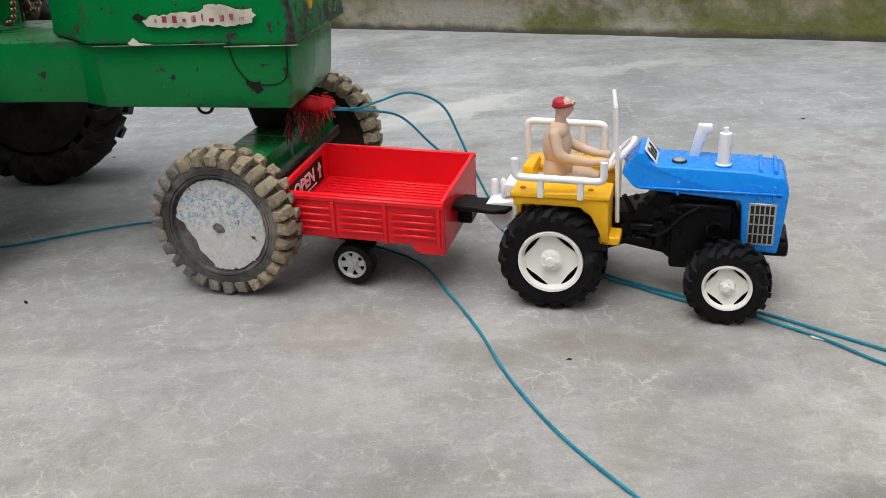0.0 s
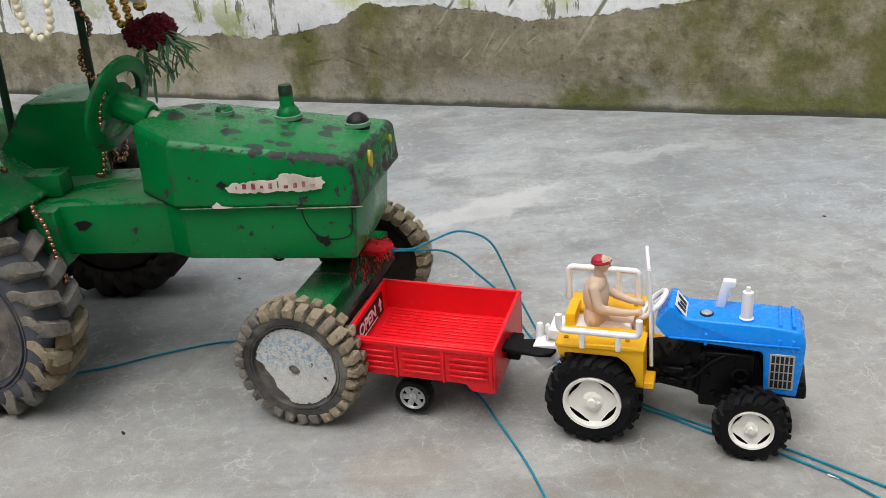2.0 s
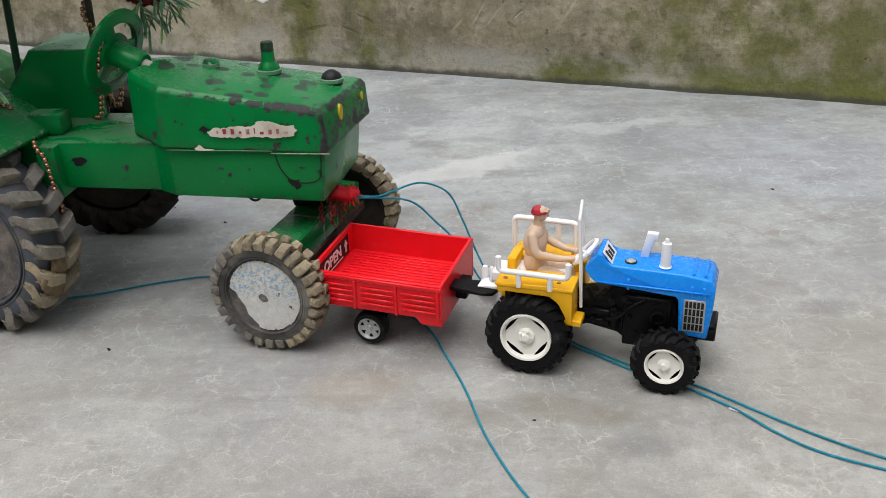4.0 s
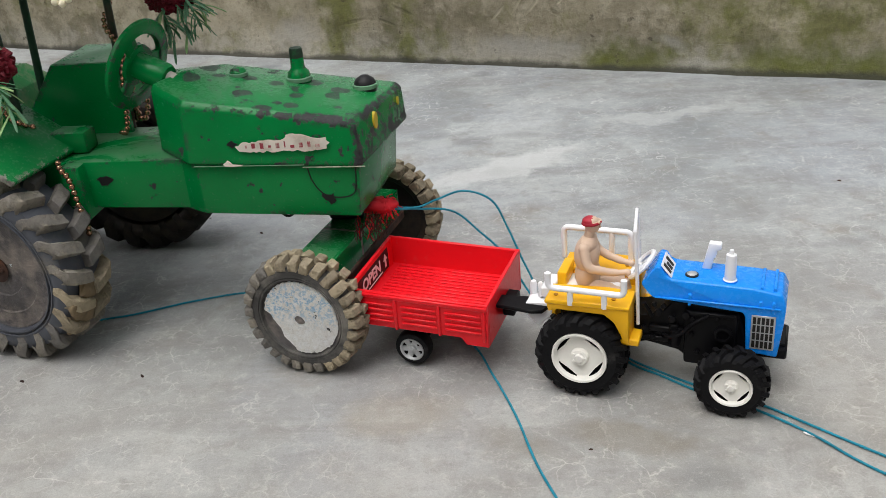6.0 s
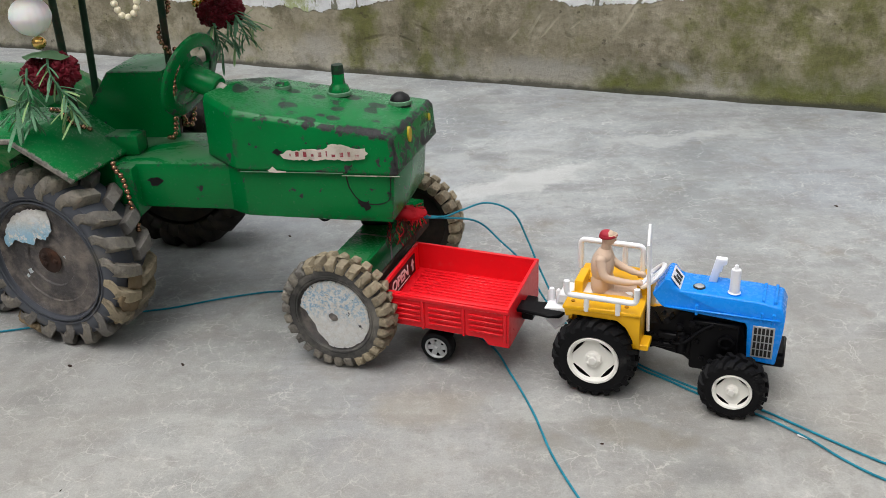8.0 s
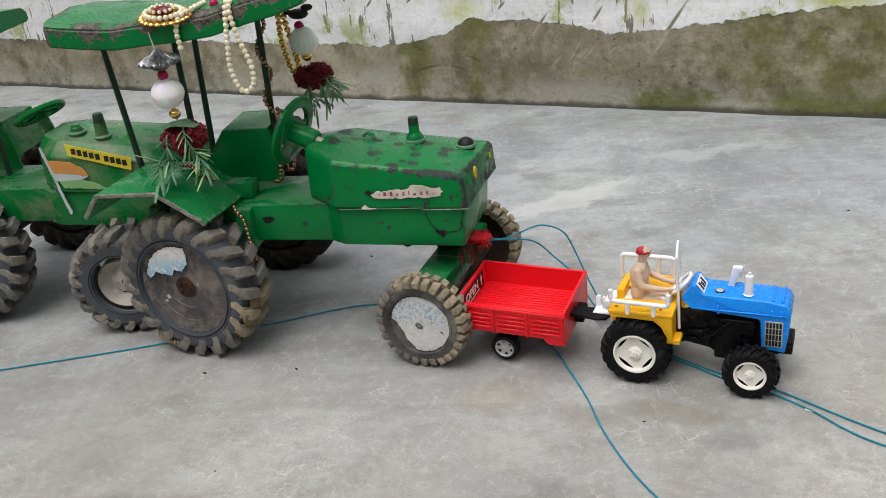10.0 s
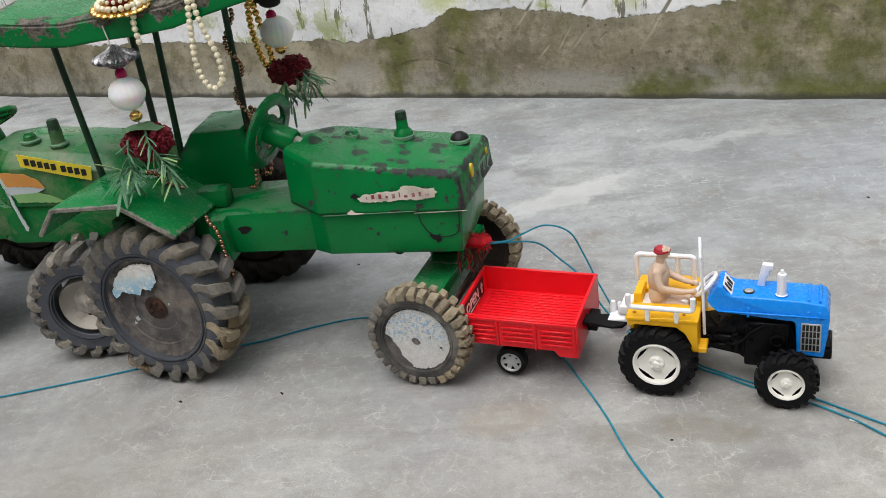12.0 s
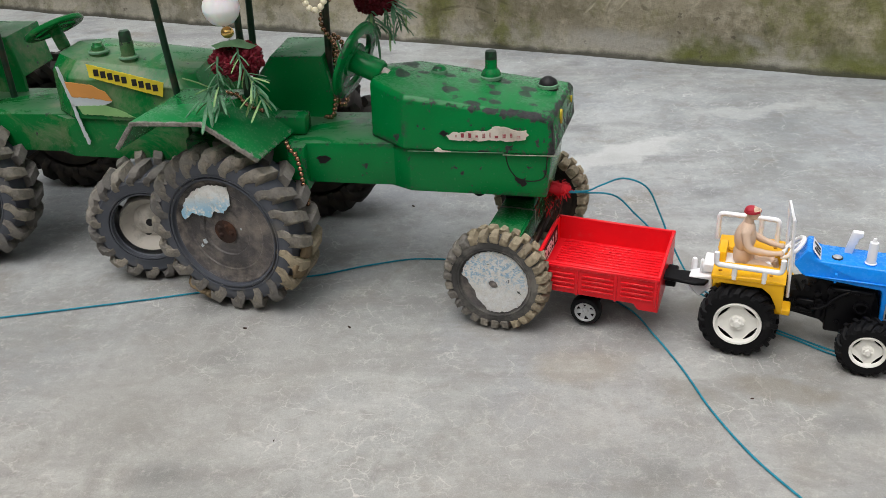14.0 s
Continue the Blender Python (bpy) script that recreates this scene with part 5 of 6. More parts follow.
    # engine fittings: bolts, a pipe, a filter and the pulley
    for x, z in ((0.046, 0.066), (0.052, 0.0655), (0.071, 0.058), (0.071, 0.046), (0.079, 0.0595), (0.087, 0.06), (0.075, 0.0325), (0.086, 0.0315), (0.039, 0.047), (0.045, 0.0405)):
        bm = B()
        lathe(bm, [(0.0018, 0), (0.0018, 0.0022), (0.001, 0.0027), (0, 0.0027)], (x, c - 0.0155, z), (0, -1, 0), 8)
        part("bolt_head", bm, M_black, t)
    bm = B()
    tube(bm, smooth_line([(0.052, c - 0.015, 0.043), (0.056, c - 0.0195, 0.0435), (0.064, c - 0.02, 0.047), (0.072, c - 0.0185, 0.0555), (0.082, c - 0.0175, 0.0625)], 0.002), 0.0013, 8)
    part("fuel_pipe", bm, M_black, t)
    bm = B()
    lathe(bm, [(0.0, 0.0), (0.0034, 0.0), (0.0038, 0.001), (0.0038, 0.009), (0.0028, 0.0115), (0.0, 0.012)], (0.0605, c - 0.0175, 0.037), (0, 0, 1), 14)
    part("oil_filter", bm, M_black, t)
    bm = B()
    quad_box(bm, 0.0655, 0.0985, c - 0.0172, c - 0.0155, 0.0605, 0.0635, 0.0006, 1)
    part("cover_flange", bm, M_black, t)
    # white stacks, badge and name panel
    bm = B()
    lathe(bm, [(0.0046, 0), (0.0046, 0.0015), (0.0037, 0.002), (0.0035, 0.018), (0.0033, 0.0195), (0.0016, 0.02), (0.0013, 0.0228), (0.0, 0.0232)], (0.093, c - 0.008, 0.0845), (0, 0, 1), 16)
    part("exhaust_stack", bm, M_white, t)
    bm = B()
    lathe(bm, [(0.0048, 0), (0.0048, 0.0015), (0, 0.0015)], (0.093, c - 0.008, 0.0842), (0, 0, 1), 16)
    part("stack_collar", bm, M_blue, t)
    bm = B()
    prism(bm, [(0.0735, 0.0845), (0.0795, 0.0845), (0.081, 0.0935), (0.0822, 0.0935), (0.0826, 0.0985), (0.0855, 0.1), (0.0855, 0.1038), (0.0775, 0.104)], c + 0.005, c + 0.0108, 0.0007, 2)
    part("air_cleaner", bm, M_white, t)
    bm = B()
    lathe(bm, [(0.0036, 0), (0.0036, 0.0012), (0.0022, 0.002), (0, 0.002)], (0.0685, c - 0.006, 0.0853), (0, 0, 1), 14)
    badge = part("hood_badge", bm, M_silver, t)
    bm = B()
    lathe(bm, [(0.0036, 0.0), (0.0044, 0.0), (0.0043, 0.0009), (0.0036, 0.0013)], (0.0685, c - 0.006, 0.0853), (0, 0, 1), 18, closed=True)
    part("badge_ring", bm, M_ink, badge)
    lab = pose(0.0527, c - 0.0035, 0.0896, 0, 52, 0)
    bm = B()
    quad_box(bm, -0.006, 0.006, -0.0105, 0.0105, 0.0, 0.0006, 0.0002)
    panel = part("name_panel", bm, M_white, t, "white panel with a short black mark", lab)
    for i in range(3):
        bm = B()
        quad_box(bm, (-0.0044, -0.0024, -0.0044)[i], 0.0034, -0.0076 + 0.0052 * i, -0.0042 + 0.0052 * i, 0.0006, 0.0009)
        part("print_bar", bm, M_ink, panel, smooth=0)
    # steering wheel
    sw = new("steering_wheel")
    sw.parent = t
    sw.matrix_basis = Matrix.Translation((0.0345, c, 0.0865)) @ Matrix.Rotation(radians(-48), 4, "Y")
    bm = B()
    lathe(bm, [(0.0113 + 0.0021 * math.cos(a), 0.0018 * math.sin(a)) for a in [2 * math.pi * i / 8 for i in range(8)]], axis=(0, 0, 1), seg=32, closed=True)
    part("wheel_ring", bm, M_white, sw)
    for i in range(3):
        bm = B()
        quad_box(bm, 0, 0.0098, -0.0012, 0.0012, -0.0006, 0.0006)
        part("spoke", bm, M_white, sw, m=Matrix.Rotation(radians(120 * i), 4, "Z"))
    bm = B()
    rod(bm, (0.0345, c, 0.0865), (0.0435, c, 0.079), 0.0016)
    part("steering_column", bm, M_silver, t)
    # windshield frame
    fr = new("windshield_frame")
    fr.parent = t
    for y, x in ((0.0245, 0.0345), (0.0605, 0.0295)):
        bm = B()
        tube(bm, [(x + 0.001, y, 0.05), (x, y, 0.085), (x - 0.002, y, 0.1195)], 0.0013, 8)
        part("frame_post", bm, M_white, fr)
    bm = B()
    tube(bm, [(0.0325, 0.0245, 0.119), (0.0275, 0.0605, 0.119)], 0.0012, 8)
    part("frame_bar", bm, M_white, fr)
    # yellow rear body with fenders, white seat and rails
    for s, y0, y1 in ((-1, 0.0065, 0.0285), (1, 0.0565, 0.0785)):
        f = new("fender")
        f.parent = t
        bm = B()
        prism(bm, [(-0.0225, 0.0625), (-0.0165, 0.0648), (0.0155, 0.0645), (0.022, 0.0595), (0.027, 0.05), (0.0285, 0.044), (0.0325, 0.0435), (0.0322, 0.068), (0.0315, 0.071), (0.014, 0.0722), (-0.0242, 0.0706)], y0, y1, 0.0009, 2)
        part("fender_body", bm, M_yellow, f)
        bm = B()
        quad_box(bm, 0.026, 0.0388, y0 + 0.002, y1 - 0.004, 0.0415, 0.0465, 0.0008, 1)
        part("foot_step", bm, M_yellow, f)
        bm = B()
        yi = y1 if s < 0 else y0
        prism(bm, [(-0.023, 0.046), (0.031, 0.044), (0.031, 0.069), (-0.023, 0.069)], yi - 0.0014, yi + 0.0014, 0.0006, 1)
        part("inner_wall", bm, M_yellow, f)
        bm = B()
        prism(bm, [(-0.0245, 0.0692), (0.0325, 0.07), (0.0328, 0.0722), (0.014, 0.0735), (-0.0248, 0.0718)], y0 - 0.0012, y1 + 0.0012, 0.0006, 1)
        part("fender_rim", bm, M_yellow, f)
        # peg holes as flat discs, their inner shade given by the darker yellow
        for x in (-0.0185, 0.021):
            bm = B()
            lathe(bm, [(0.0016, 0), (0.0016, 0.0006), (0, 0.0006)], (x, (y0 + y1) / 2 - 0.004, 0.0723 + 0.0008 * (x > 0)), (0, 0, 1), 10)
            part("peg_hole", bm, M_hole_shade, f)
        bm = B()
        prism(bm, [(-0.0242, 0.05), (-0.021, 0.05), (-0.021, 0.071), (-0.0242, 0.071)], y0 + (0.016 if s < 0 else 0.0), y1, 0.0006, 1)
        part("rear_wall", bm, M_yellow, f)
        rl = new("hand_rail")
        rl.parent = t
        y = 0.0062 if s < 0 else 0.0745
        top = 0.0815 if s < 0 else 0.0945
        base = 0.072
        bm = B()
        xs = (-0.022, 0.029) if s < 0 else (-0.0275, 0.0215)
        rise = 0.011 if s < 0 else -0.016
        tube(bm, bent([(xs[0], y, top + rise), (xs[0], y, top), (xs[1], y, top - 0.0005), (xs[1], y, top + rise)], 0.004), 0.0022, 10)
        part("top_rail", bm, M_white, rl)
        for x in (xs[0] + 0.015, xs[1] - 0.013) if s < 0 else (xs[0], xs[1] - 0.014, xs[1]):
            bm = B()
            tube(bm, [(x, y, base - 0.002), (x, y, top if s < 0 or x not in xs else top - 0.006)], 0.0021, 8)
            part("rail_post", bm, M_white, rl)
    bm = B()
    quad_box(bm, -0.026, 0.03, 0.026, 0.059, 0.055, 0.0625, 0.001, 1)
    part("deck", bm, M_yellow, t)
    bm = B()
    quad_box(bm, -0.02, 0.02, 0.029, 0.056, 0.0625, 0.068, 0.002, 2)
    part("seat", bm, M_white, t)
    bm = B()
    quad_box(bm, -0.0235, -0.0165, 0.036, 0.06, 0.0622, 0.0775, 0.0015, 2)
    part("seat_back", bm, M_yellow, t)
    bm = B()
    quad_box(bm, -0.0335, -0.024, 0.028, 0.05, 0.0605, 0.0685, 0.001, 1)
    quad_box(bm, -0.036, -0.033, 0.03, 0.034, 0.058, 0.0705, 0.001, 1)
    part("rear_bracket", bm, M_white, t)
    bm = B()
    prism(bm, [(-0.0475, 0.0505), (-0.043, 0.057), (-0.026, 0.0585), (-0.024, 0.049), (-0.0345, 0.0385), (-0.042, 0.0455)], 0.025, 0.04, 0.0008, 1)
    part("tow_hook", bm, M_white, t)
    return t


blue_tractor()


def driver_doll():
    """A small painted plastic doll in one mesh, seated with its arms to the wheel."""
    bm = B()
    def limb(pts, rs, seg=12):
        line = smooth_line(pts, 0.002)
        tube(bm, line, [rs[int(i / max(1, len(line) - 1) * (len(rs) - 1) + 0.5)] for i in range(len(line))], seg)
    ball(bm, (0.0, 0.0, 0.012), 0.011, 16, 12, (0.85, 1.15, 1.2))
    ball(bm, (-0.0005, 0.0, 0.027), 0.0115, 16, 12, (0.8, 1.12, 1.25))
    ball(bm, (0.0005, 0.0, 0.036), 0.0085, 16, 12, (0.8, 1.35, 0.8))
    tube(bm, [(0.001, 0, 0.04), (0.002, 0, 0.048)], 0.0036, 12)
    ball(bm, (0.0035, 0.0, 0.0512), 0.0056, 16, 12, (0.98, 0.88, 1.15))
    ball(bm, (0.0088, 0.0, 0.0505), 0.0012, 8, 6, (1.1, 0.8, 1.2))
    for s in (-1, 1):
        ball(bm, (0.0, s * 0.011, 0.0365), 0.0045, 10, 8)
        limb([(0, s * 0.012, 0.036), (0.004, s * 0.0155, 0.025), (0.012, s * 0.013, 0.0215)], [0.0038, 0.0036, 0.0032])
        limb([(0.012, s * 0.013, 0.0215), (0.022, s * 0.010, 0.0195), (0.0295, s * 0.0075, 0.0195)], [0.0032, 0.0028, 0.0022])
        ball(bm, (0.0305, s * 0.0072, 0.0195), 0.0026, 8, 6)
        limb([(0.002, s * 0.006, 0.005), (0.014, s * 0.0085, 0.0055), (0.025, s * 0.009, 0.0035)], [0.0055, 0.005, 0.004])
        limb([(0.025, s * 0.009, 0.0035), (0.028, s * 0.009, -0.004), (0.0285, s * 0.009, -0.009)], [0.004, 0.0033, 0.0028])
    skin = set(bm.faces)
    ball(bm, (0.0022, 0.0, 0.0542), 0.0058, 16, 10, (1.02, 0.95, 0.62))
    tube(bm, [(0.0032 + 0.0062 * math.cos(a), 0.0055 * math.sin(a), 0.0532 + 0.0008 * math.cos(a)) for a in [2 * math.pi * i / 20 for i in range(20)]], 0.0013, 6, closed=True)
    for f in bm.faces:
        if f not in skin:
            p = f.calc_center_median()
            f.material_index = 0 if p.x > 0.004 and p.z > 0.0545 else 1
    single("driver_doll", bm, [M_skin, M_cap], "seated beige plastic driver doll with a red cap", "doll", BL @ pose(-0.003, 0.0425, 0.0645) @ Matrix.Scale(0.95, 4), smooth=60)


driver_doll()


def trailer():
    m = BL @ pose(-0.119, 0.003, 0.0, 3.2, 0.9, 0)
    t = thing("trailer", "red plastic toy trailer hitched behind the blue tractor", "toy trailer", m)
    x0, x1, y0, y1, zb, zt, w = -0.054, 0.054, 0.0, 0.082, 0.039, 0.0655, 0.0028
    def plate(name, f, label=""):
        bm = B()
        f(bm)
        return part(name, bm, M_red, t, label)
    plate("bed", lambda b: quad_box(b, x0 + w, x1 - w, y0 + w, y1 - w, zb, zb + 0.003))
    for i in range(17):
        y = y0 + 0.0065 + 0.0043 * i
        bm = B()
        quad_box(bm, x0 + 0.009, x1 - 0.006, y - 0.0009, y + 0.0009, zb + 0.003, zb + 0.004, 0.0003, 1)
        part("bed_rib", bm, M_red, t)
    sides = []
    for ya, s in ((y0, -1), (y1 - w, 1)):
        sd = plate("side_board", lambda b: prism(b, [(x0, zb - 0.003), (x1 - 0.021, zb - 0.003), (x1 - 0.017, zb - 0.0085), (x1, zb - 0.0085), (x1, zt), (x0, zt)], ya, ya + w, 0.0006, 1))
        sides.append(sd)
        yo = ya - 0.0008 if s < 0 else ya + w + 0.0008
        for k in range(3):
            xa = x0 + 0.009 + 0.0335 * k
            for j in range(4):
                bm = B()
                z = zb + 0.0025 + 0.0046 * j
                quad_box(bm, xa, xa + 0.027, yo - 0.0008, yo + 0.0008, z, z + 0.0017, 0.0005, 1)
                part("pressed_rib", bm, M_red, sd)
        for k in range(4):
            bm = B()
            xa = x0 + 0.0035 + 0.0335 * k
            quad_box(bm, xa, xa + 0.0022, yo - 0.001, yo + 0.001, zb - 0.003, zt - 0.004, 0.0005, 1)
            part("stake", bm, M_red, sd)
        bm = B()
        quad_box(bm, x0, x1, yo - 0.0009, yo + 0.0009, zt - 0.0042, zt - 0.001, 0.0006, 1)
        part("top_rim", bm, M_red, sd)
    plate("front_board", lambda b: quad_box(b, x1 - w, x1, y0 + w, y1 - w, zb - 0.0085, zt, 0.0005))
    tail = plate("tailgate", lambda b: quad_box(b, x0, x0 + w, y0 + w, y1 - w, zb, zt, 0.0005))
    bm = B()
    quad_box(bm, x0 + w, x0 + w + 0.0005, y0 + 0.012, y1 - 0.013, zb + 0.0055, zt - 0.004)
    part("tailgate_label", bm, M_ink, tail, "black label with white lettering", smooth=0)
    # lettering, read from inside the bed
    cu = bpy.data.curves.new("lettering", "FONT")
    cu.body, cu.size, cu.extrude, cu.align_x, cu.align_y = "OPEN", 0.0128, 0.00015, "CENTER", "CENTER"
    cu.offset = 0.00035
    tmp = new("lettering", cu)
    dg = bpy.context.evaluated_depsgraph_get()
    me = bpy.data.meshes.new_from_object(tmp.evaluated_get(dg))
    bpy.data.objects.remove(tmp)
    me.materials.clear()
    me.materials.append(M_ink_white)
    txt = new("lettering", me)
    txt.parent = tail
    txt.matrix_basis = Matrix.Translation((x0 + w + 0.0008, y0 + 0.037, (zb + zt) / 2 + 0.0015)) @ Matrix(((0, 0, 1, 0), (1, 0, 0, 0), (0, 1, 0, 0), (0, 0, 0, 1)))
    bm = B()
    xx = x0 + w + 0.0006
    prism(bm, [(-0.001, 0), (0.0018, 0), (0.0018, 0.0062), (0.0038, 0.0062), (0.0004, 0.0115), (-0.003, 0.0062), (-0.001, 0.0062)], -0.0002, 0.0002)
    part("arrow", bm, M_ink_white, tail, m=Matrix.Translation((xx, y0 + 0.0625, zb + 0.0085)) @ pose(0, 0, 0, 0, 0, 90), smooth=0)
    bm = B()
    quad_box(bm, xx, xx + 0.0003, y0 + 0.018, y0 + 0.056, zb + 0.0072, zb + 0.0082)
    part("underline", bm, M_ink_white, tail, smooth=0)
    # running gear
    bm = B()
    quad_box(bm, x0 + 0.012, x1 - 0.012, y0 + 0.02, y1 - 0.02, zb - 0.012, zb - 0.003, 0.001, 1)
    prism(bm, [(-0.02, zb - 0.004), (0.008, zb - 0.004), (0.0, 0.018), (-0.014, 0.018)], y0 + 0.016, y0 + 0.022, 0.0006, 1)
    prism(bm, [(-0.02, zb - 0.004), (0.008, zb - 0.004), (0.0, 0.018), (-0.014, 0.018)], y1 - 0.022, y1 - 0.016, 0.0006, 1)
    part("underframe", bm, M_black, t)
    bm = B()
    rod(bm, (-0.0085, 0.008, 0.0158), (-0.0085, y1 - 0.008, 0.0158), 0.0022)
    part("axle", bm, M_black, t)
    toy_wheel(t, "wheel", -0.0085, 0.004, 0.0158, 0.011, 0.0092, -1, 0, 6)
    toy_wheel(t, "wheel", -0.0085, y1 - 0.004, 0.0158, 0.011, 0.0092, 1, 0, 6)
    bm = B()
    prism(bm, [(0.0, 0.002), (0.026, -0.001), (0.034, 0.001), (0.037, 0.009), (0.034, 0.016), (0.026, 0.018), (0.0, 0.016)], 0, 0.003, 0.0006, 1)
    part("tow_bar", bm, M_black, t, "black plastic tow bar", m=pose(x1, 0.035, 0.0525, 90, 0, 0))
    bm = B()
    quad_box(bm, x1, x1 + 0.009, 0.033, 0.05, 0.037, 0.05, 0.001, 1)
    part("tow_bar_root", bm, M_black, t)
    bm = B()
    lathe(bm, [(0.0026, 0), (0.0028, 0.003), (0.0027, 0.015), (0.0018, 0.0175), (0, 0.018)], (x1 + 0.0225, 0.0395, 0.0485), (0, 0, 1), 14)
    part("tow_pin", bm, M_white, t)
    return t


trailer()


# ---- labels and marks on the tractors ----
def hood_marks():
    y = 0.0262
    bm = B()
    ragged_patch(bm, [(0.1915, 0.1625), (0.2, 0.1615), (0.225, 0.162), (0.245, 0.1615), (0.2555, 0.163), (0.2585, 0.1675), (0.256, 0.171), (0.246, 0.1715), (0.238, 0.1745), (0.228, 0.174), (0.226, 0.1705), (0.212, 0.1705), (0.202, 0.169), (0.193, 0.1685), (0.1895, 0.1655)], y, 0.0007, 11, 0.0007)
    st = part("name_sticker", bm, M_paper, tractor, "torn white paper sticker with faded red print")
    q = random.Random(2)
    x = 0.1965
    for w in (0.0016, 0.0036, 0.0034, 0.0026, 0.0036, 0.0012, 0.0038, 0.0036, 0.0028, 0.004):
        bm = B()
        h = 0.0036 + 0.001 * q.random()
        w *= 0.75
        z0 = 0.1642 + 0.0006 * q.random()
        quad_box(bm, x, x + w, y - 0.0011, y - 0.0007, z0, z0 + h * (0.5 if q.random() < 0.25 else 1.0))
        part("print_bar", bm, M_ink_red, st, smooth=0)
        x += w + 0.0036
    # bare lip line and chipped filler along the joint of hood and casing
    bm = B()
    ragged_patch(bm, [(0.178, 0.153), (0.1815, 0.1558), (0.185, 0.1528), (0.192, 0.1522), (0.192, 0.1514), (0.179, 0.1516)], 0.0258, 0.0003, 21, 0.0012)
    part("filler_chip", bm, M_paper, tractor)
    bm = B()
    quad_box(bm, 0.235, 0.281, 0.0256, 0.027, 0.1484, 0.149, 0.0002)
    part("seam", bm, M_seam, tractor, m=pose(0, 0, 0, 0, 0.6, 0) @ pose(0, 0, 0.0025))
    bm = B()
    quad_box(bm, 0.153, 0.236, 0.0258, 0.027, 0.1506, 0.151, 0.0001)
    part("seam", bm, M_seal, tractor, m=pose(0, 0, 0, 0, 0.6, 0) @ pose(0, 0, 0.0022))
    # cut flap drawn in the casing
    bm = B()
    tube(bm, smooth_line([(0.2387, 0.0298, 0.1475), (0.241, 0.0298, 0.137), (0.2469, 0.0298, 0.1275), (0.2545, 0.0298, 0.1238), (0.2628, 0.0298, 0.1232), (0.2695, 0.0298, 0.125), (0.273, 0.0298, 0.13), (0.2745, 0.0298, 0.147)], 0.002), 0.0005, 5)
    part("flap_seam", bm, M_dark, tractor)
    bm = B()
    ragged_patch(bm, [(0.246, 0.129), (0.25, 0.126), (0.256, 0.1265), (0.257, 0.121), (0.2535, 0.1185), (0.249, 0.1205)], 0.0298, 0.0012, 9, 0.0003)
    part("bare_scar", bm, M_dark, tractor)
    bm = B()
    ragged_patch(bm, [(0.07, 0.139), (0.076, 0.141), (0.083, 0.139), (0.08, 0.134), (0.073, 0.1335)], 0.0393, 0.0012, 31, 0.0003)
    part("bare_scar", bm, M_dark, tractor)
    bm = B()
    ragged_patch(bm, [(0.183, 0.168), (0.187, 0.1705), (0.191, 0.168), (0.187, 0.1655)], 0.0262, 0.0008, 32, 0.0003)
    part("bare_scar", bm, M_dark, tractor)
    # headlamp spots on the front
    for yy, zz, r in ((0.064, 0.17, 0.0068), (0.116, 0.168, 0.0035)):
        bm = B()
        lathe(bm, [(r, -0.003), (r * 0.95, 0.0005), (0, 0.0007)], (0, 0, 0), (1, 0, 0), 16)
        part("lamp_spot", bm, M_yellow_paint, tractor, m=Matrix.Translation((0.2797 + 0.155 * (yy - 0.0265), yy, zz)) @ pose(0, 0, 0, 0, 0, -8.8) @ Matrix.Diagonal((1, 0.6, 1, 1)))
    # wire eyelet under the casing
    bm = B()
    tube(bm, [(0.214 + 0.005 * math.cos(a), 0.045, 0.1075 + 0.0055 * math.sin(a)) for a in [math.pi + math.pi * i / 10 for i in range(11)]], 0.0011, 6)
    part("eyelet", bm, M_dark, tractor)
    # second tractor: yellow strip and paper flag
    y = 0.0262
    bm = B()
    ragged_patch(bm, [(0.1895, 0.2075), (0.2625, 0.1895), (0.2595, 0.1755), (0.1905, 0.1945)], y, 0.0002, 4, 0.0008)
    st = part("name_strip", bm, M_label_yellow, tractor_2, "yellow name strip with black print")
    for i in range(9):
        bm = B()
        x = 0.1955 + 0.0066 * i + (0.003 if i > 4 else 0)
        z = 0.1945 - 0.262 * (x - 0.193)
        quad_box(bm, x, x + 0.0049, y - 0.0012, y - 0.0008, z + 0.002, z + 0.0085)
        part("print_bar", bm, M_ink, st, smooth=0)
    for x in (0.276, 0.2895):
        bm = B()
        ragged_patch(bm, [(x, 0.1815), (x + 0.0105, 0.1805), (x + 0.01, 0.1675), (x + 0.0005, 0.168)], y + 0.0004, 0.0002, 7, 0.0006)
        part("side_vent", bm, M_seal, tractor_2, "pale green vent panel")
    for name, mat, o in (("flag_strip", M_paper_white, [(0.158, 0.2045), (0.161, 0.205), (0.1695, 0.17), (0.171, 0.166), (0.1665, 0.165)]), ("flag_strip", M_paper_white, [(0.1655, 0.168), (0.169, 0.168), (0.172, 0.15), (0.177, 0.13), (0.1755, 0.126), (0.1735, 0.128), (0.1688, 0.15)]),
                         ("flag_strip", M_paper_orange, [(0.164, 0.19), (0.19, 0.187), (0.203, 0.18), (0.208, 0.171), (0.19, 0.174), (0.168, 0.175)]),
                         ("flag_strip", M_paper_white, [(0.168, 0.175), (0.19, 0.174), (0.208, 0.1705), (0.2, 0.167), (0.171, 0.166)]),
                         ("flag_strip", M_paper_green, [(0.172, 0.166), (0.2, 0.167), (0.212, 0.163), (0.228, 0.155), (0.205, 0.156), (0.176, 0.158)])):
        bm = B()
        ragged_patch(bm, o, y - (0.0 if mat is M_paper_white else 0.0003), 0.0005, 6, 0.0008)
        part(name, bm, mat, tractor_2, "peeling coloured paper strip")


hood_marks()


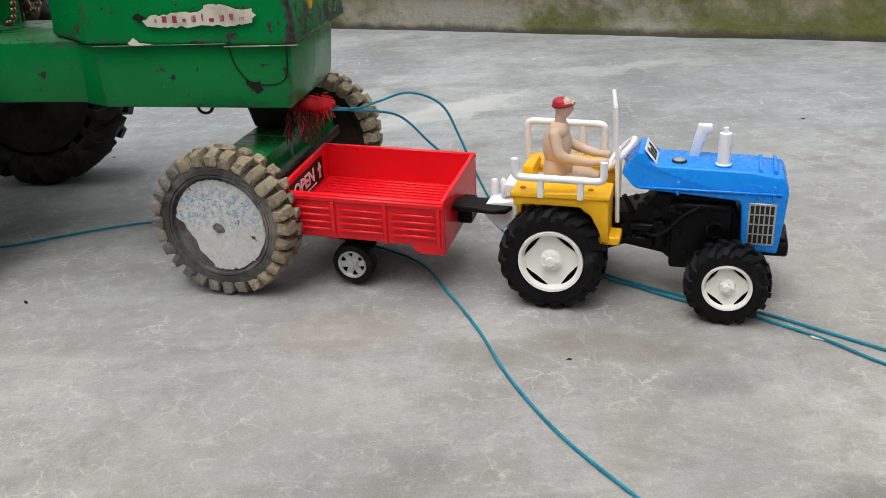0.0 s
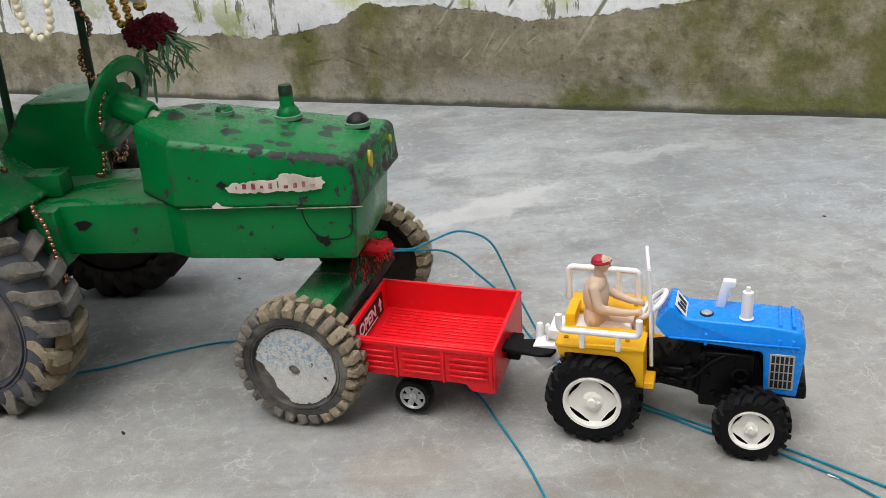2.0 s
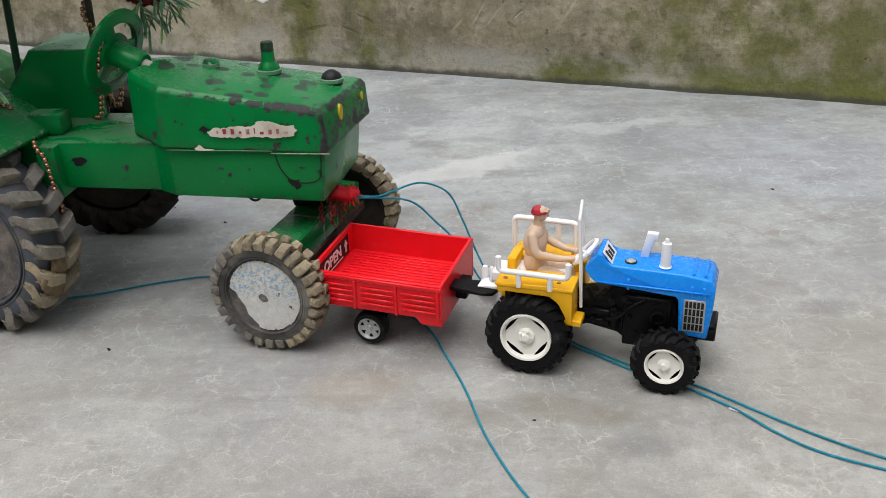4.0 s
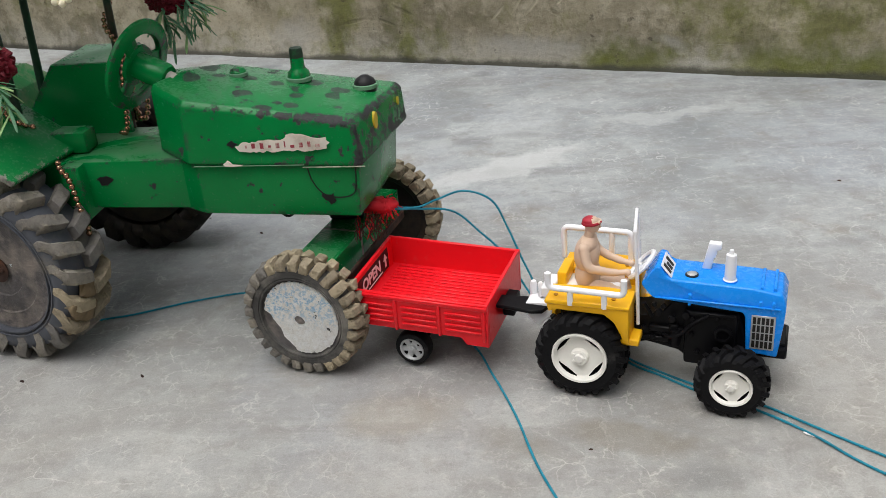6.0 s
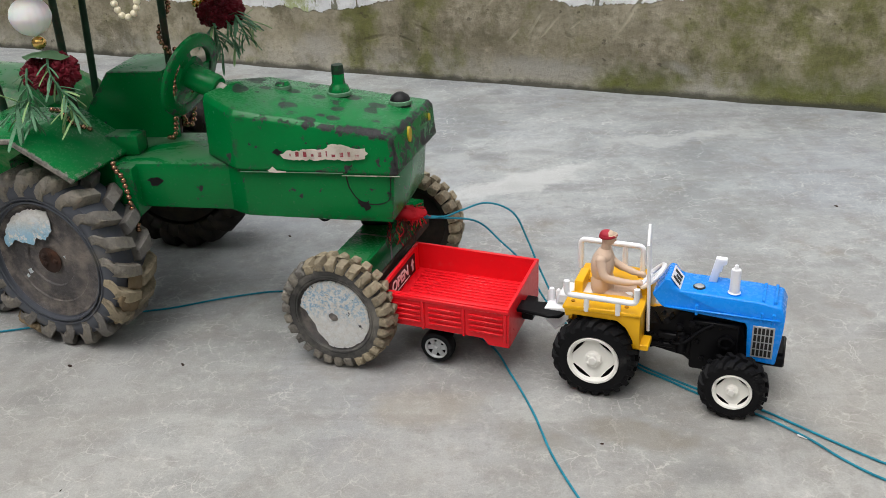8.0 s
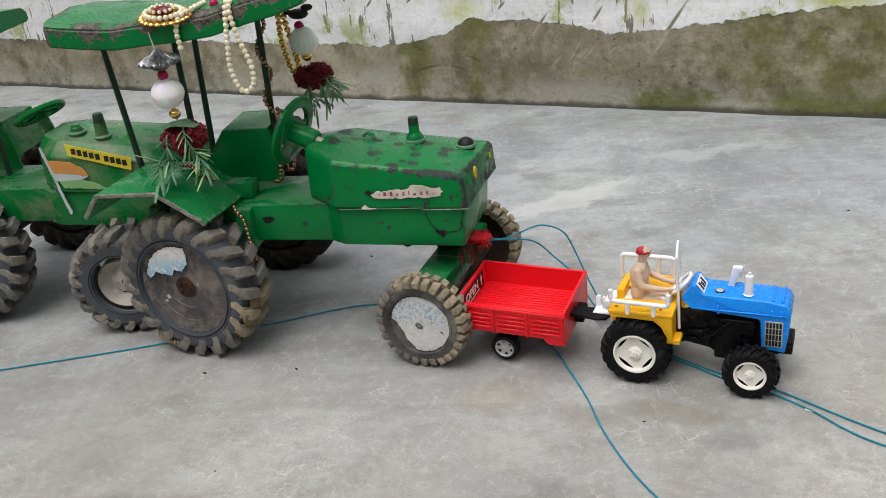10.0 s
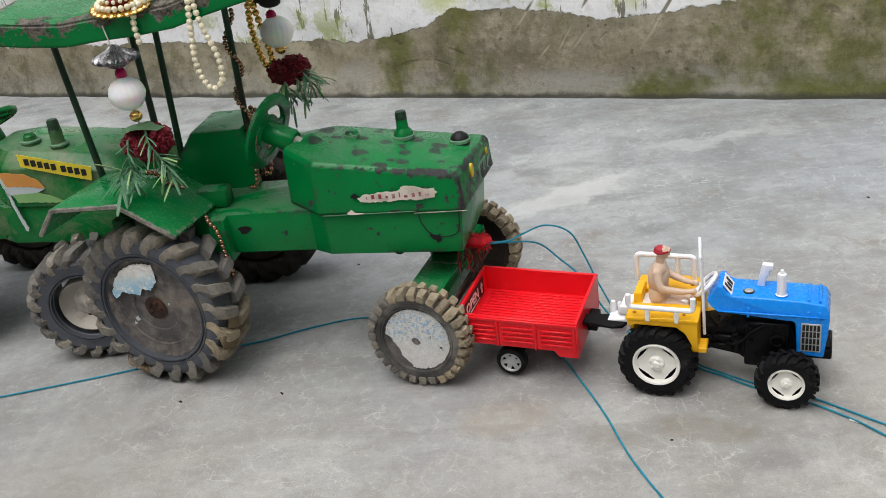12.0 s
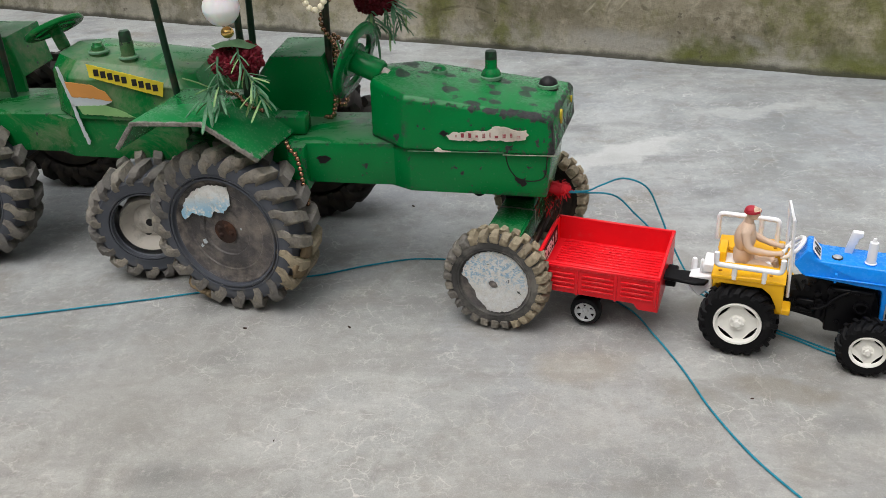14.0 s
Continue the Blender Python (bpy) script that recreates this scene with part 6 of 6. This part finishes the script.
# ---- mud on the rear wheel ----
def mud_clods():
    q = random.Random(12)
    for a0, n, r0 in ((100, 7, 0.078), (205, 5, 0.078)):
        for i in range(n):
            bm = B()
            a = radians(a0 + 4.5 * i)
            y = q.uniform(-0.018, 0.01)
            vs = ball(bm, (0, 0, 0), q.uniform(0.0055, 0.0085), 18, 14, (1.2, 1.0, 0.5))
            for v in vs:
                v.co *= 1 + 0.35 * noise.noise(v.co * 190 + Vector((i * 3.1, a0, 0))) + 0.22 * noise.noise(v.co * 620 + Vector((a0, i * 2.3, 0)))
            part("mud_clod", bm, M_mud, bpy.data.objects["rear_wheel"], m=Matrix.Rotation(a, 4, "Y") @ Matrix.Translation((0, y, r0 - 0.0035)))


mud_clods()


# ---- garlands and hanging ornaments on the roofed tractor ----
def bead_mesh(name, r, mat, seg=10, rings=7):
    bm = B()
    ball(bm, (0, 0, 0), r, seg, rings)
    return mesh_of(name, bm, mat, 80)


PEARL, GOLD, COPPER = bead_mesh("pearl", 0.0027, M_pearl), bead_mesh("gilt_bead", 0.0034, M_gold), bead_mesh("copper_bead", 0.0024, M_copper)


def bead_string(name, label, mesh, path, gap, string_mat=M_straw):
    """Beads threaded on a cord along the path, in the roofed tractor's own axes."""
    t = thing(name, label, "bead string", G)
    line = smooth_line([Vector(p) for p in path], 0.0008)
    bm = B()
    tube(bm, line[::3] + [line[-1]], 0.0004, 5)
    part("cord", bm, string_mat, t)
    run, last = gap, line[0]
    for p in line:
        run += (p - last).length
        last = p
        if run >= gap:
            run = 0
            o = new(mesh.name, mesh)
            o.parent = t
            o.matrix_basis = Matrix.Translation(p)
    return t


bead_string("pearl_necklace", "cream pearl necklace hanging in a loop from the roof", PEARL,
            [(0.083, 0.05, 0.364), (0.082, 0.03, 0.3575), (0.0805, 0.0225, 0.348), (0.0776, 0.021, 0.3206), (0.0757, 0.021, 0.2977), (0.0801, 0.021, 0.2797), (0.0866, 0.021, 0.2746), (0.0948, 0.021, 0.2815), (0.0955, 0.021, 0.2997), (0.088, 0.021, 0.3255), (0.084, 0.0222, 0.349), (0.085, 0.03, 0.358)], 0.0048)
bead_string("pearl_strand", "short cream pearl strand draped over the roof edge", PEARL,
            [(0.05, 0.05, 0.352), (0.046, 0.03, 0.351), (0.036, 0.0225, 0.346), (0.031, 0.0215, 0.334), (0.0315, 0.0215, 0.318), (0.0285, 0.0215, 0.317)], 0.0049)
bead_string("gilt_bead_string", "looped string of shiny gilt beads under the roof", GOLD,
            [(0.09, 0.137, 0.347), (0.087, 0.1395, 0.325), (0.0855, 0.14, 0.295), (0.09, 0.14, 0.265), (0.0955, 0.14, 0.26), (0.099, 0.14, 0.266), (0.0955, 0.14, 0.292), (0.0915, 0.14, 0.318), (0.091, 0.138, 0.345)], 0.0058)


def wound_beads():
    pts = []
    for i in range(61):
        u = i / 60
        a = u * 2 * math.pi * 3.2
        x = 0.0722 - 0.004 * u
        pts.append((x + 0.0055 * math.cos(a), 0.118 + 0.0055 * math.sin(a), 0.318 - 0.16 * u))
    pts += [(0.064, 0.108, 0.153), (0.068, 0.1, 0.1545), (0.074, 0.096, 0.158), (0.078, 0.094, 0.175), (0.082, 0.092, 0.2), (0.083, 0.098, 0.215), (0.077, 0.11, 0.222)]
    bead_string("copper_bead_string", "string of small copper beads wound round the roof post", COPPER, pts, 0.0044)
    bead_string("copper_bead_string", "loop of small copper beads hanging from the roof post", COPPER,
                [(0.0745, 0.1225, 0.226), (0.0735, 0.1245, 0.215), (0.0725, 0.1245, 0.195), (0.073, 0.123, 0.166), (0.077, 0.122, 0.1577), (0.0825, 0.122, 0.166), (0.0842, 0.1235, 0.19), (0.082, 0.1245, 0.215), (0.077, 0.1225, 0.226)], 0.0047)
    bead_string("copper_bead_string", "string of small copper beads hanging beside the rear wheel", COPPER,
                [(0.046, 0.032, 0.155), (0.05, 0.026, 0.152), (0.056, 0.0225, 0.148), (0.0585, 0.022, 0.138), (0.06, 0.022, 0.122), (0.0625, 0.022, 0.108), (0.062, 0.022, 0.1)], 0.0044)
    bead_string("copper_bead_string", "short string of copper beads lying on the fender", COPPER,
                [(-0.01, 0.055, 0.193), (0.0, 0.052, 0.1925), (0.008, 0.047, 0.186), (0.013, 0.049, 0.182), (0.02, 0.054, 0.177)], 0.0044)


wound_beads()


def rose_head(bm, r, seed):
    """A dark bloom: one crumpled head whose petals stand off in rounded folds."""
    vs = bmesh.ops.create_icosphere(bm, subdivisions=5, radius=1.0)["verts"]
    off = Vector((seed * 3.7, seed * 1.3, 0.0))
    for v in vs:
        d = v.co.normalized()
        near = noise.voronoi(d * 1.9 + off + 0.25 * noise.noise_vector(d * 2.5 + off))[0]
        fold = min(1.0, (near[1] - near[0]) * 2.2)
        small = noise.voronoi(d * 3.2 + off)[0]
        crease = min(1.0, (small[1] - small[0]) * 2.5)
        v.co = d * r * (0.72 + 0.26 * fold ** 0.6 + 0.1 * crease ** 0.6 + 0.12 * noise.noise(d * 7 + off))


def needle_mesh(mat, droop):
    """One narrow strap-like leaf with a keel and a blunt tip, a unit long, along +x, drooping."""
    bm = B()
    rows = []
    for u, w in ((0.0, 0.022), (0.22, 0.047), (0.48, 0.056), (0.74, 0.054), (0.93, 0.043), (1.0, 0.016)):
        z = 0.06 * u - droop * u * u
        rows.append([bm.verts.new(p) for p in ((u, w, z + 0.012), (u, 0, z - 0.024), (u, -w, z + 0.012), (u, 0, z + 0.02))])
    for a, b in zip(rows, rows[1:]):
        for i in range(4):
            bm.faces.new((a[i], b[i], b[(i + 1) % 4], a[(i + 1) % 4]))
    bm.faces.new(rows[0])
    bm.faces.new(rows[-1][::-1])
    bmesh.ops.recalc_face_normals(bm, faces=bm.faces)
    return mesh_of("needle", bm, mat, 50)


NEEDLES = [needle_mesh(M_leaf, d) for d in (0.1, 0.22, 0.34)]
NEEDLES_LIGHT = [needle_mesh(M_leaf_light, d) for d in (0.08, 0.2)]


def sprig(parent, start, end, n, length, light, seed, sag=0.005):
    """A drooping stem with needles."""
    q = random.Random(seed)
    a, b = Vector(start), Vector(end)
    line = smooth_line([a, a.lerp(b, 0.35) + Vector((q.uniform(-0.004, 0.004), q.uniform(-0.004, 0.004), sag)), a.lerp(b, 0.7) + Vector((0, 0, sag * 0.5)), b], 0.003)
    bm = B()
    tube(bm, line, [0.001 * (1 - 0.6 * i / len(line)) for i in range(len(line))], 5)
    stem = part("sprig", bm, M_leaf_light if light else M_leaf, parent, smooth=0)
    m = len(line)
    for i in range(n):
        k = int((0.08 + 0.92 * i / n) * (m - 1))
        d = (line[min(k + 1, m - 1)] - line[max(k - 1, 0)]).normalized()
        side = Vector((q.uniform(-1, 1), q.uniform(-1, 1), q.uniform(-0.5, 0.6)))
        side = (side - d * side.dot(d)).normalized()
        way = (d * 0.75 + side * 0.85).normalized()
        o = new("needle", q.choice(NEEDLES_LIGHT if light or q.random() < 0.06 + 0.22 * i / n else NEEDLES))
        o.parent = stem
        o.matrix_basis = Matrix.Translation(line[k]) @ way.to_track_quat("X", "Z").to_matrix().to_4x4() @ Matrix.Scale(length * q.uniform(0.7, 1.2), 4)


def hanging_ornament(label, top, bits, rose_at, rose_r, sprigs, seed, leaf=True):
    t = thing("hanging_ornament", label, "ornament", G, "roof ornaments")
    bm = B()
    tube(bm, [top] + [b[0] for b in bits] + [rose_at], 0.0006, 5)
    part("cord", bm, M_ink_white, t)
    for at, kind in bits:
        bm = B()
        if kind == "flower":
            lathe(bm, [(0.0, 0.0105), (0.0035, 0.0095), (0.006, 0.0065), (0.012, 0.0035), (0.0175, 0.0012), (0.0192, -0.0006), (0.0178, -0.0022), (0.012, -0.004), (0.0065, -0.0075), (0.003, -0.0095), (0.0, -0.0098)], (0, 0, 0), (0, 0, 1), 84)
            for v in bm.verts:
                r = v.co.xy.length
                a = math.atan2(v.co.y, v.co.x)
                g = 1 + 0.07 * min(1, r / 0.015) * math.sin(a * 14)
                v.co.x, v.co.y = v.co.x * g, v.co.y * g
                v.co.z += 0.0011 * math.sin(a * 28) * min(1, r / 0.01)
            part("filigree_cup", bm, M_filigree, t, "dark silver filigree flower cup", m=Matrix.Translation(at))
        elif kind == "black":
            ball(bm, at, 0.009, 12, 8, (1.2, 0.6, 0.6))
            ball(bm, (at[0] + 0.01, at[1], at[2] + 0.006), 0.005, 10, 8, (1.3, 0.6, 0.7))
            ball(bm, (at[0] - 0.009, at[1], at[2] + 0.002), 0.005, 10, 8, (1.2, 0.5, 0.5))
            part("dark_charm", bm, M_dark, t, "black charm")
        elif kind == "magenta":
            ball(bm, at, 0.005, 14, 10)
            part("magenta_bead", bm, M_magenta, t)
        elif kind == "gold":
            ball(bm, at, 0.0055, 14, 10, (1, 1, 0.9))
            part("gilt_bead", bm, M_gold, t)
        else:
            seg = 72
            prof = [(0.001, 0.0145), (0.006, 0.0138), (0.011, 0.0102), (0.0140, 0.0062), (0.0150, 0.0025), (0.0153, 0.0004), (0.0153, -0.0012), (0.0147, -0.0032), (0.0131, -0.0072), (0.0095, -0.0115), (0.005, -0.0138), (0.001, -0.0142)]
            lathe(bm, prof, at, (0, 0, 1), seg)
            for v in bm.verts:
                r = (v.co - Vector(at)).xy.length
                if r > 0.004:
                    a = math.atan2(v.co.y - at[1], v.co.x - at[0])
                    g = 1 + 0.012 * (1 if int((a + math.pi) / (2 * math.pi) * 36 + 0.25) % 2 else -1)
                    v.co.x, v.co.y = at[0] + (v.co.x - at[0]) * g, at[1] + (v.co.y - at[1]) * g
            part("ribbed_bead", bm, M_ball, t, "ribbed white plastic bead")
    for k, (dx, dy, dz, s) in enumerate(((-0.011, 0, -0.001, 0.9), (0.011, -0.002, 0.002, 1.0), (0.0, 0.008, 0.001, 0.85), (0.001, -0.008, -0.003, 0.8))):
        bm = B()
        rose_head(bm, rose_r * s, seed + k)
        part("bloom", bm, M_rose, t, "dried dark red bloom", m=Matrix.Translation((rose_at[0] + dx * rose_r / 0.016, rose_at[1] + dy, rose_at[2] + dz)) @ pose(0, 0, 0, 25 * (k - 1.5), -20 + 14 * k, 70 * k))
    if leaf:
        bm = B()
        c = Vector(rose_at) + Vector((0.002, -0.006, 0.016))
        rows = [[bm.verts.new(c + Vector((0.02 * (i / 4 - 0.5) * 2 * (1 - abs(j) * 0.3), 0.012 * j * (1 - ((i - 2) / 2.4) ** 2), 0.003 - 0.0045 * ((i - 2) / 2) ** 2 - 0.002 * j * j))) for j in (-1, 0, 1)] for i in range(5)]
        for i in range(4):
            for j in range(2):
                bm.faces.new((rows[i][j], rows[i + 1][j], rows[i + 1][j + 1], rows[i][j + 1]))
        bmesh.ops.solidify(bm, geom=list(bm.faces), thickness=0.0004)
        part("leaf", bm, M_leaf_dull, t, "dull green leaf")
    for k, (a, b, n, ln, light) in enumerate(sprigs):
        sprig(t, a, b, n, ln, light, seed * 10 + k)
    return t


near_y = 0.026
R1 = (0.0135, near_y, 0.2315)
hanging_ornament("hanging ornament of white ribbed bead, dark red blooms and needle sprigs", (0.003, 0.0225, 0.334),
                 [((0.0055, near_y, 0.307), "flower"), ((0.006, near_y, 0.293), "magenta"), ((0.0068, near_y, 0.2755), "white"), ((0.0092, near_y, 0.2555), "gold")], R1, 0.0145,
                 [((0.003, 0.012, 0.239), (0.0015, 0.004, 0.196), 24, 0.019, False), ((0.0025, 0.009, 0.216), (-0.012, 0.0, 0.194), 10, 0.024, False),
                  ((0.0205, 0.013, 0.246), (0.039, 0.004, 0.201), 24, 0.018, False), ((0.029, 0.01, 0.222), (0.031, 0.004, 0.2), 6, 0.021, True)], 3)
fy = 0.141
R2 = (0.1125, fy, 0.2535)
hanging_ornament("hanging ornament of black charm, white bead and dark red bloom", (0.1065, 0.136, 0.34),
                 [((0.107, fy, 0.318), "black"), ((0.106, fy, 0.306), "magenta"), ((0.1085, fy, 0.2905), "white"), ((0.109, fy, 0.2745), "gold")], R2, 0.013,
                 [((0.109, fy - 0.012, 0.247), (0.1155, fy - 0.014, 0.218), 20, 0.021, False), ((0.125, fy - 0.006, 0.259), (0.137, fy - 0.01, 0.23), 24, 0.02, False),
                  ((0.118, fy - 0.01, 0.25), (0.127, fy - 0.012, 0.222), 14, 0.02, False), ((0.127, fy - 0.004, 0.247), (0.147, fy, 0.236), 6, 0.017, True)], 5, False)


def brooch():
    t = thing("brooch", "gilt brooch with pearls and dark red stone on roof edge", "ornament", G @ pose(0.0195, 0.0285, 0.3465, 24, 0, 0))
    bm = B()
    for k in range(22):
        a = 2 * math.pi * k / 22
        ball(bm, (0.0235 * math.cos(a), 0.0125 * math.sin(a), 0), 0.0034, 8, 6, (1, 1, 0.5))
    lathe(bm, [(0, -0.001), (1, -0.001), (1, 0.0012), (0, 0.0012)], (0, 0, 0), (0, 0, 1), 28)
    for v in bm.verts:
        if abs(v.co.z) < 0.0013 and v.co.xy.length > 0.9:
            v.co.x, v.co.y = v.co.x * 0.0235, v.co.y * 0.0125
    part("gilt_plate", bm, M_gold, t)
    for k in range(20):
        a = 2 * math.pi * k / 20
        o = new("pearl", PEARL)
        o.parent = t
        o.matrix_basis = Matrix.Translation((0.0178 * math.cos(a), 0.0092 * math.sin(a), 0.0042)) @ Matrix.Scale(0.95, 4)
    for k in range(12):
        a = 2 * math.pi * k / 12
        o = new("pearl", PEARL)
        o.parent = t
        o.matrix_basis = Matrix.Translation((0.0112 * math.cos(a), 0.006 * math.sin(a), 0.0085)) @ Matrix.Scale(0.62, 4)
    bm = B()
    ball(bm, (0, 0, 0.0055), 0.0105, 18, 12, (1, 0.52, 0.38))
    part("stone", bm, M_stone, t, "dark red stone")


brooch()
bm = B()
ball(bm, (0.064, 0.04, 0.3525), 0.0042, 14, 10)
single("magenta_bead", bm, M_magenta, "loose shiny magenta bead on the tractor roof", "bead", G)


# ---- red thread tuft and the teal twine ----
def tuft():
    t = thing("thread_tuft", "red thread tuft tied under the green tractor's nose", "thread tuft", G @ pose(0.2855, 0.066, 0.099))
    q = random.Random(8)
    bm = B()
    vs = ball(bm, (-0.006, 0, 0.001), 0.0066, 18, 12, (2.3, 1.3, 0.85))
    for v in vs:
        v.co *= 1 + 0.35 * noise.noise(v.co * 260)
    part("knot", bm, M_tassel, t)
    for k in range(80):
        bm = B()
        d = Vector((q.uniform(-0.4, 1), q.uniform(-1, 1), q.uniform(-1, 0.8))).normalized()
        e = d * q.uniform(0.007, 0.0115)
        tube(bm, smooth_line([d * 0.005, e * 0.6 + Vector((0, 0, 0.002)), e + Vector((q.uniform(-0.002, 0.002), q.uniform(-0.002, 0.002), -0.002))], 0.003), 0.00035, 4)
        part("thread", bm, M_tassel, t, smooth=0)
    for k in range(84):
        bm = B()
        x, y = q.uniform(-0.02, 0.002), q.uniform(-0.03, 0.024)
        bend = q.uniform(-0.003, 0.003)
        tube(bm, smooth_line([(x, y, 0.0), (x + bend, y + 0.001, -0.005), (x - bend, y, -0.01), (x + bend * 0.6, y - 0.001, -0.017)], 0.0025), 0.00035, 5)
        part("fibre", bm, M_tassel if k % 5 == 0 else M_rust, t)


tuft()


def twine(label, points, r=0.00072):
    """A laid rope of three strands."""
    line = smooth_line([Vector(p) for p in points], 0.0012)
    bm = B()
    for s in range(3):
        pts, run = [], 0.0
        for i, p in enumerate(line):
            d = (line[min(i + 1, len(line) - 1)] - line[max(i - 1, 0)]).normalized()
            run += (line[i] - line[max(i - 1, 0)]).length
            side = d.cross(Vector((0, 0, 1)))
            side = side.normalized() if side.length > 1e-3 else Vector((1, 0, 0))
            up = side.cross(d)
            a = run / 0.0075 * 2 * math.pi + s * 2 * math.pi / 3
            pts.append(p + (side * math.cos(a) + up * math.sin(a)) * r * 0.62)
        tube(bm, pts, r * 0.72, 5)
    return single("twine", bm, M_rope, label, "twine", group="teal twine")


z = 0.0013
twine("teal twine lying across the floor under the red trailer",
      [(-0.62, 0.69, z), (-0.45, 0.725, z), (-0.333, 0.755, z), (-0.295, 0.764, z), (-0.252, 0.78, z), (-0.2, 0.79, z), (-0.13, 0.775, z), (-0.06, 0.735, z), (-0.012, 0.69, z), (0.006, 0.641, z), (0.02, 0.59, z), (0.03, 0.54, z), (0.043, 0.497, z), (0.055, 0.468, z), (0.075, 0.43, z), (0.12, 0.35, z), (0.2, 0.26, z), (0.33, 0.16, z)])
twine("teal twine looping from the red tuft down behind the trailer",
      [(-0.064, 0.738, 0.097), (-0.045, 0.742, 0.094), (-0.03, 0.75, 0.096), (-0.009, 0.757, 0.099), (0.013, 0.758, 0.089), (0.025, 0.752, 0.066), (0.038, 0.742, 0.035), (0.055, 0.72, 0.008), (0.08, 0.69, z), (0.107, 0.652, z), (0.126, 0.633, z), (0.145, 0.616, z), (0.165, 0.6, z), (0.187, 0.586, z), (0.212, 0.561, z), (0.243, 0.53, z), (0.277, 0.502, z), (0.33, 0.47, z), (0.42, 0.44, z)])
twine("teal twine looping low from the red tuft behind the trailer",
      [(-0.064, 0.736, 0.096), (-0.045, 0.742, 0.0925), (-0.018, 0.748, 0.086), (0.002, 0.75, 0.066), (0.022, 0.745, 0.045), (0.04, 0.732, 0.016), (0.06, 0.71, z), (0.085, 0.682, z), (0.106, 0.647, z), (0.124, 0.63, z), (0.143, 0.611, z), (0.162, 0.596, z), (0.183, 0.58, z), (0.207, 0.554, z), (0.224, 0.529, z), (0.243, 0.508, z), (0.273, 0.489, z), (0.33, 0.462, z), (0.42, 0.43, z)])


# ---- bits lying on the floor ----
def litter():
    q = random.Random(20)
    for k in range(9):
        bm = B()
        x, y = q.uniform(-0.45, 0.45), q.uniform(0.42, 1.2)
        L = q.uniform(0.0012, 0.0026)
        vs = ball(bm, (0, 0, 0), L, 7, 5, (1.0, 0.45, 0.3))
        for v in vs:
            v.co *= 1 + 0.4 * noise.noise(v.co * 500 + Vector((k, 0, 0)))
        single("grit", bm, M_rust, "small dark crumb of dirt on the concrete", "crumb", pose(x, y, L * 0.25, 0, 0, q.uniform(0, 360)), "floor crumbs")
    bm = B()
    ragged_patch(bm, [(-0.004, -0.001), (0.0035, -0.0016), (0.004, 0.0008), (-0.003, 0.0014)], 0.0, 0.0004, 2, 0.0006)
    single("paper_scrap", bm, M_ink_white, "small white paper scrap on the concrete", "paper scrap", pose(0.205, 0.556, 0.0006, -90, 0, -35))


litter()
